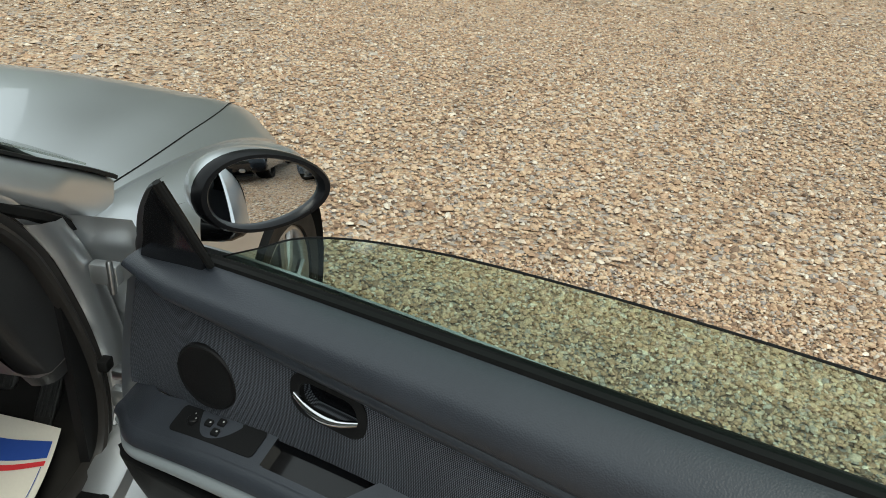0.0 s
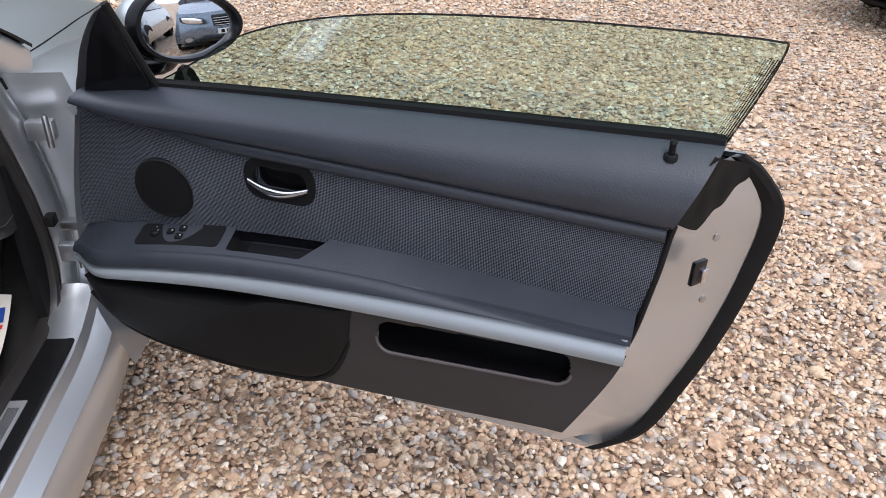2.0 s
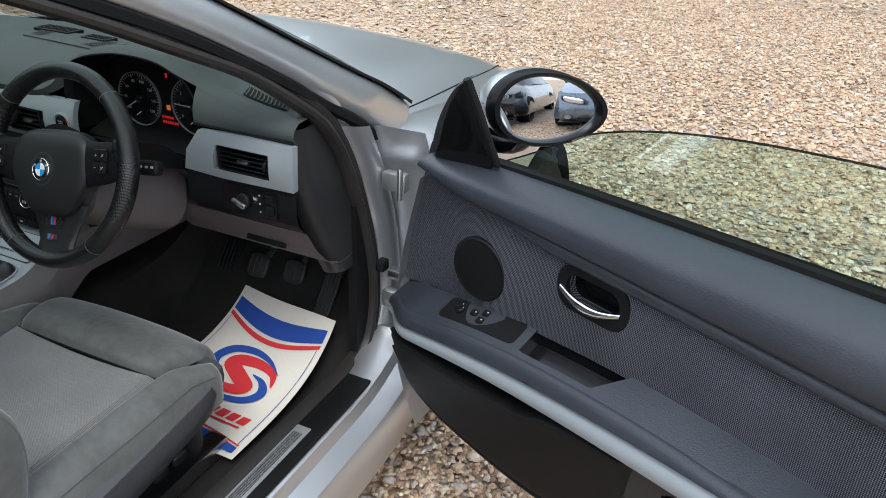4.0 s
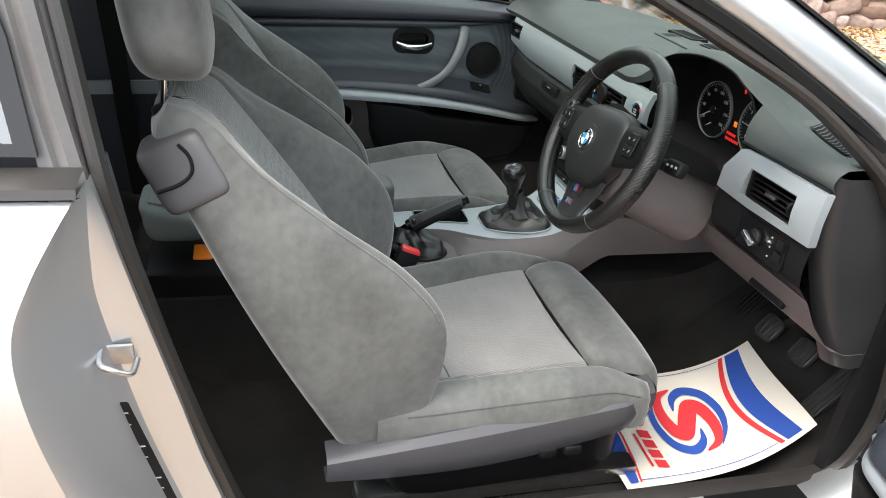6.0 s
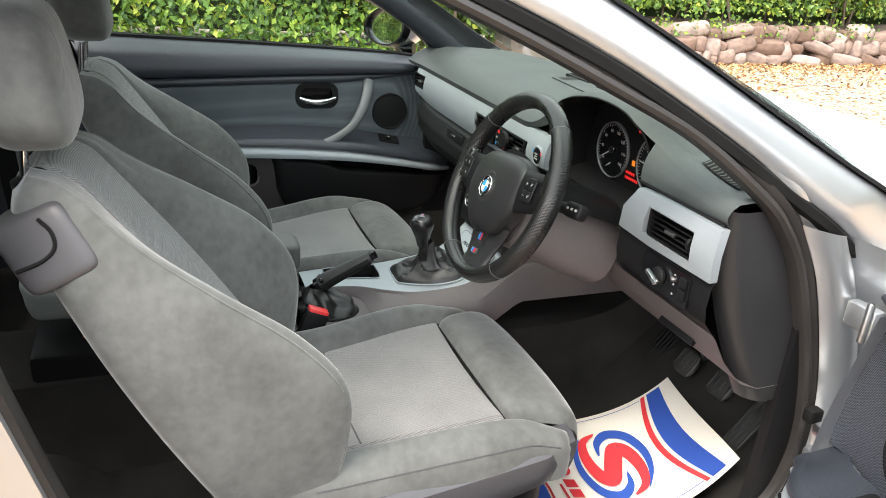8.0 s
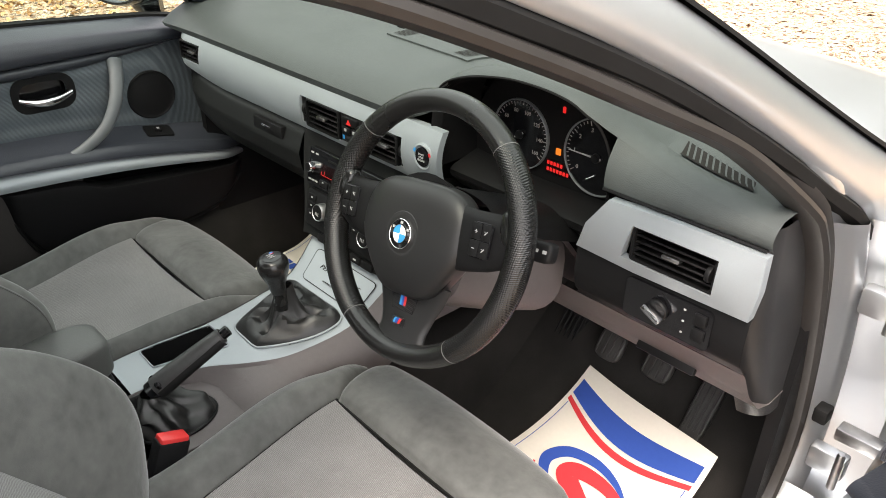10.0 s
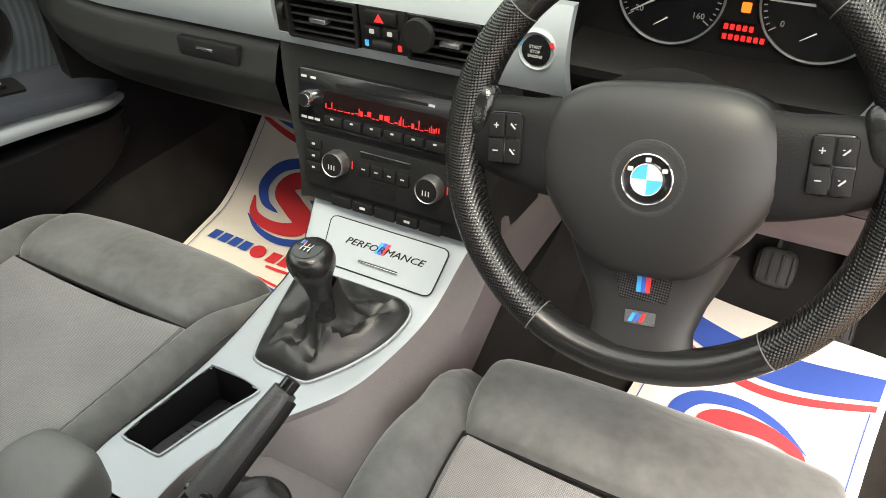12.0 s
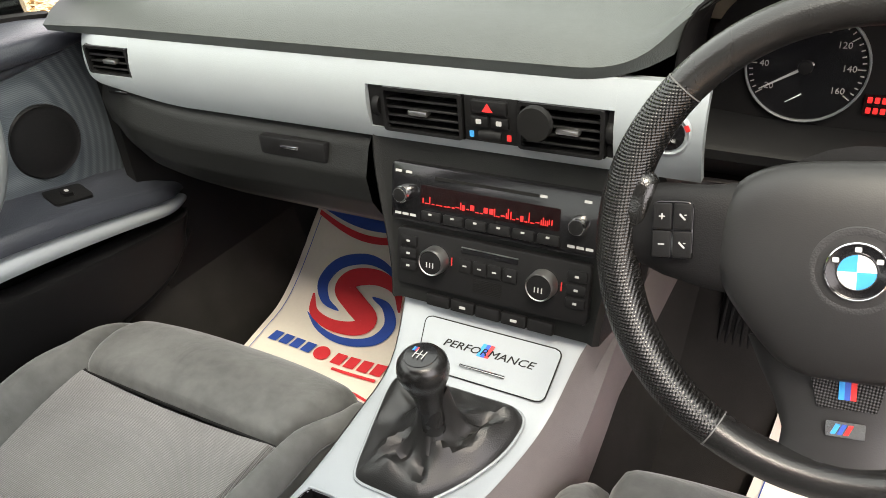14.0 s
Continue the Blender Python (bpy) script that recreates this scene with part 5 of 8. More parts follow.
    tilt = Matrix.Rotation(radians(-8 * s), 3, fwd)
    side, up = tilt @ side, tilt @ up
    sg = 1 if side.dot(L(0, 1, 0) - L(0, 0, 0)) < 0 else -1
    side *= sg

    def oval(r, d, egg=0.16, ru=0.112, rv=0.063):
        pts = []
        for k in range(44):
            a = 2 * math.pi * k / 44
            x, y = ru * math.cos(a), rv * math.sin(a)
            x += egg * 0.02 * math.cos(2 * a)
            pts.append(c + side * x * r + up * y * r * (1 - 0.10 * math.cos(a)) + fwd * d)
        return pts
    mirror = add("door_mirror", loft([oval(0.82, 0.004), oval(0.83, 0.012), oval(0.87, 0.019), oval(0.95, 0.019), oval(1.0, 0.010), oval(1.01, -0.004)], ring=True), MIRRORRIM, label="door mirror with a gloss black rim")
    sub("housing", loft([oval(1.0, 0.006), oval(1.01, -0.01), oval(0.97, -0.04), oval(0.82, -0.075), oval(0.5, -0.098), oval(0.1, -0.105)], ring=True, caps=True), SILVER, mirror, "silver mirror housing")
    sub("mirror_glass", loft([oval(q, 0.0060 + 0.0014 * (1 - (q / 0.83) ** 2)) for q in (0.83, 0.75, 0.65, 0.55, 0.45, 0.35, 0.25, 0.15, 0.05, 0.01)], ring=True, caps=True), MIRROR, mirror, "mirror glass")
    foot = L(0.235, -0.03, 0.945)
    sub("mirror_arm", tube(catmull([foot, foot * 0.5 + c * 0.5 + V(0, 0, -0.030), c - up * 0.035 - fwd * 0.03], 8), 0.022, 12, flat=0.7), GLOSS, mirror, "black mirror arm")


DOOR_ANGLE, HINGE = 66.5, (0.765, 0.430)
driver_door = thing("door", "open silver car door with dark trim and green-tinted window")
driver_door.parent = car
build_door(driver_door, 1, True, pose(HINGE[0], HINGE[1], 0, 0, 0, DOOR_ANGLE - 90))
passenger_door = thing("door", "closed silver car door with dark trim and grab handle")
passenger_door.parent = car
build_door(passenger_door, -1, False, pose(-0.79, 0.475, 0, 0, 0, 90))

# check strap between post and open door
strap = thing("check_strap", "steel door check strap at the hinge post")
strap.parent = car
part("strap_box", box(0.742, 0.762, 0.412, 0.438, 0.596, 0.620, 0.004), RUBBER, strap, "black strap box")
for z in (0.505, 0.775):
    hinge = part("hinge", box(0.748, 0.800, 0.428, 0.452, z, z + 0.040, 0.005), SILVER, car, "painted door hinge")
    part("hinge_pin", turned([(0.006, -0.030), (0.006, 0.030), (0.004, 0.034), (0.0, 0.034)], V(0.792, 0.424, z + 0.020), (0, 0, 1), 14), STEEL, hinge)
part("strap_arm", box(0.78, 0.85, 0.395, 0.420, 0.598, 0.618, 0.003, m=None), STEEL, strap)


# ---- dashboard ----
dash = thing("dashboard", "dark soft-touch dashboard with a silver trim strip", "dashboard")


LIP_Y = curve1([(0.09, 0.186), (0.15, 0.192), (0.19, 0.202), (0.225, 0.205), (0.30, 0.205), (0.36, 0.205), (0.42, 0.203), (0.45, 0.208), (0.475, 0.222), (0.50, 0.233), (0.532, 0.235), (0.60, 0.224), (0.74, 0.205)])
LIP_Z = curve1([(0.09, 0.944), (0.15, 0.962), (0.19, 0.993), (0.225, 1.018), (0.30, 1.036), (0.36, 1.040), (0.42, 1.036), (0.45, 1.022), (0.475, 1.004), (0.50, 0.990), (0.532, 0.978), (0.60, 0.967), (0.74, 0.960)])


def dash_body(x):
    """The profile from the windscreen, over the top and down the face, at a place across the car."""
    end = smoothstep(0.55, 0.72, abs(x))
    back = 0.70 - 0.19 * (x / 0.69) ** 2
    old = [V(x, back, 0.935 - 0.01 * end), V(x, back - 0.05, 0.955 - 0.01 * end), V(x, 0.4 * 0.36 + 0.6 * (back - 0.05), 0.981 - 0.012 * end), V(x, 0.36, 0.985 - 0.012 * end), V(x, 0.285, 0.979), V(x, 0.240, 0.969), V(x, 0.203, 0.957 - 0.008 * end), V(x, 0.184, 0.937 - 0.004 * end), V(x, 0.189, 0.924)]
    w = smoothstep(0.08, 0.185, x)
    if w == 0:
        return old
    ly, lz = LIP_Y(x), LIP_Z(x)
    swell = [old[0], old[1], old[2] + V(0, 0, 0.3 * max(0, lz - 0.99)), V(x, 0.36, max(0.984 - 0.012 * end, lz - 0.022)), V(x, 0.28, lz - 0.004), V(x, ly + 0.035, lz + 0.003), V(x, ly + 0.010, lz + 0.001), V(x, ly, lz - 0.006), V(x, ly + 0.006, 0.5 * lz + 0.46 + (0.5 * lz - 0.470) * smoothstep(0.176, 0.190, x))]
    return [o + (n - o) * w for o, n in zip(old, swell)]


xs = [-0.70 + 1.408 * i / 140 for i in range(141)]
part("top_pad", loft([dash_body(x) for x in xs]), SOFT, dash, "dark grained dashboard top")


def strip_z(x):
    l = smoothstep(-0.45, -0.67, x)
    return 0.928 + 0.003 * l, 0.835 + 0.028 * l


# silver strip in pieces round the centre vents
def strip_sheet(x0, x1, zt=None, zb=None, n=20):
    def f(u, v):
        x = x0 + (x1 - x0) * u
        t, b = strip_z(x)
        t, b = (zt or t), (zb or b)
        z = t + (b - t) * v
        q = (z - 0.88) / 0.045
        return V(x, 0.196 - 0.012 * (1 - q * q) - 0.006 + 0.03 * smoothstep(-0.60, -0.69, x), z)
    return grid(f, n, 8, thick=(0, 0.012, 0))


VL, VR, VT, VB = -0.152, 0.130, 0.900, 0.850
part("trim_strip", strip_sheet(-0.534, VL, n=40), TRIM, dash, "brushed silver trim strip")
part("trim_strip", strip_sheet(-0.648, -0.624, n=8), TRIM, dash, "brushed silver trim strip")
part("trim_strip", strip_sheet(-0.624, -0.534, zb=0.911, n=10), TRIM, dash, "brushed silver trim strip")
part("trim_strip", strip_sheet(-0.624, -0.534, zt=0.872, n=10), TRIM, dash, "brushed silver trim strip")
part("trim_strip", strip_sheet(VL, VR, zb=VT), TRIM, dash, "brushed silver trim strip")
part("trim_strip", strip_sheet(VL, VR, zt=VB), TRIM, dash, "brushed silver trim strip")
part("trim_strip", strip_sheet(VR, 0.212), TRIM, dash, "brushed silver trim strip")


def vent(x0, x1, z0, z1, y, n, tab, skew=0.0):
    """An air vent: dark well, frame, slats and a thumb tab."""
    def P(u, v, w):
        return V(u + skew * (v - z0), y + w, v)
    v = part("air_vent", ring_plate(rrect(x0, x1, z0, z1, 0.004, 2), rrect(x0 + 0.004, x1 - 0.004, z0 + 0.003, z1 - 0.003, 0.003, 2), -0.006, P), HARD, dash, "black louvred air vent")
    part("vent_well", box(x0 + 0.002, x1 - 0.002, y + 0.03, y + 0.034, z0, z1, 0.001), GLOSS, v, "dark well")
    for a, b in (((x0, x0 + 0.003), None), ((x1 - 0.003, x1), None)):
        part("vent_side", box(a[0], a[1], y - 0.002, y + 0.032, z0, z1, 0), HARD, v)
    for a in (z0, z1 - 0.003):
        part("vent_side", box(x0, x1, y - 0.002, y + 0.032, a, a + 0.003, 0), HARD, v)
    for k in range(n):
        z = z0 + (k + 0.7) / (n + 0.4) * (z1 - z0)
        part("slat", box(x0 + 0.003, x1 - 0.003, -0.008, 0.010, -0.0014, 0.0014, 0.0008, 1, m=Matrix.Translation((0, y + 0.006, z)) @ Matrix.Rotation(radians(-14), 4, "X")), HARD, v)
    part("vent_tab", box(tab - 0.012, tab + 0.012, y - 0.007, y + 0.004, (z0 + z1) / 2 - 0.004, (z0 + z1) / 2 + 0.002, 0.0015), STEEL, v, "small bright tab")
    return v


vent(-0.622, -0.536, 0.872, 0.911, 0.186, 4, -0.575)
vent(-0.130, -0.031, VB, VT, 0.182, 5, -0.085)
vent(0.032, 0.122, VB, VT, 0.182, 5, 0.085)
for x0, x1 in ((VL, -0.131), (0.1225, VR)):
    w = part("vent_wheel_panel", box(x0, x1, 0.184, 0.20, VB, VT, 0.002), HARD, dash, "black panel with a thumb wheel")
    part("thumb_wheel", turned([(0.012, -0.004), (0.013, 0), (0.012, 0.004)], V((x0 + x1) / 2, 0.190, 0.875), (1, 0, 0), 20), HARD, w)
# switch block between the vents
blk = part("switch_block", box(-0.030, 0.031, 0.180, 0.20, VB, VT, 0.002), HARD, dash, "black switch block")
part("hazard_button", box(-0.020, 0.021, 0.175, 0.182, 0.883, 0.897, 0.002), HARD, blk)
part("hazard_triangle", plate([(-0.006, -0.004), (0.006, -0.004), (0, 0.005)], 0.001, lambda u, v, w: V(u, 0.1745 - w, 0.890 + v)), material("red_marking", (0.75, 0.03, 0.03), 0.4, var=0.05), blk, "red warning triangle")
for x in (-0.011, 0.012):
    part("lock_button", box(x - 0.010, x + 0.010, 0.176, 0.182, 0.868, 0.880, 0.002), HARD, blk)
    part("button_mark", plate(rrect(x - 0.003, x + 0.003, 0.872, 0.877, 0.001), 0.0008, lambda u, v, w: V(u, 0.1757 - w, v)), MARKS, blk)
part("temperature_wheel", turned([(0.006, -0.013), (0.0075, 0), (0.006, 0.013)], V(0.0, 0.182, 0.858), (1, 0, 0), 18), HARD, blk)
part("cold_mark", plate(rrect(-0.024, -0.019, 0.855, 0.862, 0.001), 0.0008, lambda u, v, w: V(u, 0.1797 - w, v)), SKYBLUE, blk, "blue mark")
part("warm_mark", plate(rrect(0.019, 0.024, 0.855, 0.862, 0.001), 0.0008, lambda u, v, w: V(u, 0.1797 - w, v)), REDPLASTIC, blk, "red mark")
# magnetic phone disc clipped on the vent
disc = thing("phone_mount", "round matt black magnetic phone mount clipped to a vent", "phone mount")
part("mount_disc", turned([(0.0, -0.010), (0.017, -0.010), (0.018, -0.008), (0.018, -0.003), (0.016, 0.0), (0.006, 0.003), (0.006, 0.02)], V(0.058, 0.166, 0.886), (0, 1, 0), 32), RUBBER, disc)

# glovebox and lower dash, passenger side
def glove(u, v):
    x = -0.675 + 0.51 * u
    t, b = strip_z(x)
    prof = [(b - 0.004, 0.200), (b - 0.014, 0.190), (b - 0.05, 0.176), (b - 0.085, 0.182), (b - 0.12, 0.205), (b - 0.16, 0.26), (b - 0.175, 0.34), (b - 0.17, 0.48)]
    s = v * (len(prof) - 1)
    j = min(int(s), len(prof) - 2)
    f = s - j
    return V(x, prof[j][1] * (1 - f) + prof[j + 1][1] * f + 0.05 * smoothstep(-0.56, -0.70, x), prof[j][0] * (1 - f) + prof[j + 1][0] * f)


part("glovebox", grid(glove, 30, 42), GLOVE, dash, "dark glovebox face")
lat = part("glovebox_latch", box(-0.325, -0.222, 0.1765, 0.19, 0.794, 0.819, 0.003), HARD, dash, "black glovebox latch")
part("latch_chrome", box(-0.290, -0.262, 0.1745, 0.178, 0.8065, 0.8105, 0.001), CHROME, lat, "chrome line")
for x, w in ((-0.585, 0.03),):
    part("release_tab", box(x - w, x + w, 0.1935, 0.206, 0.838, 0.848, 0.002), HARD, dash)
    part("tab_line", box(x - 0.012, x + 0.012, 0.1922, 0.195, 0.842, 0.844, 0.0005), CHROME, dash)

# instrument hood and cluster
BROW = catmull([V(x, y, z) for x, y, z in ((0.178, 0.200, 0.86), (0.176, 0.200, 0.925), (0.186, 0.203, 0.985), (0.225, 0.205, 1.012), (0.30, 0.205, 1.030), (0.36, 0.205, 1.034), (0.42, 0.203, 1.030), (0.45, 0.208, 1.016), (0.470, 0.220, 0.995), (0.484, 0.226, 0.95), (0.487, 0.224, 0.86))], 60)
mid = V(0.333, 0.26, 0.92)


def inset(p, k, dy):
    """A point of the brow drawn in towards the middle of the cluster and forward."""
    return V(mid.x + (p.x - mid.x) * k, p.y + dy, mid.z + (p.z - mid.z) * k)


part("instrument_hood", loft([[p for p in BROW], [inset(p, 0.985, -0.002) for p in BROW], [inset(p, 0.955, 0.004) for p in BROW], [inset(p, 0.940, 0.014) for p in BROW]]), WELLBLACK, dash, "black hood over the instruments")
part("instrument_well", loft([[inset(p, 0.940, 0.014) for p in BROW], [inset(p, 0.945, 0.05) for p in BROW], [V(mid.x + (p.x - mid.x) * 0.96, 0.298, mid.z + (p.z - mid.z) * 0.92) for p in BROW]]), WELLBLACK, dash, "black well round the dials")
cl = part("instrument_face", plate([(0.338 - 0.158 * math.cos(math.pi * k / 24), 0.862 + 0.165 * math.sin(math.pi * k / 24) ** 0.62) for k in range(25)] + [(0.496, 0.80), (0.180, 0.80)], 0.004, lambda u, v, w: V(u, 0.296 - w, v)), WELLBLACK, dash, "black instrument cluster with white-marked dials", smooth=False)
# ledge that sweeps under the dials
part("instrument_ledge", loft([[V(0.186 + 0.296 * k / 24, y + 0.010 * (1 - (k / 12 - 1) ** 2), z - 0.006 * (1 - (k / 12 - 1) ** 2)) for k in range(25)] for y, z in ((0.296, 0.873), (0.270, 0.866), (0.240, 0.858), (0.232, 0.852), (0.233, 0.842), (0.262, 0.815))]), HARD, dash, "black ledge under the dials")


def dial(c, r, marks, a0, a1, needle, small):
    def P(u, v, w):
        return V(c[0] + u, 0.290 - w, c[1] + v)
    part("dial_ring", turned([(r + 0.001, -0.002), (r + 0.001, 0.003), (r, 0.004), (r - 0.001, 0.003), (r - 0.001, -0.002)], V(c[0], 0.290, c[1]), (0, -1, 0), 48, caps=False), GREYTRIM, cl, "thin grey dial ring")
    part("dial_face", turned([(r, 0), (0.0, 0.0005)], V(c[0], 0.2895, c[1]), (0, -1, 0), 40), GLOSS, cl)
    bm = bmesh.new()
    n = (len(marks) - 1) * 5
    for k in range(n + 1):
        a = radians(a0 + (a1 - a0) * k / n)
        l = 0.007 if k % 5 == 0 else 0.0035
        plate(rrect(r - 0.003 - l, r - 0.003, -0.0005, 0.0005, 0.0002, 1), 0.0006, lambda u, v, w: P(u * math.cos(a) - v * math.sin(a), u * math.sin(a) + v * math.cos(a), w + 0.001), bm)
    part("dial_marks", bm, DIALMARK, cl, smooth=False)
    bm = bmesh.new()
    for k, t in enumerate(marks):
        a = radians(a0 + (a1 - a0) * k / (len(marks) - 1))
        letters(t, 0.0085, lambda u, v, w: P(u + (r - 0.0165) * math.cos(a), v + (r - 0.0165) * math.sin(a), w + 0.001), bm)
    part("dial_numbers", bm, DIALMARK, cl, smooth=False)
    a = radians(needle)
    part("needle", plate([(-0.008, -0.0016), (r - 0.008, -0.0005), (r - 0.008, 0.0005), (-0.008, 0.0016)], 0.001, lambda u, v, w: P(u * math.cos(a) - v * math.sin(a), u * math.sin(a) + v * math.cos(a), w + 0.003)), MARKS, cl, "white needle")
    part("needle_hub", turned([(0.007, 0), (0.006, 0.005), (0.0, 0.006)], P(0, 0, 0.002), (0, -1, 0), 20), HARD, cl)
    if small:
        a = radians(215)
        part("small_gauge_needle", plate([(0, -0.0007), (0.016, -0.0003), (0.016, 0.0003), (0, 0.0007)], 0.0008, lambda u, v, w: P(u * math.cos(a) - v * math.sin(a), -0.026 + u * math.sin(a) + v * math.cos(a), w + 0.002)), WHITE, cl)


dial((0.277, 0.921), 0.053, ["20", "40", "60", "80", "100", "120", "140", "160"], 215, -35, 212, True)
dial((0.417, 0.926), 0.055, ["0", "1", "2", "3", "4", "5", "6", "7"], 215, -35, 180, True)
bm = bmesh.new()
for k in range(6):
    a = radians(-35 + 26 * k / 5)
    plate(rrect(0.047, 0.052, -0.0014, 0.0014, 0.0003, 1), 0.0007, lambda u, v, w: V(0.417 + u * math.cos(a) - v * math.sin(a), 0.2885 - w, 0.926 + u * math.sin(a) + v * math.cos(a)), bm)
part("red_band", bm, RED, cl, "red band", smooth=False)
part("trip_display", plate(rrect(0.330, 0.376, 0.880, 0.900, 0.002), 0.001, lambda u, v, w: V(u, 0.2895 - w, v)), SCREEN, cl, "dark red trip display")
bm = bmesh.new()
for z, n in ((0.895, 5), (0.885, 7)):
    for k in range(n):
        plate(rrect(0.333 + k * 0.006, 0.3372 + k * 0.006, z - 0.0028, z + 0.0028, 0.0006, 1), 0.0006, lambda u, v, w: V(u, 0.2878 - w, v), bm)
part("display_bars", bm, GLOWRED, cl, "red unreadable display characters", smooth=False)
part("warning_lamp", plate(rrect(0.346, 0.355, 0.910, 0.920, 0.001), 0.0008, lambda u, v, w: V(u, 0.2895 - w, v)), GLOWAMBER, cl, "amber warning lamp")
part("warning_lamp", plate(rrect(0.352, 0.357, 0.974, 0.983, 0.001), 0.0008, lambda u, v, w: V(u, 0.2895 - w, v)), GLOWRED, cl, "red warning lamp")

# start button
sb = part("start_button", turned([(0.022, 0.0), (0.022, 0.004), (0.019, 0.006), (0.016, 0.004), (0.015, 0.002)], V(0.181, 0.183, 0.884), (0, -1, 0), 36), TRIM, dash, "round start button with a chrome ring")
part("button_cap", turned([(0.0155, 0.0), (0.0150, 0.006), (0.0, 0.0075)], V(0.181, 0.183, 0.884), (0, -1, 0), 32), GLOSS, sb)
bm = bmesh.new()
for t, z in (("START", 0.0048), ("STOP", 0.0), ("ENGINE", -0.0048)):
    letters(t, 0.0044, lambda u, v, w: V(0.181 + u, 0.1752 - w, 0.884 + z + v), bm, 0.0003)
part("button_lettering", bm, MARKS, sb, smooth=False)
for q, mt in ((155, SKYBLUE), (25, REDPLASTIC)):
    part("colour_mark", plate(rrect(0.0165, 0.0205, -0.003, 0.003, 0.0008), 0.001, lambda u, v, w: V(0.181 + u * math.cos(radians(q)) - v * math.sin(radians(q)), 0.1775 - w, 0.884 + u * math.sin(radians(q)) + v * math.cos(radians(q)))), mt, sb)

# driver's outer vent in its silver surround, light switch and knee panel
SUR = [(0.463, 0.842), (0.55, 0.838), (0.704, 0.842), (0.712, 0.885), (0.708, 0.926), (0.60, 0.927), (0.505, 0.923), (0.480, 0.885)]
INN = [(0.534, 0.857), (0.58, 0.8565), (0.658, 0.857), (0.660, 0.88), (0.660, 0.905), (0.60, 0.905), (0.547, 0.905), (0.540, 0.88)]
part("vent_surround", ring_plate(SUR, INN, -0.014, lambda u, v, w: V(u, 0.214 + w - 0.010 * (1 - ((v - 0.885) / 0.045) ** 2), v)), TRIM, dash, "silver vent surround")
vent(0.545, 0.659, 0.8575, 0.9045, 0.202, 5, 0.60)
part("vent_wheel", turned([(0.010, -0.003), (0.011, 0), (0.010, 0.003)], V(0.650, 0.200, 0.881), (1, 0, 0), 18), HARD, dash)


def side_pad(u, v):
    x = 0.486 + 0.222 * u
    ly, lz = LIP_Y(x), LIP_Z(x) - 0.006
    return V(x, 0.211 + (ly - 0.211) * v - 0.007 * math.sin(v * math.pi), 0.929 + (lz - 0.929) * v)


part("side_pad", grid(side_pad, 24, 8), SOFT, dash, "dark pad face over the vent")
part("pad_seam", tube([V(0.488 + 0.215 * k / 12, 0.2075, 0.9295) for k in range(13)], 0.0022, 6), HARD, dash, "dark seam")
# demister slots and speaker grille let into the top pad
def top_z(x, y):
    pr = dash_body(x)
    for p, q in zip(pr, pr[1:]):
        if q.y <= y <= p.y:
            return q.z + (p.z - q.z) * (y - q.y) / max(1e-6, p.y - q.y)
    return pr[4].z


def on_top(quad, u, v, h):
    (x0, y0), (x1, y1), (x2, y2), (x3, y3) = quad
    x, y = (x0 + (x1 - x0) * u) * (1 - v) + (x3 + (x2 - x3) * u) * v, (y0 + (y1 - y0) * u) * (1 - v) + (y3 + (y2 - y3) * u) * v
    return V(x, y, top_z(x, y) + h)


SLOTS = ((0.535, 0.312), (0.640, 0.290), (0.652, 0.258), (0.546, 0.276))
ds = part("demister_strip", grid(lambda u, v: on_top(SLOTS, u, v, 0.0022), 16, 4), CARPET, dash, "black slotted demister strip")
for k in range(11):
    u = (k + 0.5) / 11
    part("slat", loft([[on_top(SLOTS, u - 0.020 + 0.06 * v, v, 0.0045), on_top(SLOTS, u + 0.008 + 0.06 * v, v, 0.0045)] for v in (0.0, 0.5, 1.0)]), SOFT, ds)
GRILLE = ((-0.136, 0.445), (0.122, 0.420), (0.104, 0.345), (-0.121, 0.358))
sg = part("speaker_grille", grid(lambda u, v: on_top(GRILLE, u, v, 0.003), 24, 6, thick=(0, 0, -0.003)), SOFT, dash, "grey speaker grille in the dash top")
for k in range(12):
    u = 0.05 + 0.025 * k if k < 6 else 0.80 + 0.025 * (k - 6)
    part("grille_slot", loft([[on_top(GRILLE, u, v, 0.0042), on_top(GRILLE, u + 0.013, v, 0.0042)] for v in (0.12, 0.5, 0.88)]), CARPET, sg)


def lower_right(u, v):
    x = 0.462 + 0.243 * u
    prof = [(0.843, 0.212), (0.835, 0.205), (0.80, 0.203), (0.775, 0.208), (0.755, 0.225), (0.750, 0.235)]
    s = v * 5
    j = min(int(s), 4)
    f = s - j
    return V(x, prof[j][1] * (1 - f) + prof[j + 1][1] * f, prof[j][0] * (1 - f) + prof[j + 1][0] * f)


part("switch_panel", grid(lower_right, 10, 20), HARD, dash, "black switch panel")
ls = part("light_switch_plate", plate(rrect(0.545, 0.665, 0.778, 0.832, 0.008), 0.006, lambda u, v, w: V(u, 0.206 - w, v)), GLOSS, dash, "gloss black light switch plate")
part("light_switch", turned([(0.0145, 0.0), (0.0145, 0.004), (0.0125, 0.006), (0.0, 0.007)], V(0.595, 0.198, 0.806), (0, -1, 0), 32), HARD, ls, "round light switch")
part("switch_grip", box(-0.0150, 0.0150, -0.012, 0.0, -0.0040, 0.0040, 0.003, m=Matrix.Translation((0.595, 0.190, 0.806)) @ Matrix.Rotation(radians(25), 4, "Y")), CHROME, ls, "chrome switch grip")
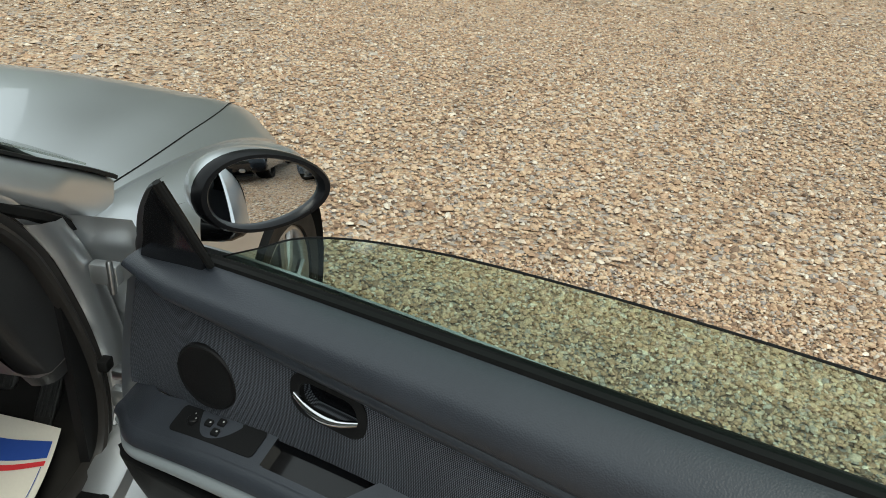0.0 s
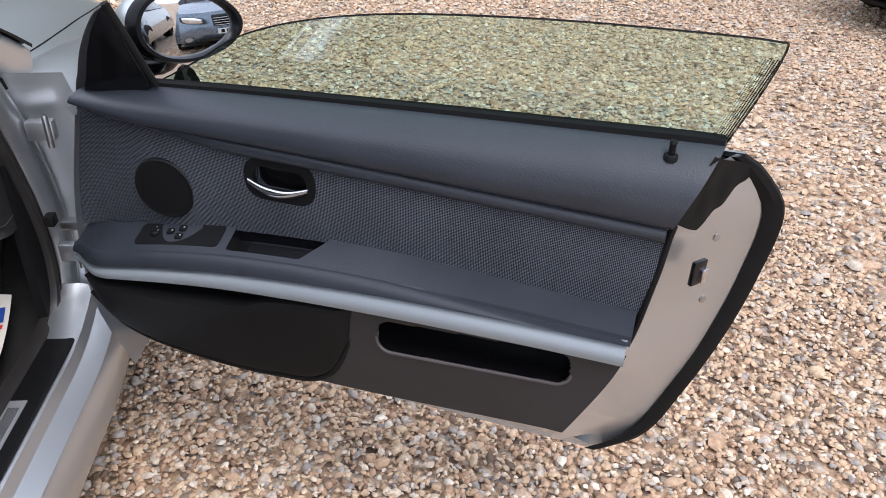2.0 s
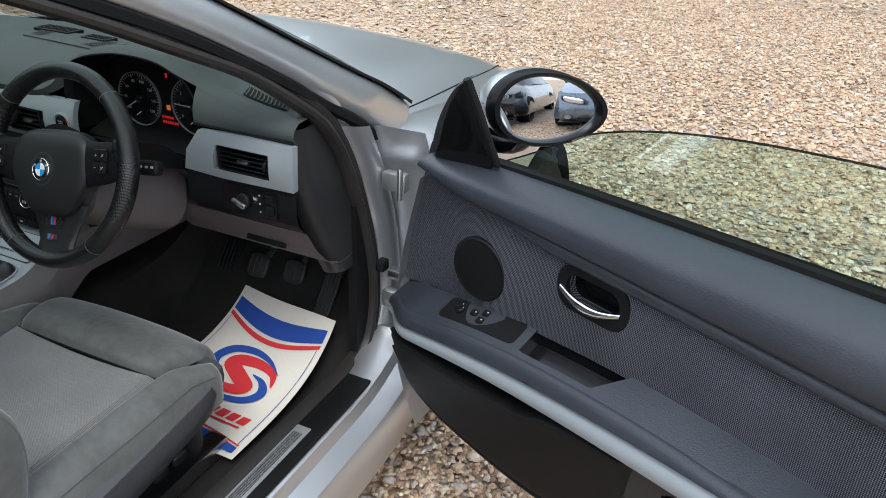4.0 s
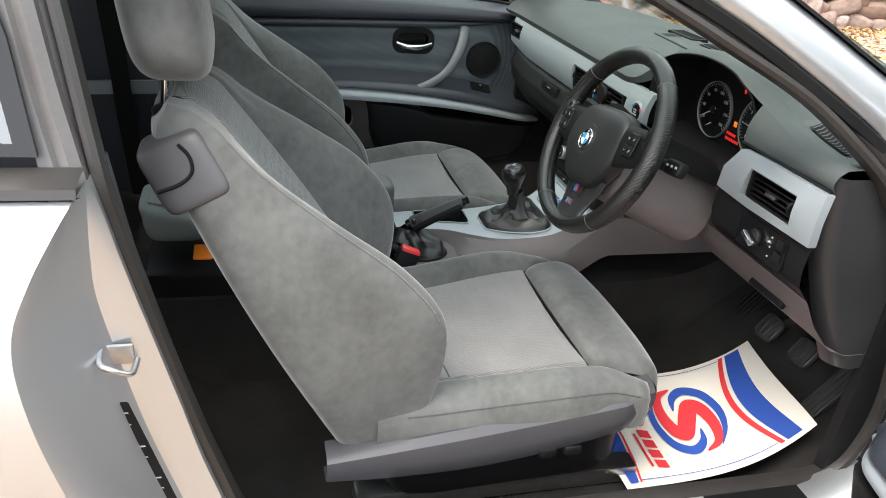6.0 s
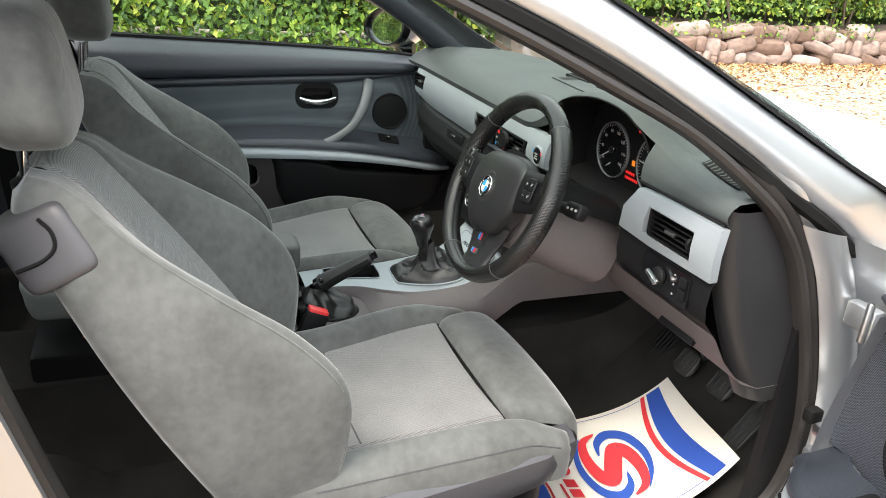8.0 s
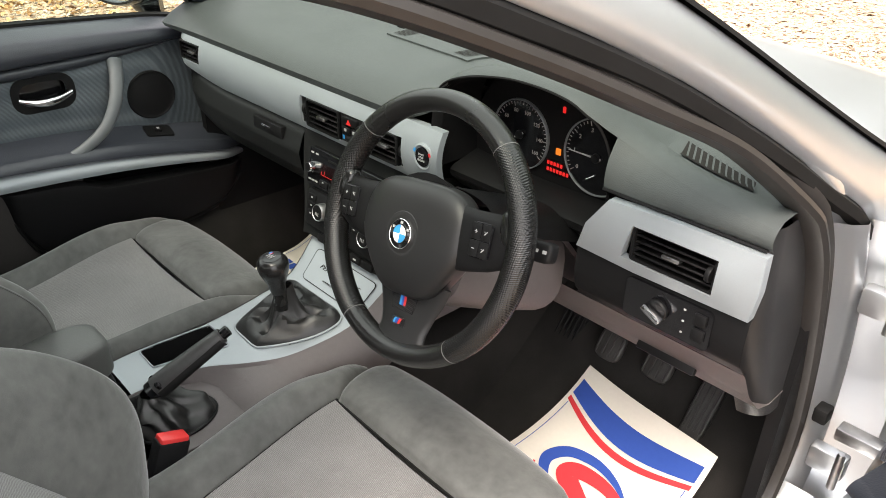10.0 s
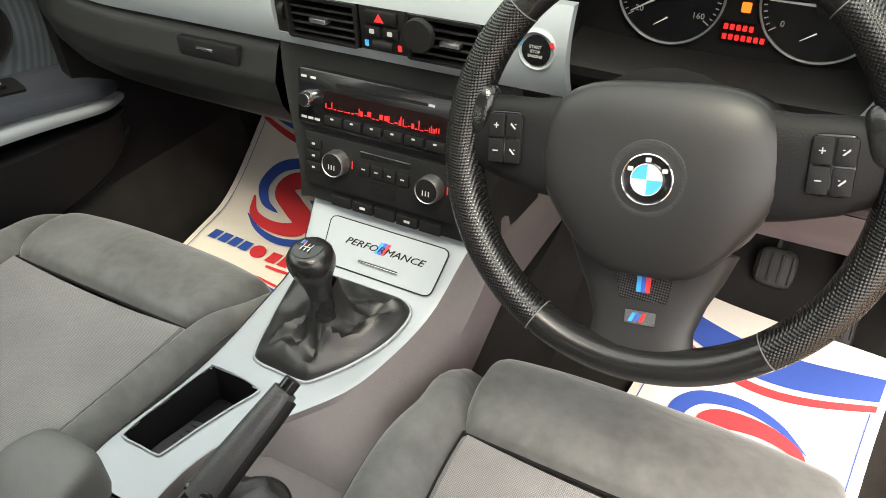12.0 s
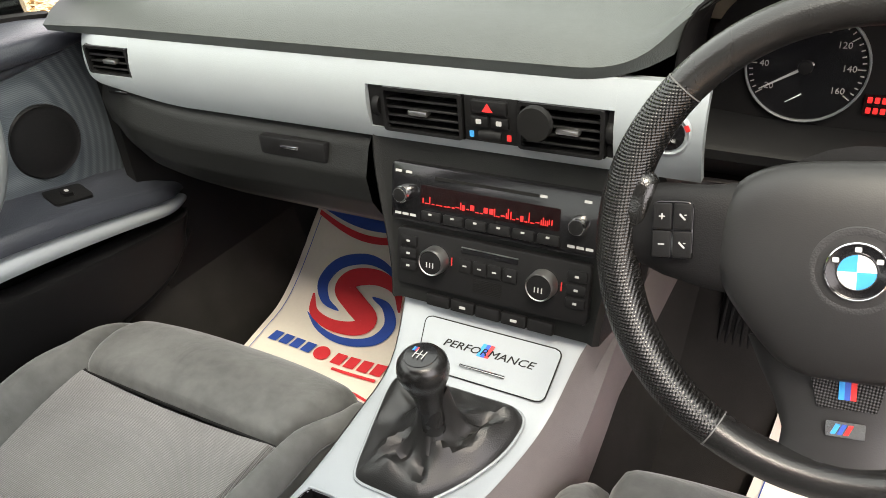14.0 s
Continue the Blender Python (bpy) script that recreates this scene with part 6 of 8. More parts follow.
for k, z in enumerate((0.822, 0.806, 0.790)):
    part("switch_mark", plate(rrect(0.6275, 0.6305, z - 0.0012, z + 0.0012, 0.0005), 0.0008, lambda u, v, w: V(u, 0.2 - w, v)), MARKS, ls)
for z in (0.818, 0.797):
    part("fog_button", box(0.643, 0.659, 0.196, 0.201, z - 0.008, z + 0.008, 0.002), HARD, ls)


def knee(u, v):
    x = 0.385 + 0.32 * u - 0.14 * v * (1 - u) * 0.3
    prof = [(0.752, 0.228), (0.742, 0.236), (0.70, 0.262), (0.655, 0.305), (0.64, 0.345), (0.645, 0.48)]
    s = v * 5
    j = min(int(s), 4)
    f = s - j
    return V(x, prof[j][1] * (1 - f) + prof[j + 1][1] * f, prof[j][0] * (1 - f) + prof[j + 1][0] * f)


part("knee_panel", grid(knee, 14, 24), BROWN, dash, "dark taupe knee panel")
part("coin_box", box(0.540, 0.630, -0.005, 0.006, -0.020, 0.020, 0.003, m=Matrix.Translation((0, 0.271, 0.705)) @ Matrix.Rotation(radians(-32), 4, "X")), HARD, dash, "black coin box lid")
part("inner_knee_panel", grid(lambda u, v: V(0.135 + 0.27 * u, 0.235 + 0.14 * v + 0.03 * (1 - u), 0.80 - 0.165 * v + 0.02 * u), 12, 10, thick=(0, 0.01, 0)), BROWN, dash, "dark taupe lower panel")
# end cap of the dash beside the door


def cap_y(v):
    return 0.214 + 0.125 * (1 - v) ** 1.6


def end_cap(u, v):
    y = cap_y(v)
    z = 0.612 + 0.336 * v
    if u < 0.3:
        t = u / 0.3 * math.pi / 2
        return V(0.668 + 0.036 * math.sin(t), y + 0.034 * (1 - math.cos(t)) - 0.004, z)
    t = (u - 0.3) / 0.7
    return V(0.704 - 0.010 * t * t, y + 0.030 + 0.25 * t, z + 0.01 * t)


part("end_cap", grid(end_cap, 26, 18), ENDCAP, dash, "black rounded end cap")
part("lower_back", box(-0.62, 0.62, 0.46, 0.54, 0.60, 0.88, 0.02), HARD, dash, "dark inner dash carrier")


def slots(x0, x1, y0, y1, n, drop):
    g = part("defrost_vent", box(x0, x1, y0, y1, 0.978 - drop, 0.990 - drop, 0.002), HARD, dash, "black slotted demister vent")
    for k in range(n):
        a = x0 + 0.006 + (x1 - x0 - 0.012) * (k + 0.5) / n
        part("slot_rib", box(a - 0.0025, a + 0.0025, y0 + 0.006, y1 - 0.006, 0.9895 - drop, 0.9915 - drop, 0.0008, 1), RUBBER, g)


slots(-0.16, -0.05, 0.415, 0.460, 9, 0)
slots(0.00, 0.075, 0.405, 0.440, 7, 0)

# ---- centre stack ----
stack = thing("centre_stack", "black centre stack with radio and climate controls", "centre console panel")


def ST(u, v, w):
    """On the face of the stack: u across, v up from its foot, w out of it."""
    return V(u, 0.150 + 0.045 * v / 0.205 - w * 0.976, 0.630 + v + w * 0.21)


def st_half(v):
    return 0.118 + 0.030 * smoothstep(0.02, 0.205, v)


rows = [[ST(a, v, b) for a, b in ((-st_half(v) - 0.018, -0.16), (-st_half(v) - 0.014, 0.000), (-st_half(v) - 0.008, 0.006), (-st_half(v), 0.0), (st_half(v), 0.0), (st_half(v) + 0.008, 0.006), (st_half(v) + 0.014, 0.0), (st_half(v) + 0.018, -0.16))] for v in [0.014 + 0.191 * k / 12 for k in range(13)]]
part("stack_body", loft(rows), GLOVE, stack, "dark stack body")
radio = part("radio", plate(rrect(-0.128, 0.124, 0.112, 0.180, 0.006), 0.010, ST, r=0.002), GLOSS, stack, "black radio with a red display")
part("disc_slot", plate(rrect(-0.070, 0.055, 0.166, 0.1695, 0.0012), 0.0108, ST), RUBBER, radio)
part("display", plate(rrect(-0.088, 0.080, 0.134, 0.158, 0.002), 0.0108, ST), SCREEN, radio, "dark red radio display")
rr = random.Random(4)
x = -0.085
while x < 0.074:
    w = rr.choice((0.0010, 0.0012, 0.0036, 0.0048))
    low = 0.1375 + rr.choice((0, 0, 0.0015))
    high = low + (rr.choice((0.0010, 0.0060, 0.0014)) if w > 0.002 else rr.choice((0.006, 0.0085, 0.011)))
    part("display_character", plate(rrect(x, x + w, low, high, 0.0004, 1), 0.0114, ST), GLOWRED, radio, smooth=False)
    x += w + rr.choice((0.0009, 0.0012, 0.0020))
for x in (-0.108, 0.102):
    part("radio_knob", turned([(0.0098, 0.0), (0.0098, 0.012), (0.0082, 0.015), (0.0, 0.015)], ST(x, 0.146, 0.010), ST(0, 0, 1) - ST(0, 0, 0), 28), CHROME, radio, "chrome-ringed knob")
    part("knob_cap", turned([(0.0076, 0.0), (0.0076, 0.0155), (0.0, 0.016)], ST(x, 0.146, 0.010), ST(0, 0, 1) - ST(0, 0, 0), 24), HARD, radio)
for k in range(6):
    part("preset_button", plate(rrect(-0.086 + k * 0.0285, -0.0605 + k * 0.0285, 0.118, 0.129, 0.002), 0.0135, ST, r=0.0015), HARD, radio)
    part("button_mark", plate(rrect(-0.0755 + k * 0.0285, -0.0715 + k * 0.0285, 0.1255, 0.1275, 0.0004), 0.0142, ST), MARKS, radio)
for x, z in ((-0.118, 0.170), (-0.104, 0.170), (0.108, 0.170), (0.06, 0.168), (-0.118, 0.121), (-0.108, 0.121), (-0.098, 0.121), (0.094, 0.121), (0.104, 0.121), (0.114, 0.121)):
    part("button_mark", plate(rrect(x - 0.004, x + 0.004, z - 0.0014, z + 0.0014, 0.0004), 0.0106, ST), MARKS, radio)
clim = part("climate_panel", plate(rrect(-0.120, 0.118, 0.036, 0.104, 0.006), 0.009, ST, r=0.002), HARD, stack, "black climate panel with two dials")
for x, q in ((-0.066, 0), (0.067, 1)):
    part("climate_dial", turned([(0.0166, 0.0), (0.0160, 0.014), (0.0148, 0.0165), (0.0136, 0.015)], ST(x, 0.074, 0.008), ST(0, 0, 1) - ST(0, 0, 0), 36), STEEL, clim, "chrome-ringed climate dial")
    part("dial_cap", turned([(0.0140, 0.0), (0.0137, 0.0160), (0.0, 0.0165)], ST(x, 0.074, 0.008), ST(0, 0, 1) - ST(0, 0, 0), 30), HARD, clim)
    for b in (-0.004, 0.0, 0.004):
        part("dial_mark", plate(rrect(x + b - 0.0006, x + b + 0.0006, 0.0685, 0.0745, 0.0003), 0.0250, ST), MARKS, clim)
    part("hot_mark", plate(rrect(x + 0.0195, x + 0.0208, 0.070, 0.080, 0.0005), 0.0096, ST), REDPLASTIC, clim, "red mark")
part("slider_slot", plate(rrect(-0.034, 0.036, 0.088, 0.094, 0.002), 0.0098, ST), GLOSS, clim)
part("slider_line", plate(rrect(-0.034, 0.036, 0.0945, 0.0955, 0.0004), 0.0102, ST), STEEL, clim)
for k in range(4):
    part("climate_button", plate(rrect(-0.036 + k * 0.0185, -0.0195 + k * 0.0185, 0.066, 0.082, 0.002), 0.0115, ST, r=0.001), HARD, clim)
    part("button_mark", plate(rrect(-0.0305 + k * 0.0185, -0.0255 + k * 0.0185, 0.0735, 0.0750, 0.0004), 0.0121, ST), MARKS, clim)
for x in (-0.103, 0.104):
    for z in (0.090, 0.075, 0.060):
        part("climate_button", plate(rrect(x - 0.011, x + 0.011, z - 0.006, z + 0.006, 0.002), 0.0115, ST, r=0.001), HARD, clim)
        part("button_mark", plate(rrect(x - 0.0022, x + 0.0022, z - 0.0012, z + 0.0012, 0.0005), 0.0121, ST), MARKS, clim)
for k in range(9):
    part("grille_rib", plate(rrect(-0.018, 0.018, 0.0445 + k * 0.002, 0.0453 + k * 0.002, 0.0002, 1), 0.0096, ST), RUBBER, clim)
for k in range(5):
    part("row_button", plate(rrect(-0.080 + k * 0.0325, -0.0495 + k * 0.0325, 0.014, 0.028, 0.002), 0.006, ST, r=0.0015), HARD, stack)
    if k in (1, 3):
        part("button_mark", plate(rrect(-0.068 + k * 0.0325, -0.060 + k * 0.0325, 0.0195, 0.0225, 0.0006), 0.0066, ST), MARKS, stack)


# ---- steering wheel ----
WC, WT, TURN = V(0.346, 0.026, 0.881), 22.5, 7.5


def WH(u, v, w):
    """On the wheel: u across, v up its face, w towards the driver."""
    c, s = math.cos(radians(WT)), math.sin(radians(WT))
    u, v = u * math.cos(radians(TURN)) - v * math.sin(radians(TURN)), u * math.sin(radians(TURN)) + v * math.cos(radians(TURN))
    return WC + V(u, v * s - w * c, v * c + w * s)


column = thing("steering_column", "dark steering column shroud with two stalks", "steering column")
part("shroud", loft([[WH(0.055 * q * math.cos(a) * (1 + 0.25 * max(0, -math.sin(a))), -0.035 + 0.06 * q * math.sin(a), d) for a in [2 * math.pi * k / 28 for k in range(28)]] for q, d in ((0.75, -0.028), (1.0, -0.034), (1.1, -0.08), (1.2, -0.15), (1.25, -0.24))], ring=True, caps=True), BROWN, column, "taupe plastic shroud")
part("shroud_top", loft([[WH(0.085 * math.cos(a), 0.012 + 0.045 * math.sin(a), d) for a in [math.pi * k / 16 for k in range(17)]] for d in (-0.05, -0.10, -0.2, -0.26)]), HARD, column, "black upper shroud")
for sgn in (1, -1):
    st = part("stalk", tube([WH(sgn * 0.05, 0.0, -0.07), WH(sgn * 0.09, 0.006, -0.072), WH(sgn * 0.126, 0.008, -0.068)], lambda t: 0.0085 + 0.003 * t, 14), HARD, column, "black column stalk")
    part("stalk_end", blob(lambda a, b, c: WH(sgn * 0.141 + 0.022 * a, 0.008 + 0.0135 * b, -0.066 + 0.011 * c), 8, 4.5), HARD, st, "chunky stalk end with white marks")
    for k in range(3):
        part("stalk_mark", plate(rrect(-0.004, 0.004, -0.002, 0.002, 0.0008), 0.0008, lambda u, v, w: WH(sgn * (0.131 + k * 0.012) + 0.7 * u, 0.009 + v, -0.0552 + w)), MARKS, st)

wheel = thing("steering_wheel", "black leather three-spoke steering wheel with perforated grips", "steering wheel")
RIM, TUBE = 0.1605, 0.0158


def rim_arc(a0, a1, n, r=TUBE, big=0.0):
    return [[WH((RIM + (r + big * math.sin(math.pi * i / n)) * math.cos(t) * 0.92) * math.cos(radians(a0 + (a1 - a0) * i / n)), (RIM + (r + big * math.sin(math.pi * i / n)) * math.cos(t) * 0.92) * math.sin(radians(a0 + (a1 - a0) * i / n)), r * 1.12 * math.sin(t)) for t in [2 * math.pi * k / 20 for k in range(20)]] for i in range(n + 1)]


SEAMS = (46, 136, 238, 306)
part("rim_leather", loft(rim_arc(46, 136, 40), ring=True, caps=True), LEATHER, wheel, "smooth black leather")
part("rim_leather", loft(rim_arc(238, 306, 32), ring=True, caps=True), LEATHER, wheel, "smooth black leather")
part("rim_grip", loft(rim_arc(136, 238, 50, TUBE * 1.02, 0.0015), ring=True, caps=True), PERF, wheel, "perforated leather grip")
part("rim_grip", loft(rim_arc(306, 406, 50, TUBE * 1.02, 0.0015), ring=True, caps=True), PERF, wheel, "perforated leather grip")
for a in SEAMS:
    part("seam", loft(rim_arc(a - 0.18, a + 0.18, 2, TUBE * 1.035), ring=True, caps=True), material("grey_stitching", (0.10, 0.10, 0.10), 0.8, var=0.1) if a == SEAMS[0] else bpy.data.materials["grey_stitching"], wheel, "grey seam")
# thumb rests at ten and two
for a in (12, 168):
    part("thumb_rest", blob(lambda p, q, r: WH((RIM - 0.012 + 0.013 * p) * math.cos(radians(a + 9 * q)), (RIM - 0.012 + 0.013 * p) * math.sin(radians(a + 9 * q)), 0.002 + 0.013 * r), 6, 2.6), LEATHER, wheel, "leather thumb rest")
# airbag cushion
def cushion(a, b, c):
    top = 0.072 if b > 0 else 0.075
    half = 0.090 - 0.034 * smoothstep(0.1, -1.0, b) - 0.004 * smoothstep(0.3, 1, b)
    dome = 0.012 * (1 - 0.5 * a * a - 0.5 * b * b)
    return WH(a * half, -0.012 + b * top, -0.005 + 0.022 * c + (dome if c > 0 else 0))


hub = part("airbag_cover", blob(cushion, 16, 3.8), WHEELPAD, wheel, "dark grained airbag cover")
part("hub_back", turned([(0.05, -0.03), (0.075, -0.02), (0.08, 0.0)], WH(0, -0.01, 0), WH(0, 0, 1) - WH(0, 0, 0), 32), HARD, wheel)
bm = letters("AIRBAG", 0.0095, lambda u, v, w: WH(u, -0.054 + v, 0.0222 + w * 0.6))
part("lettering", bm, HARD, hub, smooth=False)
# roundel
part("badge_seat", turned([(0.0312, -0.006), (0.0302, -0.0005), (0.0280, 0.0020), (0.0245, 0.0024), (0.0210, 0.0012), (0.0188, 0.0005)], WH(0, -0.009, 0.0262), WH(0, 0, 1) - WH(0, 0, 0), 48, caps=False), ENDCAP, hub, "raised ring round the badge")
part("badge", turned([(0.0182, 0.0), (0.0182, 0.0035), (0.0174, 0.005), (0.0166, 0.0045), (0.0, 0.0046)], WH(0, -0.009, 0.0262), WH(0, 0, 1) - WH(0, 0, 0), 44), GLOSS, hub, "round badge with a black ring")
part("badge_rim", turned([(0.0188, 0.0), (0.0188, 0.0045), (0.0181, 0.0052), (0.0174, 0.0045)], WH(0, -0.009, 0.0262), WH(0, 0, 1) - WH(0, 0, 0), 44, caps=False), CHROME, hub, "chrome badge rim")
for q in range(4):
    pts = [(0.0, 0.0)] + [(0.0112 * math.cos(radians(90 * q + 90 * k / 10)), 0.0112 * math.sin(radians(90 * q + 90 * k / 10))) for k in range(11)]
    part("badge_quarter", plate(pts, 0.0006, lambda u, v, w: WH(u, -0.009 + v, 0.0310 + w)), WHITE if q % 2 == 0 else SKYBLUE, hub, smooth=False)
part("badge_ring", turned([(0.0117, 0.0), (0.0117, 0.001), (0.0111, 0.001)], WH(0, -0.009, 0.0310), WH(0, 0, 1) - WH(0, 0, 0), 36, caps=False), CHROME, hub)
bm = bmesh.new()
for a in (150, 90, 30):
    plate(rrect(-0.0020, 0.0020, -0.0016, 0.0016, 0.0008), 0.0005, lambda u, v, w: WH(0.0142 * math.cos(radians(a)) + u, -0.009 + 0.0142 * math.sin(radians(a)) + v, 0.0308 + w), bm)
part("badge_marks", bm, MARKS, hub, smooth=False)
# spokes
for sgn in (1, -1):
    sp = part("spoke", loft([[WH(sgn * x, y + h * math.cos(t), d + 0.010 * math.sin(t)) for t in [2 * math.pi * k / 16 for k in range(16)]] for x, y, h, d in ((0.070, 0.005, 0.040, 0.006), (0.095, 0.006, 0.037, 0.008), (0.125, 0.010, 0.034, 0.004), (0.150, 0.014, 0.028, 0.0), (0.166, 0.018, 0.022, 0.0))], ring=True, caps=True), HARD, wheel, "black side spoke")
    def SW(u, v, w, sgn=sgn):
        return WH(sgn * (0.118 + u), 0.012 + v, 0.0155 + w)
    part("button_pad", plate(rrect(-0.016, 0.013, -0.022, 0.020, 0.006), 0.004, SW, r=0.002), GLOSS, sp, "gloss black button pad")
    for i in (-1, 1):
        for j in (-1, 1):
            ob = part("wheel_button", plate(rrect(i * 0.0072 - 0.0080, i * 0.0072 + 0.0052, j * 0.0100 - 0.0108, j * 0.0100 + 0.0080, 0.0012), 0.0052, SW, r=0.0008), HARD, None)
            ob.parent = sp
            c_u, c_v = i * 0.0072 - 0.0014, j * 0.0100 - 0.0014
            bm = bmesh.new()
            if i == (1 if sgn < 0 else -1):
                plate(rrect(c_u - 0.0022, c_u + 0.0022, c_v - 0.0004, c_v + 0.0004, 0.0002, 1), 0.0057, SW, bm)
                if j > 0:
                    plate(rrect(c_u - 0.0004, c_u + 0.0004, c_v - 0.0022, c_v + 0.0022, 0.0002, 1), 0.0058, SW, bm)
            else:
                plate([(c_u - 0.0024, c_v - 0.0020), (c_u - 0.0012, c_v - 0.0024), (c_u + 0.0024, c_v + 0.0012), (c_u + 0.0018, c_v + 0.0024)], 0.0057, SW, bm)
                plate(rrect(c_u - 0.0026, c_u - 0.0010, c_v + 0.0010, c_v + 0.0016, 0.0002, 1), 0.0057, SW, bm)
            ob = part("button_mark", bm, MARKS, None, "pale symbol", smooth=False)
            ob.parent = sp
low = part("lower_spoke", loft([[WH(w * math.cos(t), y, d + 0.011 * math.sin(t)) for t in [2 * math.pi * k / 20 for k in range(20)]] for y, w, d in ((-0.065, 0.066, -0.010), (-0.088, 0.057, -0.012), (-0.108, 0.047, -0.011), (-0.130, 0.040, -0.009), (-0.150, 0.042, -0.004), (-0.166, 0.054, 0.0))], ring=True, caps=True), WHEELPAD, wheel, "black lower spoke")
part("carbon_insert", plate([(-0.025, -0.079), (0.025, -0.079), (0.018, -0.108), (-0.018, -0.108)], 0.002, lambda u, v, w: WH(u, v, -0.0010 + w)), weave("carbon_weave", (0.006, 0.006, 0.006), (0.04, 0.04, 0.042), 0.004, rough=0.25, sheen=0), low, "carbon weave insert")
for k, mt in enumerate((SKYBLUE, BLUE, REDPLASTIC)):
    ob = part("colour_stripe", plate(rrect(-0.0054 + k * 0.0036, -0.0018 + k * 0.0036, -0.101, -0.086, 0.0003, 1), 0.0008, lambda u, v, w: WH(u, v, 0.0012 + w)), mt, None)
    ob.parent = low
    ob = part("badge_stripe", plate([(-0.009 + k * 0.004, -0.125), (-0.006 + k * 0.004, -0.125), (-0.003 + k * 0.004, -0.118), (-0.006 + k * 0.004, -0.118)], 0.0008, lambda u, v, w: WH(u, v, 0.0035 + w)), mt, None)
    ob.parent = low
ob = part("small_badge", plate(rrect(-0.012, 0.012, -0.127, -0.116, 0.001), 0.0006, lambda u, v, w: WH(u, v, 0.0026 + w)), CHROME, None, "small chrome badge")
ob.parent = low


# ---- centre console ----
console = thing("centre_console", "centre console with silver trim, gear lever and handbrake", "centre console")
CZ = curve1([(-0.60, 0.520), (-0.30, 0.520), (-0.235, 0.522), (-0.19, 0.527), (-0.07, 0.541), (0.05, 0.561), (0.10, 0.579), (0.165, 0.634), (0.20, 0.66)])
C_LEFT = curve1([(-0.26, -0.150), (-0.20, -0.147), (-0.08, -0.122), (0.04, -0.116), (0.12, -0.113), (0.20, -0.132)])
C_RIGHT = curve1([(-0.26, -0.046), (-0.19, -0.040), (-0.13, -0.016), (-0.08, 0.026), (-0.03, 0.062), (0.03, 0.082), (0.10, 0.098), (0.16, 0.112), (0.20, 0.130)])


def CT(u, y, h=0.0):
    """On the silver plate: u 0 to 1 across at y, h above it."""
    a, b = C_LEFT(y), C_RIGHT(y)
    x = a + (b - a) * u
    return V(x, y, CZ(y) + h)


BOOT = [(-0.096, 0.075), (-0.085, 0.093), (-0.05, 0.094), (0.0, 0.094), (0.05, 0.094), (0.070, 0.088), (0.074, 0.070), (0.066, 0.035), (0.045, -0.005), (0.018, -0.040), (0.004, -0.048), (-0.03, -0.048), (-0.062, -0.046), (-0.073, -0.034), (-0.082, 0.0), (-0.091, 0.04)]
TRAY = [(-0.104, -0.072), (-0.066, -0.072), (-0.036, -0.076), (-0.033, -0.083), (-0.046, -0.110), (-0.062, -0.150), (-0.074, -0.185), (-0.080, -0.192), (-0.105, -0.192), (-0.128, -0.192), (-0.134, -0.187), (-0.130, -0.160), (-0.123, -0.130), (-0.116, -0.100), (-0.112, -0.085), (-0.109, -0.077)]


def inside(poly, x, y):
    c, n = False, len(poly)
    for i in range(n):
        (x0, y0), (x1, y1) = poly[i], poly[i - 1]
        if (y0 > y) != (y1 > y) and x < (x1 - x0) * (y - y0) / (y1 - y0) + x0:
            c = not c
    return c


bm = bmesh.new()
NU, NV = 60, 110
vs = [[bm.verts.new(CT(i / NU, -0.245 + 0.44 * j / NV, 0.004 * math.sin(math.pi * i / NU) ** 0.3 - 0.004)) for j in range(NV + 1)] for i in range(NU + 1)]
for i in range(NU):
    for j in range(NV):
        q = (vs[i][j], vs[i + 1][j], vs[i + 1][j + 1], vs[i][j + 1])
        m = sum((v.co for v in q), V(0, 0, 0)) / 4
        if not inside(BOOT, m.x, m.y) and not inside(TRAY, m.x, m.y):
            bm.faces.new(q)
part("silver_plate", bm, TRIM, console, "brushed silver console plate")


def rim(poly, name, r, mat, label):
    pts = catmull([V(x, y, CZ(y) + 0.0015) for x, y in poly], 64, closed=True)
    return part(name, tube(pts, r, 8, closed=True), mat, console, label)


rim(BOOT, "boot_frame", 0.0020, TRIM, "silver frame edge")
rim(TRAY, "tray_frame", 0.0014, TRIM, "silver frame edge")
pts = [V(x, y, CZ(y)) for x, y in TRAY]
c = sum(pts, V(0, 0, 0)) / len(pts)
tray = part("tray", loft([[p for p in pts], [c + (p - c) * 0.97 - V(0, 0, 0.012) for p in pts], [c + (p - c) * 0.90 - V(0, 0, 0.050) for p in pts], [c + (p - c) * 0.02 - V(0, 0, 0.051) for p in pts]], ring=True, caps=False), HARD, console, "dark rubber-lined tray")
part("tray_mat", plate([(c.x + (p.x - c.x) * 0.84, c.y + (p.y - c.y) * 0.86) for p in pts], 0.002, lambda u, v, w: V(u, v, CZ(-0.13) - 0.0505 + w)), SEATPLASTIC, tray, "grey rubber tray mat", smooth=False)
for k in range(9):
    part("tray_rib", box(-0.112, -0.072, -0.178 + k * 0.009, -0.175 + k * 0.009, CZ(-0.13) - 0.051, CZ(-0.13) - 0.0485, 0.0006, 1), HARD, tray)
part("tray_divider", box(-0.080, -0.075, -0.165, -0.085, CZ(-0.13) - 0.052, CZ(-0.13) - 0.030, 0.002), HARD, tray)


# lid with lettering
def LD(u, v, w):
    y = 0.106 + 0.047 * v
    z = CZ(y)
    return V(u, y - w * 0.6, z + 0.002 + w)


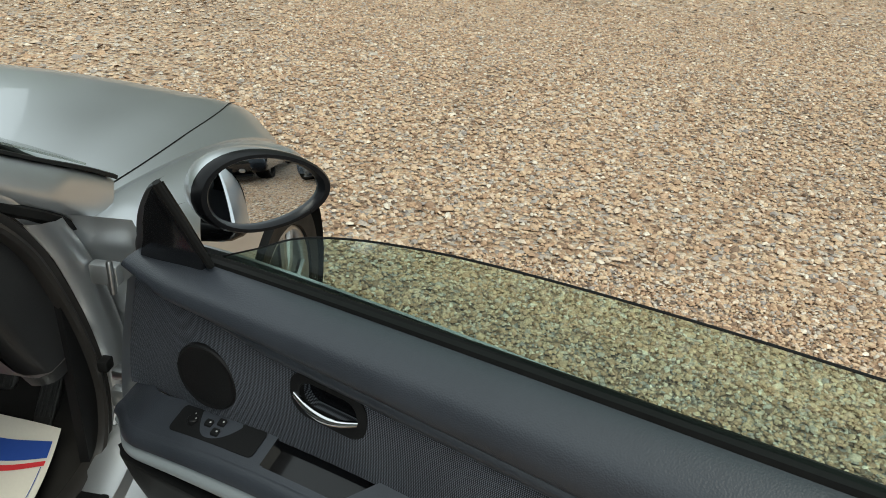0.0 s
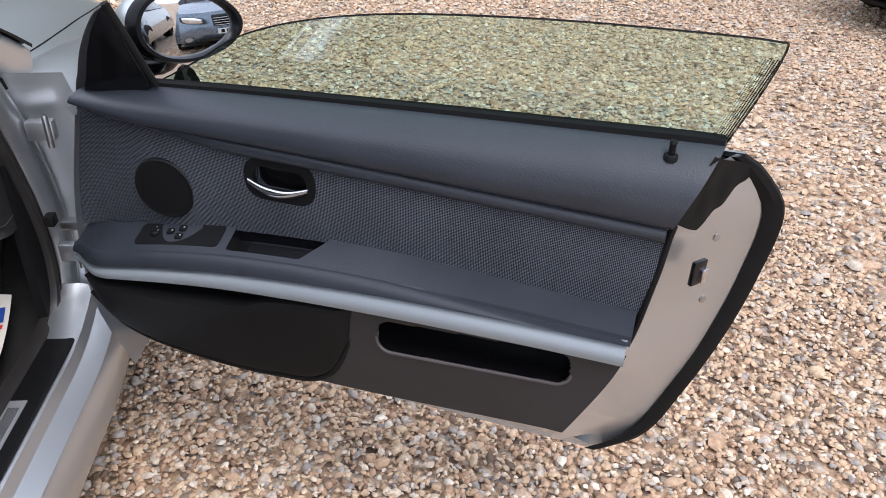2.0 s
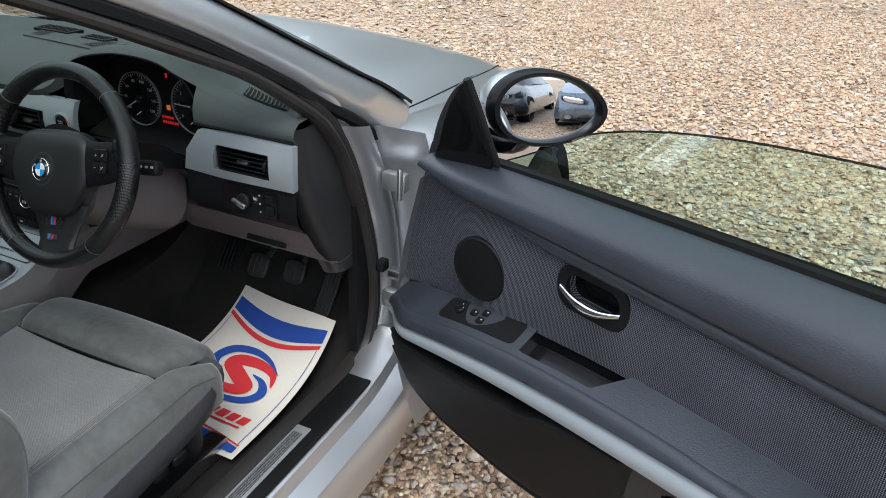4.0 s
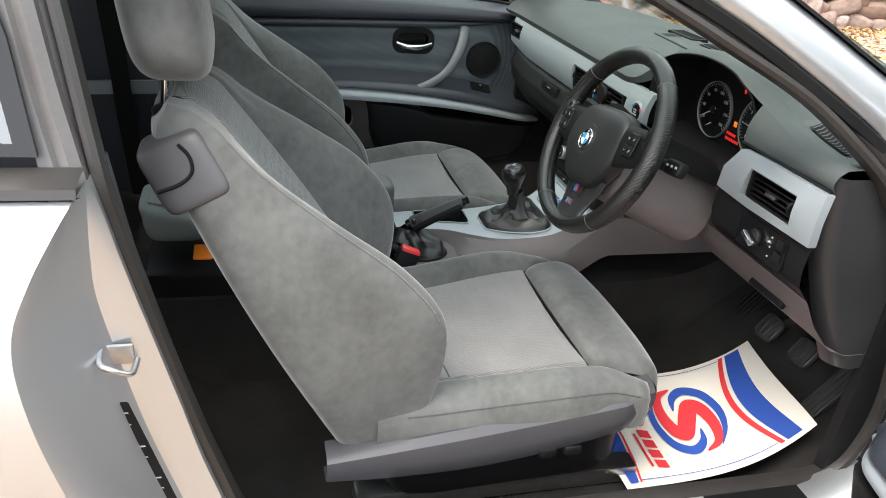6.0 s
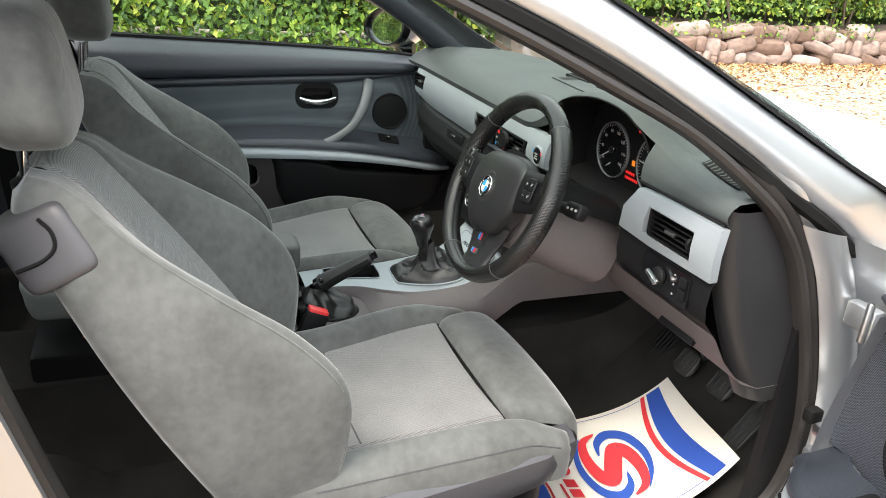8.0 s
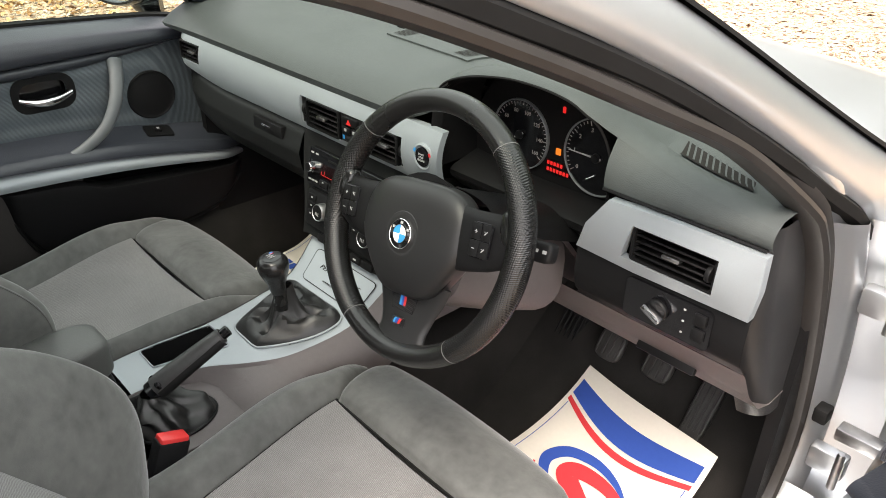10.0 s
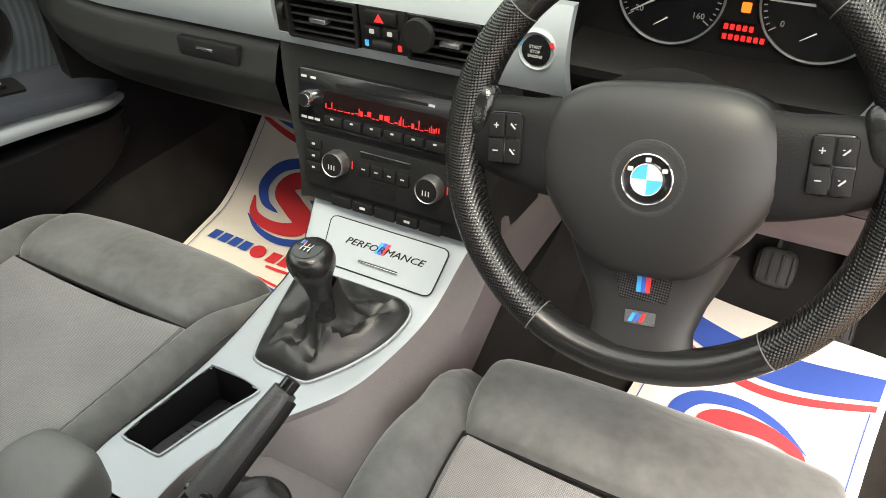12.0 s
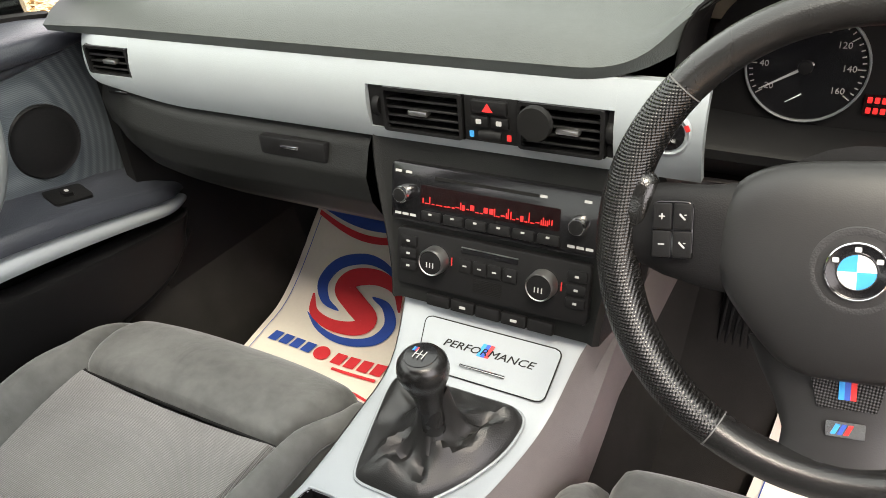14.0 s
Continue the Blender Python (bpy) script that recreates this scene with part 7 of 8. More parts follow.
def lid_sheet(u, v):
    d = min(v, 1 - v) * 0.064
    r = 0.009
    c = r - math.sqrt(max(0, r * r - max(0, r - d) ** 2))
    a, b = -0.076 - 0.008 * v + c, 0.086 + 0.006 * v - c
    return LD(a + (b - a) * u, v, 0.0006)


lid = part("console_lid", grid(lid_sheet, 12, 40, thick=(0, 0, -0.004)), TRIM, console, "silver console lid")
part("lid_gap", tube([lid_sheet(u, v) + V(0, 0, -0.0008) for u, v in [(k / 16, 0) for k in range(17)] + [(1, k / 40) for k in range(1, 40)] + [(1 - k / 16, 1) for k in range(17)] + [(0, 1 - k / 40) for k in range(1, 40)]], 0.0010, 6, closed=True), HARD, console, "dark gap line")
bm = letters("PERFORMANCE", 0.0122, lambda u, v, w: LD(0.006 + u * 1.36, 0.58 + v / 0.064, 0.0010 + w), slant=0.35)
part("lid_lettering", bm, HARD, lid, "dark slanted lettering", smooth=False)
for k, mt in enumerate((SKYBLUE, BLUE, REDPLASTIC)):
    part("colour_stripe", plate([(-0.006 + k * 0.005, 0.49), (-0.001 + k * 0.005, 0.49), (0.004 + k * 0.005, 0.74), (-0.001 + k * 0.005, 0.74)], 0.0004, lambda u, v, w: LD(u, v, 0.0008 + w)), mt, lid)
part("lid_grip", box(-0.022, 0.036, -0.002, 0.002, -0.002, 0.0015, 0.001, m=Matrix.Translation(LD(0, 0.24, 0.0022))), CHROME, lid, "thin chrome grip")


# console sides and rear deck
def side_panel(s):
    ys = [-0.30 + 0.84 * i / 48 for i in range(49)]
    rows = []
    for y in ys:
        e = C_RIGHT(y) if s > 0 else C_LEFT(y)
        if s > 0:
            e2 = 0.118 + 0.02 * smoothstep(0.0, 0.2, y)
            z = CZ(y)
            w = smoothstep(-0.09, -0.15, y)
            rows.append([V(e, y, z - 0.002), V(e + 0.004, y, z - 0.008), V(e + (e2 - e) * (0.5 - 0.42 * w), y, z - 0.016 - 0.02 * smoothstep(0, 0.2, y) - 0.025 * w), V(e2, y, z - 0.040), V(e2 + 0.008, y, z - 0.085), V(e2 + 0.004, y, z - 0.125), V(e2 - 0.01, y, z - 0.130)])
        else:
            z = CZ(y)
            rows.append([V(e, y, z - 0.002), V(e - 0.003, y, z - 0.010), V(e - 0.006, y, z - 0.05), V(e - 0.010, y, z - 0.09), V(e - 0.006, y, z - 0.125), V(e + 0.01, y, z - 0.130)])
    return loft(rows)


part("side_panel", side_panel(1), BROWN, console, "taupe console side")
part("side_panel", side_panel(-1), BROWN, console, "taupe console side")
part("rear_deck", box(-0.110, 0.110, -0.79, -0.235, 0.30, 0.508, 0.012), HARD, console, "black rear console body")
part("deck_edge", box(-0.042, 0.120, -0.30, -0.122, 0.36, 0.508, 0.010), BROWN, console, "taupe handbrake deck")
# gear boot and lever
top = V(0.002, 0.020, 0.625)
pts = catmull([V(x, y, CZ(y) + 0.001) for x, y in BOOT], 48, closed=True)
rows = []
for q, h in ((1.0, 0.0), (0.96, 0.008), (0.90, 0.013), (0.80, 0.017), (0.70, 0.019), (0.60, 0.020), (0.50, 0.021), (0.42, 0.024), (0.34, 0.030), (0.27, 0.042), (0.22, 0.056), (0.19, 0.070), (0.17, 0.082)):
    row = []
    for k, p in enumerate(pts):
        a = 2 * math.pi * k / 48
        fold = (0.0035 * math.sin(a * 3 + 9 * q) + 0.0022 * math.sin(a * 7 - 6 * q) + 0.0014 * math.sin(a * 12 + 14 * q)) * math.sin(math.pi * min(1, q)) * 1.7
        b = V(0.0, 0.022, CZ(0.02)) + (V(p.x, p.y, CZ(0.02)) - V(0.0, 0.022, CZ(0.02))) * q
        z = (p.z if q == 1 else CZ(p.y) * q + CZ(0.02) * (1 - q) + h)
        row.append(V(b.x, b.y, z) + V(0, 0, fold))
    rows.append(row)
lever = part("gear_boot", loft(rows, ring=True), BOOTHIDE, console, "creased black leather gear boot")
part("gear_shaft", turned([(0.013, 0.595), (0.0115, 0.625), (0.012, 0.640)], V(0.002, 0.014, 0.0), (0, 0, 1), 24), LEATHER, lever)
knob = part("gear_knob", turned([(0.0130, 0.628), (0.0145, 0.636), (0.0165, 0.648), (0.0205, 0.660), (0.0250, 0.671), (0.0268, 0.681), (0.0255, 0.690), (0.0215, 0.696), (0.0165, 0.6985), (0.0, 0.699)], V(0.002, 0.074, 0.004), V(0, -0.10, 1), 32), LEATHER, console, "black leather gear knob")
# the lathe leans a little towards the driver
part("shift_cap", turned([(0.0172, -0.001), (0.0165, 0.0012), (0.0, 0.0026)], V(0.002, 0.074, 0.004) + V(0, -0.10, 1).normalized() * 0.698, V(0, -0.10, 1), 28), GLOSS, knob, "gloss shift cap")
g = V(0.002, 0.074, 0.004) + V(0, -0.10, 1).normalized() * 0.7008
for x in (-0.005, 0.0, 0.005):
    part("shift_mark", box(-0.0005, 0.0005, -0.007, 0.005, 0, 0.0004, 0, m=Matrix.Translation(g + V(x, 0, 0))), MARKS, knob)
part("shift_mark", box(-0.005, 0.005, -0.0015, -0.0005, 0, 0.0004, 0, m=Matrix.Translation(g)), MARKS, knob)
for k, mt in enumerate((SKYBLUE, BLUE, REDPLASTIC)):
    part("colour_stripe", box(-0.0105 + k * 0.002, -0.009 + k * 0.002, 0.002, 0.008, 0, 0.0005, 0, m=Matrix.Translation(g)), mt, knob)

# handbrake
hb = thing("handbrake", "black leather handbrake lever with a creased gaiter", "handbrake")
path = catmull([V(0.029, -0.226, 0.570), V(0.043, -0.192, 0.596), V(0.057, -0.155, 0.622), V(0.066, -0.128, 0.640)], 20)
part("lever_grip", tube(path, lambda t: 0.0190 - 0.0065 * t, 18), GRIPHIDE, hb, "black leather grip")
part("release_button", tube([path[-1], path[-1] + (path[-1] - path[-3]).normalized() * 0.012], 0.0088, 14), GLOSS, hb, "gloss black release button")
part("grip_spine", tube([p + V(0.0085, 0, -0.003) for p in path[:-1]], lambda t: 0.0125 - 0.0045 * t, 14), RUBBER, hb, "black grip side")
part("grip_clip", box(-0.014, 0.017, -0.005, 0.005, -0.002, 0.017, 0.004, m=Matrix.Translation(path[0] + V(0.002, 0.004, 0.003)) @ Matrix.Rotation(radians(34), 4, "X")), GLOSS, hb, "gloss black clip")
part("grip_collar", tube([path[0] + (path[0] - path[2]).normalized() * 0.012, path[0]], 0.0165, 16), GLOSS, hb, "gloss collar")
rows = []
for q in range(15):
    t = q / 14
    c = V(0.025, -0.236, 0.562) * (1 - t) + V(0.045, -0.212, 0.512) * t
    w = math.sin(t * math.pi) ** 0.8
    row = []
    for k in range(64):
        a = 2 * math.pi * k / 64
        fold = (0.0075 * math.sin(5 * a + 3 * t) + 0.0042 * math.sin(9 * a - 7 * t)) * w
        rx, ry = 0.016 + 0.030 * t ** 1.15 + 0.008 * w + fold, 0.016 + 0.046 * t ** 1.15 + 0.010 * w + fold
        row.append(c + V(rx * math.cos(a), ry * math.sin(a), 0.006 * math.sin(3 * a + 6 * t) * w))
    rows.append(row)
part("gaiter", loft(rows, ring=True), BOOTHIDE, hb, "creased black leather gaiter")
part("gaiter_ring", tube([V(0.045 + 0.047 * math.cos(a), -0.212 + 0.063 * math.sin(a), 0.510) for a in [2 * math.pi * k / 40 for k in range(40)]], 0.0025, 8, closed=True), HARD, hb)

# armrest
arm = thing("armrest", "padded dark grey armrest between the front seats", "armrest")
part("armrest_pad", blob(lambda a, b, c: V(-0.082 + 0.050 * a, -0.440 + 0.185 * b, 0.596 + 0.034 * c + 0.010 * b * (c > 0)), 12, 5.5), material("grey_vinyl", (0.070, 0.072, 0.069), 0.5, var=0.12, bump=0.4, bump_scale=600), arm, "grained padded lid")
part("armrest_base", box(-0.126, -0.036, -0.60, -0.262, 0.508, 0.570, 0.010), HARD, arm, "black armrest base")

# seat belt buckles
def buckle(at, top, mat, label, lean):
    b = thing("seat_belt_buckle", label, "seat belt buckle")
    m = Matrix.Translation(at) @ Matrix.Rotation(radians(lean), 4, "X")
    part("buckle_body", box(-0.013, 0.013, -0.024, 0.024, -0.10, 0.0, 0.005, m=m), HARD, b)
    part("release_button", box(-0.011, 0.011, -0.021, 0.021, -0.006, 0.006, 0.003, m=m), mat, b, top)


buckle((0.136, -0.255, 0.560), "red release button", REDPLASTIC, "black seat belt buckle with a red button", -22)
buckle((-0.165, -0.30, 0.545), "red release button", REDPLASTIC, "black seat belt buckle with a red button", -22)
buckle((0.150, -0.965, 0.462), "orange release button", ORANGE, "rear seat belt buckle with an orange button", 60)

# rear end of the console: grey box with a lid, and an orange belt buckle beside it
def rear_box(a, b, c):
    return V(-0.01 + 0.075 * a, -0.745 + 0.058 * b + 0.02 * (1 - c) * 0.5, 0.588 + 0.036 * c - 0.014 * b * (c > 0))
rb = part("rear_box", blob(rear_box, 12, 5.5), CONSOLEGREY, console, "grey rear console box with a lid")
part("rear_lid", box(-0.045, 0.035, -0.782, -0.715, 0.0, 0.006, 0.003, m=Matrix.Translation((0, 0, 0.6235)) @ Matrix.Translation((0, -0.75, 0)) @ Matrix.Rotation(radians(-12), 4, "X") @ Matrix.Translation((0, 0.75, 0))), CONSOLEGREY, rb)
buckle = thing("belt_buckle", "black rear belt buckle with an orange button on the tunnel", "belt buckle")
part("buckle_body", box(-0.022, 0.022, -0.712, -0.640, 0.458, 0.496, 0.006), HARD, buckle)
part("buckle_button", box(-0.018, 0.050, -0.700, -0.660, 0.486, 0.512, 0.004), ORANGE, buckle, "orange button")


# ---- front seats ----
def build_seat(driver):
    seat = thing("front_seat", "grey suede and woven cloth sports seat" + (" with shoulder release panel" if driver else " with bolsters"), "car seat", "front seats")

    def add(name, bm, mat, label="", parent=None):
        return part(name, bm, mat, parent or seat, label)

    # cushion: pillowed panels that meet in stitched valleys
    def seam_x(y):
        return 0.174 - (0.020 if driver else 0.030) * smoothstep(-0.03, -0.30, y)

    def seam_z(y):
        return 0.500 + 0.032 * smoothstep(-0.34, 0.0, y)

    def centre(u, v):
        y = -0.385 + 0.367 * v
        a = 2 * u - 1
        rim_ = min(1.0, min(1 - abs(a), (1 - v) * 2.6) / 0.08)
        rib = 0.0025 * (1 - min(1, abs(y + 0.262) / 0.010))
        return V(a * seam_x(y), y, seam_z(y) + 0.013 * math.sqrt(max(0, 1 - (1 - rim_) ** 2)) - 0.012 * (1 - a * a) - max(0, rib))
    add("seat_centre", grid(centre, 40, 56), CLOTH, "grey woven cloth centre panel")
    add("seam", tube([centre(0.03 + 0.94 * k / 16, 0.335) + V(0, 0, 0.0008) for k in range(17)], 0.0014, 6), HEADLINER, "dark seam across the cloth")

    def thigh(u, v):
        a = 2 * u - 1
        w = 0.174 + 0.022 * smoothstep(0.0, 0.5, v)
        sec = catmull([V(0, -0.018, 0.534), V(0, -0.010, 0.552), V(0, 0.020, 0.560), V(0, 0.070, 0.556), V(0, 0.116, 0.534), V(0, 0.134, 0.502), V(0, 0.128, 0.462), V(0, 0.108, 0.435)], 29)
        f = v * 28
        j = min(int(f), 27)
        p = sec[j] + (sec[j + 1] - sec[j]) * (f - j)
        edge = max(0, abs(a) - 0.88) / 0.12
        drop = 0.026 * (1 - math.sqrt(max(0, 1 - edge * edge)))
        return V(a * w, p.y - 0.020 * abs(a) ** 3 * smoothstep(0.3, 0.8, v), p.z - drop - 0.004 * a * a)
    add("thigh_cushion", grid(thigh, 44, 36), SUEDE, "grey suede front cushion with rounded edge")

    for s in (1, -1):
        def bolster(u, v, s=s):
            y = -0.400 + (0.488 if driver else 0.510) * v
            inner = (s < 0) == driver
            wide = (0.082 if driver else 0.052) if inner else 0.082
            x0, z0 = seam_x(min(y, -0.01)), seam_z(y)
            x0 += 0.022 * smoothstep(-0.01, 0.07, y)
            rise = 0.034 - 0.006 * smoothstep(-0.06, 0.06, y)
            end = math.sqrt(max(0.0, 1 - max(0, (v - 0.50) / 0.50) ** 2.4))
            sec = [V(x0, 0, z0), V(x0 + 0.010, 0, z0 + 0.012), V(x0 + wide * 0.36, 0, z0 + rise), V(x0 + wide * 0.66, 0, z0 + rise * 0.95), V(x0 + wide * 0.93, 0, z0 + rise * 0.35), V(x0 + wide, 0, z0 - 0.020), V(x0 + wide * 0.97, 0, 0.455)]
            f = u * 6
            j = min(int(f), 5)
            a, b, c, d = sec[max(0, j - 1)], sec[j], sec[j + 1], sec[min(6, j + 2)]
            t = f - j
            p = 0.5 * (2 * b + (c - a) * t + (2 * a - 5 * b + 4 * c - d) * t * t + (3 * b - a - 3 * c + d) * t ** 3)
            return V(s * (x0 + (p.x - x0) * (0.25 + 0.75 * end)), y, 0.445 + (p.z - 0.445) * (0.50 + 0.50 * end))
        add("cushion_bolster", grid(bolster, 30, 40), SUEDE, "grey suede cushion bolster")
        line = [V(s * seam_x(y), y, seam_z(y) + 0.0006) for y in [-0.36 + 0.345 * k / 20 for k in range(21)]]
        add("seam", tube(line, 0.0020, 6), RUBBER, "dark seam")
        add("seam", tube([bolster(0.70, 0.10 + 0.82 * k / 24) + V(0, 0, 0.0004) for k in range(25)], 0.0012, 6), HEADLINER, "stitched seam along the bolster")
    add("seam", tube([V(0.174 * a, -0.0185, 0.533 - 0.001 * (1 - a * a)) for a in [-1 + k / 8 for k in range(17)]], 0.0022, 6), RUBBER, "dark seam")
    add("seat_pan", blob(lambda a, b, c: V(0.218 * a, -0.13 + 0.235 * b, 0.452 + 0.034 * c + 0.016 * b), 10, 7), SUEDE, "grey suede cushion skirt")
    # plinth with side trim and switches
    add("seat_plinth", blob(lambda a, b, c: V(0.212 * a, -0.15 + 0.225 * b, 0.365 + 0.062 * c + 0.012 * b), 8, 7), HARD, "black plastic plinth")
    for x in (-0.17, 0.17):
        part("seat_rail", box(x - 0.022, x + 0.022, -0.42, 0.12, 0.268, 0.305, 0.004), STEEL, seat, "steel seat rail")
    s = 1 if driver else -1
    under = curve1([(-0.50, 0.402), (-0.38, 0.392), (-0.233, 0.394), (-0.113, 0.410), (0.01, 0.438), (0.09, 0.470)])
    ys = [-0.48 + 0.565 * k / 28 for k in range(29)]
    trim = add("side_trim", loft([[V(s * (0.236 + b - 0.020 * smoothstep(0.02, 0.09, y)), y, under(y) + (0.470 + 0.13 * (y + 0.33) - under(y)) * q) for y in ys] for b, q in ((-0.03, 1.02), (0.004, 1.0), (0.016, 0.86), (0.019, 0.5), (0.015, 0.14), (0.004, 0.0), (-0.03, -0.02))]), SEATPLASTIC, "grey plastic seat side trim")
    for y in (-0.105, -0.060):
        part("seat_lever", blob(lambda a, b, c: V(s * (0.242 + 0.012 * a), y + 0.017 * b, 0.418 + 0.011 * c), 6, 4), HARD, trim, "black seat switch")

    # backrest: h runs up the spine, f out of its rear line towards the front
    rake = 0.285 if driver else 0.262

    def spine(h):
        return V(0, -0.425 - rake * h, 0.395 + 0.552 * h)
    fw = V(0, 0.90, 0.436)
    half = curve1([(0.0, 0.215), (0.2, 0.238), (0.45, 0.252), (0.65, 0.240), (0.82, 0.205), (0.93, 0.175), (1.0, 0.150)])
    deep = curve1([(0.0, 0.085), (0.25, 0.115), (0.5, 0.105), (0.8, 0.080), (1.0, 0.060)])
    bulge = curve1([(0.0, 0.02), (0.15, 0.075), (0.33, 0.122), (0.5, 0.115), (0.68, 0.07), (0.85, 0.026), (1.0, 0.010)])
    mid_x = curve1([(0.0, 0.120), (0.3, 0.128), (0.6, 0.122), (0.85, 0.104), (1.0, 0.090)])

    def at(h, x, f):
        """Round the top of the backrest over."""
        e = math.sqrt(max(0.0, 1 - max(0, (h - 0.93) / 0.09) ** 2))
        m = deep(min(1, h)) * 0.5
        return spine(h) + V(x * (0.72 + 0.28 * e), 0, 0) + fw * (m + (f - m) * e)

    def section(h):
        q = min(1.0, h)
        w, d, b, m = half(q), deep(q), bulge(q), mid_x(q)
        return catmull([V(w * 0.80, -0.012, 0), V(w * 0.95, 0.0, 0), V(w, 0.025, 0), V(w * 1.0, d * 0.6 + b * 0.35, 0), V(w * 0.985, d + b * 0.78, 0), V(w * 0.90, d + b, 0), V(w * 0.90 + (m - w * 0.90) * 0.40, d + b * 0.70 + 0.004, 0), V(w * 0.90 + (m - w * 0.90) * 0.80, d + b * 0.22 + 0.010, 0), V(m, d + 0.002, 0)], 34)
    hs = [1.02 * k / 48 for k in range(49)]
    for s in (1, -1):
        add("backrest_bolster", loft([[at(h, s * p.x, p.y) for p in section(h)] for h in hs]), SUEDE, "grey suede backrest side with deep bolster")
        add("seam", tube([at(h, s * p.x, p.y) for h, p in [(h, section(h)[18]) for h in hs[6:46]]], 0.0016, 6), SUEDE, "raised seam along the edge")
        add("seam", tube([at(h, s * mid_x(min(1, h)), deep(min(1, h)) + 0.003) for h in hs[4:44]], 0.0018, 6), HEADLINER, "dark seam")

    def panel(u, v):
        h = 1.02 * v
        q = min(1.0, h)
        a = 2 * u - 1
        rim_ = min(1.0, (1 - abs(a)) / 0.10)
        rib = 0.0008 * math.sin(v * 210) * smoothstep(0.50, 0.56, v) * smoothstep(0.97, 0.92, v) * smoothstep(0.92, 0.75, abs(a))
        return at(h, a * mid_x(q), deep(q) + 0.002 + 0.012 * math.sqrt(max(0, 1 - (1 - rim_) ** 2)) - 0.010 * (1 - a * a) + rib)
    add("backrest_centre", grid(panel, 30, 300), BACKCLOTH, "grey woven cloth backrest panel")
    add("backrest_shell", loft([[at(h, (half(min(1, h)) * 0.80) * a, -0.012 - 0.014 * (1 - a * a)) for a in [-1 + k / 6 for k in range(13)]] for h in hs]), SUEDE, "grey suede back of the seat")
    # shoulder release panel on the outside
    s = 1 if driver else -1

    def lever(a, b, c, g=0.0):
        h = 0.905 + 0.072 * c
        return spine(h) + V(s * (half(h) - 0.030 + (0.036 + g) * a), 0, 0.0) + fw * (deep(h) * 0.5 - 0.018 + 0.047 * b)
    rel = add("release_panel", blob(lever, 12, 6.5), RELEASE, "dark grey plastic shoulder panel")
    part("lever_gap", tube(catmull([lever(1.0, -0.85, -0.12, 0.001), lever(1.0, -0.2, -0.16, 0.001), lever(1.0, 0.25, 0.0, 0.001), lever(1.0, 0.40, 0.40, 0.001), lever(1.0, 0.30, 0.78, 0.001)], 16), 0.0026, 6), RUBBER, rel, "curved lever gap")

    # head restraint
    hc = V(0, -0.686, 1.084) if driver else V(0, -0.655, 1.122)

    def head(a, b, c):
        w = 0.144 - 0.028 * smoothstep(-0.5, 1.0, c) - 0.006 * smoothstep(-0.5, -1.0, c)
        return hc + V(a * w, 0.052 * b - 0.014 * c - 0.012 * (1 - a * a) * (b < 0), 0.090 * c)
    hr = add("head_restraint", blob(head, 18, 3.8), SUEDE, "grey suede head restraint")
    part("piping", tube([head(0.905 * math.copysign(abs(math.cos(t)) ** 0.62, math.cos(t)), 0.62, 0.905 * math.copysign(abs(math.sin(t)) ** 0.62, math.sin(t))) for t in [2 * math.pi * (k + 0.5) / 48 for k in range(48)]], 0.0012, 6, closed=True), SUEDE, hr)
    for x in (-0.07, 0.07):
        part("post", tube([V(x, hc.y - 0.012, 0.940), V(x, hc.y - 0.004, 1.03)], 0.0058, 12), CHROME, hr, "chrome post")
        part("post_collar", turned([(0.020, -0.004), (0.019, 0.006), (0.010, 0.010), (0.0, 0.010)], V(x, hc.y - 0.008, 0.952), (0, -0.2, 1), 20), HARD, seat, "black post collar")
    return seat


seat = build_seat(True)
seat.location = (0.372, 0.0, 0.0)
seat = build_seat(False)
seat.location = (-0.362, -0.012, -0.008)

# ---- rear bench and side trim ----
bench = thing("rear_bench", "dark grey cloth rear bench in shade")
bench.parent = car
for s in (1, -1):
    part("cushion", blob(lambda a, b, c: V(s * 0.36 + 0.26 * a, -1.20 + 0.24 * b, 0.46 + 0.07 * c + 0.02 * b - 0.02 * (1 - a * a) * (c > 0)), 10, 4.5), SUEDE, bench, "grey suede cushion")
    part("backrest", blob(lambda a, b, c: V(s * 0.36 + 0.27 * a, -1.43 - 0.12 * c + 0.07 * b, 0.74 + 0.27 * c), 10, 4.5), SUEDE, bench, "grey suede backrest")
    part("head_restraint", blob(lambda a, b, c: V(s * 0.36 + 0.13 * a, -1.60 + 0.05 * b, 1.08 + 0.07 * c), 8, 3.5), SUEDE, bench, "grey suede head restraint")
part("base", box(-0.62, 0.62, -1.45, -0.99, 0.26, 0.42, 0.02), CARPET, bench)
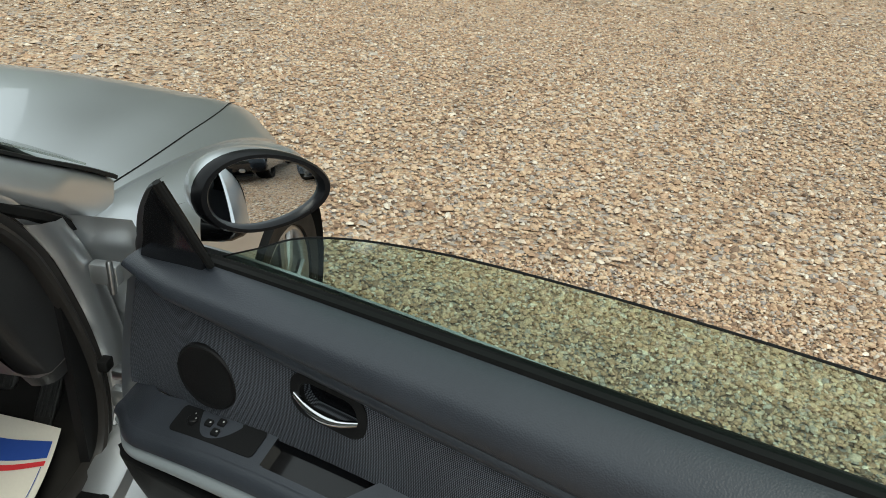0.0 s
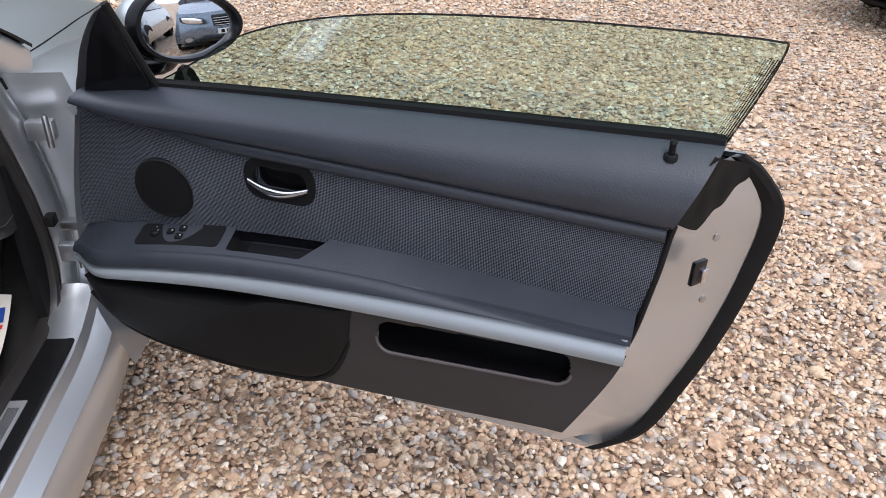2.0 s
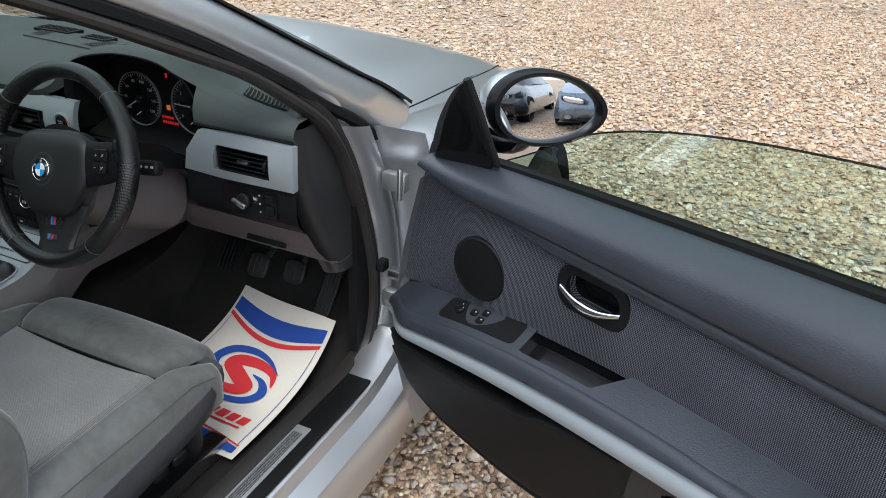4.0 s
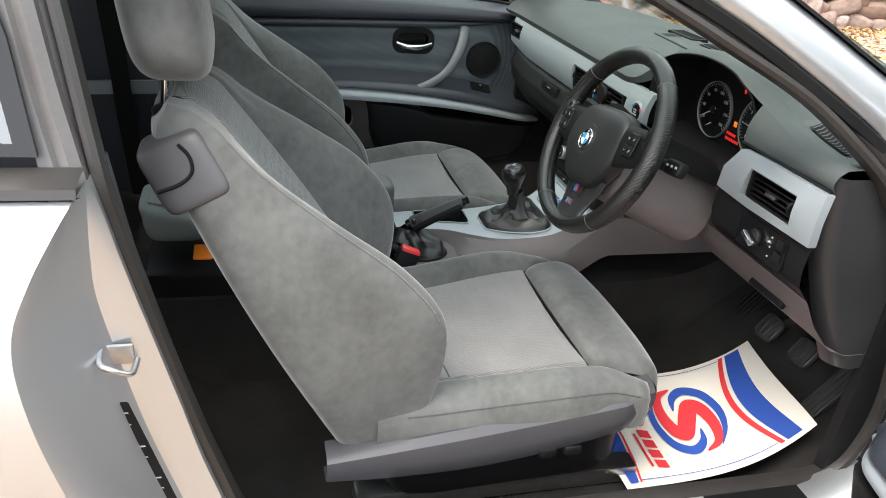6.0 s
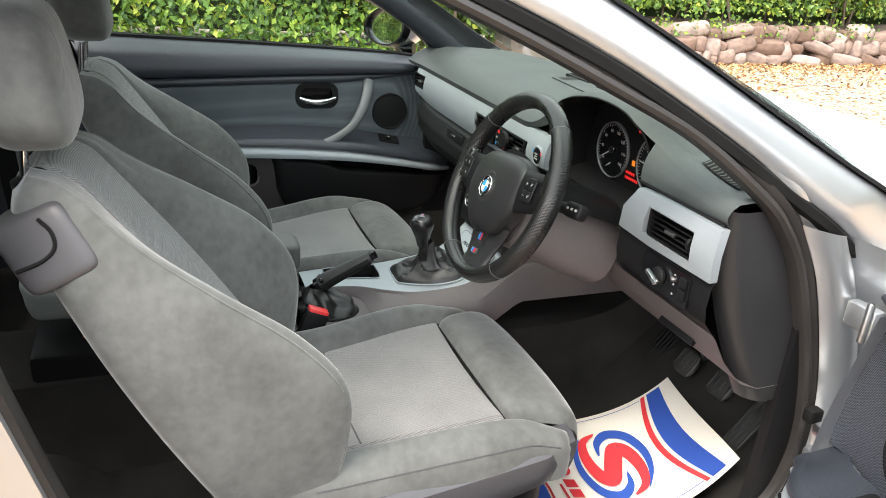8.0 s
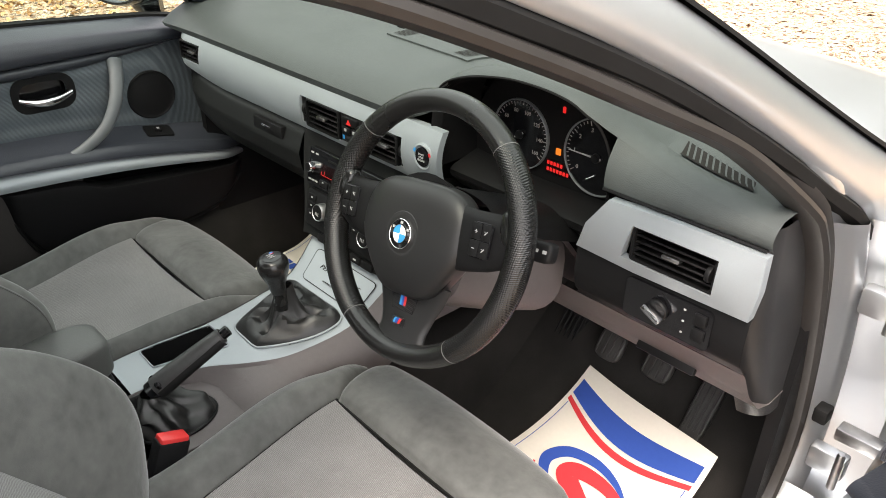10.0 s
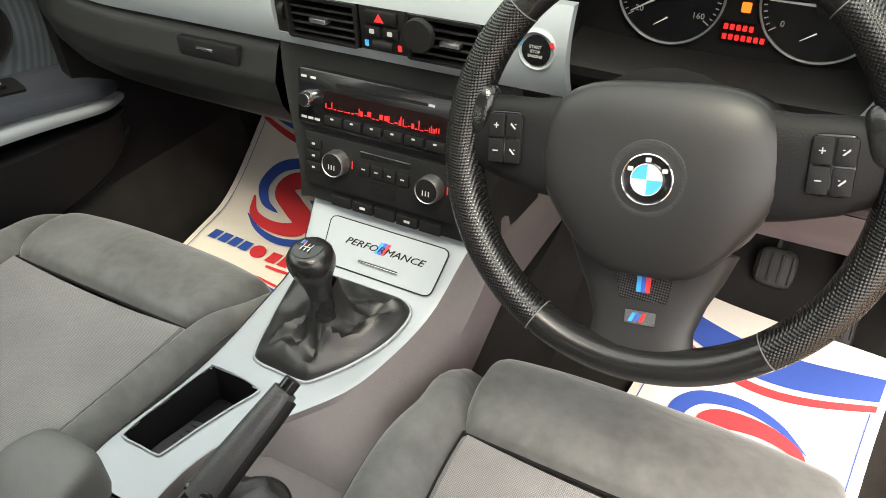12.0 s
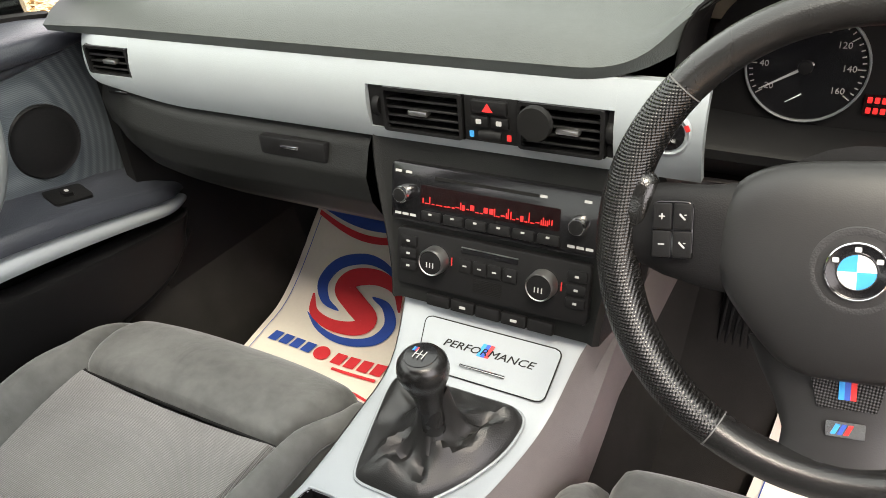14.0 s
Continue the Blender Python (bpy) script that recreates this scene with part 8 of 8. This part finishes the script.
for s in (1, -1):
    q = thing("rear_side_trim", "dark rear side trim panel with a silver strip", "car trim panel")
    part("panel", grid(lambda u, v, s=s: V(s * (0.685 - 0.05 * u * (1 - v) - 0.03 * math.sin(v * math.pi) * u), -0.735 - 0.85 * u + 0.10 * (1 - v), 0.36 + 0.62 * v), 16, 12, thick=(0.02 * s, 0, 0)), PADDED, q, "dark vinyl panel")
    part("trim_strip", grid(lambda u, v, s=s: V(s * (0.655 - 0.05 * u), -0.75 - 0.50 * u, 0.698 - 0.036 * v - 0.004 * u), 12, 3, thick=(0.012 * s, 0, 0)), TRIM, q, "silver trim strip")
    part("top_roll", tube([V(s * 0.655, -0.83, 0.965), V(s * 0.655, -1.1, 0.985), V(s * 0.64, -1.5, 1.0)], 0.030, 12, flat=1.3), SOFT, q, "dark top roll")
    # seat belt hanging at the pillar
    belt = thing("seat_belt", "black webbing seat belt at the centre pillar", "seat belt")
    part("webbing", loft([[V(s * (x - 0.004 * k), y + 0.023 * w, z) for w in (-1, 1)] for k in (0, 1) for x, y, z in ((0.60, -0.93, 1.12), (0.62, -0.91, 0.90), (0.645, -0.90, 0.60), (0.65, -0.88, 0.36))]), RUBBER, belt)
    part("belt_guide", box(s * 0.612 - 0.014, s * 0.612 + 0.014, -0.965, -0.895, 1.10, 1.15, 0.006), HARD, belt)
    part("pillar_trim", grid(lambda u, v, s=s: V(s * (0.700 - 0.42 * max(0, 0.36 + 0.88 * v - 0.95) - 0.012), -0.70 - 0.16 * u - 0.09 * smoothstep(0, 1, v), 0.40 + 0.87 * v), 4, 14, thick=(0.012 * s, 0, 0)), HARD, belt, "black pillar trim")


# ---- pedals and paper floor mats ----
PEDALRUBBER = material("worn_pedal_rubber", (0.035, 0.034, 0.032), 0.55, var=0.5, scale=60, fine=500)


def pedal(name, x, y, z, w, h, lean, label, ribs):
    p = thing("pedal", label, "pedal", "pedals")
    m = Matrix.Translation((x, y, z)) @ Matrix.Rotation(radians(-lean), 4, "X")
    skin = PEDALRUBBER
    pd = part("pedal_pad", blob(lambda a, b, c: m @ V(a * w / 2, b * 0.009, c * h / 2), 8, 3.4 if h < 0.1 else 6), skin, p)
    for k in range(ribs):
        a = -w / 2 + w * (k + 0.5) / ribs
        part("rib", box(a - 0.002, a + 0.002, -0.0115, -0.006, -h * 0.36, h * 0.36, 0.001, 1, m=m), skin, pd)
    part("pedal_arm", tube([m @ V(0, 0.006, 0.0), m @ V(0, 0.05, 0.06), V(x, y + 0.13, z + 0.24)], 0.009, 8), STEEL, p)


pedal("clutch", 0.338, 0.531, 0.445, 0.058, 0.062, 35, "ribbed black rubber clutch pedal", 4)
pedal("brake", 0.436, 0.545, 0.444, 0.060, 0.062, 35, "ribbed black rubber brake pedal", 4)
pedal("accelerator", 0.543, 0.535, 0.425, 0.044, 0.15, 40, "long ribbed accelerator pedal", 4)
rest = thing("footrest", "ribbed black footrest beside the clutch", "footrest")
fr = part("rest_plate", box(-0.030, 0.030, -0.008, 0.008, -0.09, 0.09, 0.006, m=Matrix.Translation((0.225, 0.57, 0.440)) @ Matrix.Rotation(radians(-40), 4, "X")), RUBBER, rest)
for k in range(5):
    part("rib", box(-0.026 + k * 0.011, -0.020 + k * 0.011, -0.011, -0.006, -0.08, 0.08, 0.002, 1, m=Matrix.Translation((0.225, 0.57, 0.440)) @ Matrix.Rotation(radians(-40), 4, "X")), RUBBER, fr)


def paper_mat(corner, label):
    """A printed paper mat laid over the footwell carpet. corner(u, v): u across, v from rear to front."""
    mat = thing("paper_floor_mat", label, "floor mat", "paper floor mats")
    sheet = part("sheet", grid(lambda u, v: corner(u, v, 0), 24, 30, thick=(0, 0, -0.0012)), PAPER, mat, "cream paper sheet")

    def printed(name, outline, m, lab="", lift=0.0035):
        """Cut an outline in sheet units into small faces that follow the paper."""
        b = bmesh.new()
        f = b.faces.new([b.verts.new((u, v, 0)) for u, v in outline])
        bmesh.ops.triangulate(b, faces=[f])
        for axis in (0, 1):
            for k in range(1, 24):
                n = [0, 0, 0]
                n[axis] = 1
                bmesh.ops.bisect_plane(b, geom=b.verts[:] + b.edges[:] + b.faces[:], plane_co=[k / 24 * n[0], k / 24 * n[1], 0], plane_no=n)
        for v in b.verts:
            v.co = corner(v.co.x, v.co.y, lift)
        return part(name, b, m, sheet, lab)

    def ring(c, r0, r1, a0, a1, taper, n=28):
        out, inn = [], []
        for k in range(n + 1):
            t = k / n
            a = radians(a0 + (a1 - a0) * t)
            wdt = (r1 - r0) * (math.sin(math.pi * t) ** 0.6 if taper else 1)
            out.append((c[0] + r1 * math.cos(a) * 1.32, c[1] + r1 * math.sin(a)))
            inn.append((c[0] + (r1 - wdt) * math.cos(a) * 1.32, c[1] + (r1 - wdt) * math.sin(a)))
        return out + inn[::-1][1 if taper else 0:(-1 if taper else None)]
    c = (0.50, 0.535)
    k = 0.212
    def stroke(name, pts, wide, m, lab, lift):
        """A tapering stroke along a curve, in swirl units."""
        sp = catmull([V(x, y, 0) for x, y in pts], 49)
        rows = []
        for i, p in enumerate(sp):
            t = (sp[min(48, i + 1)] - sp[max(0, i - 1)]).normalized()
            h = V(-t.y, t.x, 0) * (0.006 + wide * math.sin(math.pi * min(1, max(0, i / 48)) ** 0.85) ** 0.8)
            rows.append([corner(c[0] + (p + h * q).x * k * 1.45, c[1] + (p + h * q).y * k * 0.86, lift) for q in (-1, -0.5, 0, 0.5, 1)])
        b = bmesh.new()
        loft(rows, b)
        part(name, b, m, sheet, lab)
    for sg in (1, -1):
        stroke("blue_swirl", [(sg * x, sg * y) for x, y in ((-0.30, -0.24), (-0.68, -0.08), (-0.88, 0.32), (-0.66, 0.78), (-0.10, 0.98), (0.45, 0.86), (0.92, 0.50))], 0.125, BLUE, "blue crescent swirl", 0.0035)
    spine = catmull([V(0.98, 0.02, 0), V(0.78, 0.46, 0), V(0.30, 0.64, 0), V(-0.22, 0.55, 0), V(-0.36, 0.28, 0), V(0.0, 0.0, 0), V(0.36, -0.28, 0), V(0.22, -0.55, 0), V(-0.30, -0.64, 0), V(-0.78, -0.46, 0), V(-0.98, -0.02, 0)], 61)
    lo, hi = [], []
    for i, p in enumerate(spine):
        t = (spine[min(60, i + 1)] - spine[max(0, i - 1)]).normalized()
        n = V(-t.y, t.x, 0) * (0.02 + 0.215 * math.sin(math.pi * i / 60) ** 0.85)
        lo.append(p + n)
        hi.append(p - n)
    b = bmesh.new()
    loft([[corner(c[0] + (a.x + (d.x - a.x) * q / 4) * k * 1.45, c[1] + (a.y + (d.y - a.y) * q / 4) * k * 0.86, 0.0042) for q in range(5)] for a, d in zip(lo, hi)], b)
    part("red_swirl", b, RED, sheet, "red S-shaped swirl")
    # band across the front, with the thin red line below it
    def band(v0, v1, sag, sag2):
        n = 20
        return [(0.03 + 0.94 * i / n, v0 - sag * math.sin(math.pi * i / n)) for i in range(n + 1)] + [(0.97 - 0.94 * i / n, v1 - sag2 * math.sin(math.pi * i / n)) for i in range(n + 1)]
    printed("blue_band", band(0.880, 0.945, 0.058, 0.030), BLUE, "blue band")
    printed("red_band", band(0.848, 0.868, 0.074, 0.066), RED, "thin red band")
    printed("blue_corner", [(0.60, 0.03), (0.97, 0.03), (0.97, 0.075), (0.80, 0.105), (0.60, 0.12), (0.40, 0.11), (0.22, 0.08), (0.03, 0.075), (0.03, 0.03)], BLUE, "blue band")
    printed("red_line", [(0.03, 0.085), (0.22, 0.09), (0.40, 0.12), (0.60, 0.13), (0.80, 0.115), (0.97, 0.085), (0.97, 0.095), (0.80, 0.127), (0.60, 0.142), (0.40, 0.132), (0.22, 0.102), (0.03, 0.097)], RED)
    # brand word drawn as plain bars
    for j in range(4):
        printed("blue_word_bar", [(0.11 + j * 0.076, 0.238), (0.17 + j * 0.076, 0.238), (0.185 + j * 0.076, 0.294), (0.125 + j * 0.076, 0.294)], BLUE)
    printed("red_word_mark", ring((0.47, 0.262), 0.018, 0.038, 0, 350, False), RED)
    for j in range(4):
        printed("red_word_bar", [(0.545 + j * 0.086, 0.230), (0.612 + j * 0.086, 0.230), (0.628 + j * 0.086, 0.290), (0.561 + j * 0.086, 0.290)], RED)
    printed("red_small_bar", [(0.58, 0.198), (0.86, 0.198), (0.86, 0.212), (0.58, 0.212)], RED)
    # thin printed border
    for u0, u1, v0, v1 in ((0.045, 0.050, 0.10, 0.84), (0.950, 0.955, 0.10, 0.84)):
        printed("border_line", [(u0, v0), (u1, v0), (u1, v1), (u0, v1)], BLUE)
    return mat


def driver_mat(u, v, lift):
    x = 0.262 + 0.338 * u + v * (0.051 - 0.029 * u)
    y = 0.085 + v * (0.420 - 0.065 * u)
    z = 0.290 + 0.105 * v ** 4 + 0.02 * u * v + 0.004 * math.sin(u * 5 + v * 3)
    return V(x, y, z + lift)


def passenger_mat(u, v, lift):
    x = -0.610 + 0.345 * u - 0.09 * v
    y = 0.235 + 0.50 * v
    z = floor_z(-0.43, y) + 0.024 + 0.004 * math.sin(u * 6 + v * 4)
    return V(x, y, z + lift)


paper_mat(driver_mat, "cream paper mat with red and blue print in the driver's footwell")
paper_mat(passenger_mat, "cream paper mat with red and blue print in the passenger footwell")


# ---- other cars parked on the gravel ----
def parked_car(label, paint, place, tall):
    """A parked car, nose along its own -y: body, cabin glass, lights, grille, plate and wheels."""
    c = thing("parked_car", label, "car", "parked cars")
    half = 0.88

    def body(u, v):
        # u along from nose to tail, v round the section from sill to sill
        y = 4.4 * u
        nose, tail = smoothstep(0.0, 0.10, u), 1 - smoothstep(0.95, 1.0, u)
        deck = 0.70 + 0.22 * smoothstep(0.0, 0.26, u) + 0.06 * smoothstep(0.3, 0.9, u) + tall * 0.12
        w = half * (0.84 + 0.16 * smoothstep(0.0, 0.12, u)) * (0.92 + 0.08 * tail)
        t = abs(2 * v - 1)
        s = -1 if v < 0.5 else 1
        if t < 0.55:
            q = t / 0.55
            x, z = w * (0.86 * q), deck - 0.05 * q ** 3
        else:
            q = (t - 0.55) / 0.45
            x, z = w * (0.86 + 0.14 * math.sin(q * math.pi * 0.6)), deck - 0.05 - (deck - 0.05 - 0.24) * q
        y0 = (0.20 * (x / half) ** 2 + 0.05 * ((z - 0.5) / 0.3) ** 2) * (1 - nose)
        return V(s * x, y + y0, z)
    part("body", grid(body, 44, 44), paint, c, "painted body")
    part("nose", loft([[V(x, 0.20 * (x / half) ** 2 + d, z) for x in [-half * 0.84 + half * 1.68 * k / 20 for k in range(21)]] for z, d in ((0.20, 0.10), (0.26, 0.02), (0.40, -0.03), (0.52, -0.02), (0.60, 0.0), (0.70 + tall * 0.12, 0.06))]), paint, c, "painted bumper")
    part("lower_intake", box(-0.50, 0.50, 0.0, 0.06, 0.235, 0.335, 0.02, m=Matrix.Translation((0, -0.035, 0))), GLOSS, c, "black lower intake")
    part("splitter", loft([[V(x, 0.20 * (x / half) ** 2 + d, z) for x in [-0.74 + 1.48 * k / 16 for k in range(17)]] for z, d in ((0.175, 0.10), (0.18, -0.03), (0.21, -0.045), (0.235, 0.0))]), HARD, c, "black bumper lip")
    g = part("grille", box(-0.30, 0.30, -0.03, 0.05, 0.52, 0.68 + tall * 0.1, 0.03), GLOSS, c, "black grille with bright bars")
    for k in range(4):
        z = 0.545 + k * (0.032 + tall * 0.02)
        part("grille_bar", box(-0.285, 0.285, -0.045, -0.02, z, z + 0.014, 0.004), CHROME, g)
    part("grille_badge", turned([(0.055, 0.0), (0.05, 0.012), (0.0, 0.014)], V(0, -0.045, 0.60 + tall * 0.05), (0, -1, 0), 24), CHROME, g)
    plate_ = part("number_plate", box(-0.26, 0.26, -0.062, -0.05, 0.365, 0.475, 0.004), WHITE, c, "white number plate with dark bars")
    for k in range(7):
        x = -0.215 + k * 0.066 + (0.018 if k > 3 else 0)
        part("plate_bar", box(x - 0.021, x + 0.021, -0.0645, -0.0615, 0.385, 0.455, 0.001), GLOSS, plate_)
    for s in (1, -1):
        lamp = part("headlamp", blob(lambda a, b, d: V(s * (0.56 + 0.16 * a), 0.115 + 0.07 * b + 0.10 * a, 0.625 + tall * 0.06 + 0.065 * d + 0.02 * a), 8, 4), GLOSS, c, "headlamp")
        part("lens", blob(lambda a, b, d: V(s * (0.55 + 0.145 * a), 0.065 + 0.035 * b + 0.10 * a, 0.625 + tall * 0.06 + 0.055 * d + 0.02 * a), 8, 4), CHROME, lamp, "bright lens")
        part("fog_lamp", turned([(0.05, 0), (0.045, 0.02), (0.0, 0.025)], V(s * 0.62, 0.06, 0.32), (0, -1, 0), 20), STEEL, c)
        for y in (0.82, 3.42):
            w = part("wheel", turned([(0.20, -0.02), (0.19, 0.03), (0.05, 0.05), (0.0, 0.05)], V(s * 0.80, y, 0.31), (s, 0, 0), 28), STEEL, c, "alloy wheel")
            part("tyre", turned([(0.20, -0.12), (0.29, -0.12), (0.315, -0.08), (0.315, 0.04), (0.29, 0.075), (0.20, 0.07), (0.20, -0.12)], V(s * 0.80, y, 0.31), (s, 0, 0), 36, caps=False), RUBBER, w, "black tyre")
    rows = []
    for y, w, z in ((1.15, 0.70, 0.90), (1.6, 0.66, 1.16), (1.95, 0.60, 1.36), (2.6, 0.58, 1.42), (3.3, 0.58, 1.38), (3.9, 0.62, 1.15), (4.2, 0.66, 0.98)):
        z += tall * 0.2 * smoothstep(1.1, 2.0, y)
        rows.append([V(x, y, q) for x, q in ((-0.80, 0.90 + tall * 0.12), (-w - 0.03, z - 0.06), (-w, z - 0.015), (0, z + 0.02), (w, z - 0.015), (w + 0.03, z - 0.06), (0.80, 0.90 + tall * 0.12))])
    part("cabin", loft(rows), GLOSS, c, "dark cabin glass")
    part("roof", loft([[p + V(0, 0, 0.012) for p in r[2:5]] for r in rows[2:5]]), paint, c, "painted roof")
    c.matrix_basis = place
    return c


BLACKPAINT = material("black_car_paint", (0.012, 0.012, 0.014), 0.22, metal=0.2, var=0.05, coat=0.8)
BLUEGREY = material("blue_grey_car_paint", (0.20, 0.24, 0.29), 0.28, metal=0.6, var=0.04, coat=0.7)
parked_car("black car parked nose-on at the edge of the gravel", BLACKPAINT, pose(5.06, 3.76, 0, 0, 0, -62), 0.0)
parked_car("blue-grey car with a chrome-barred grille parked on gravel", BLUEGREY, pose(5.2, 0.2, 0, 0, 0, -92), 1.0)
parked_car("dark blue-black car parked side-on on the gravel", BLACKPAINT, pose(5.6, -2.05, 0, 0, 0, -96), 0.0)
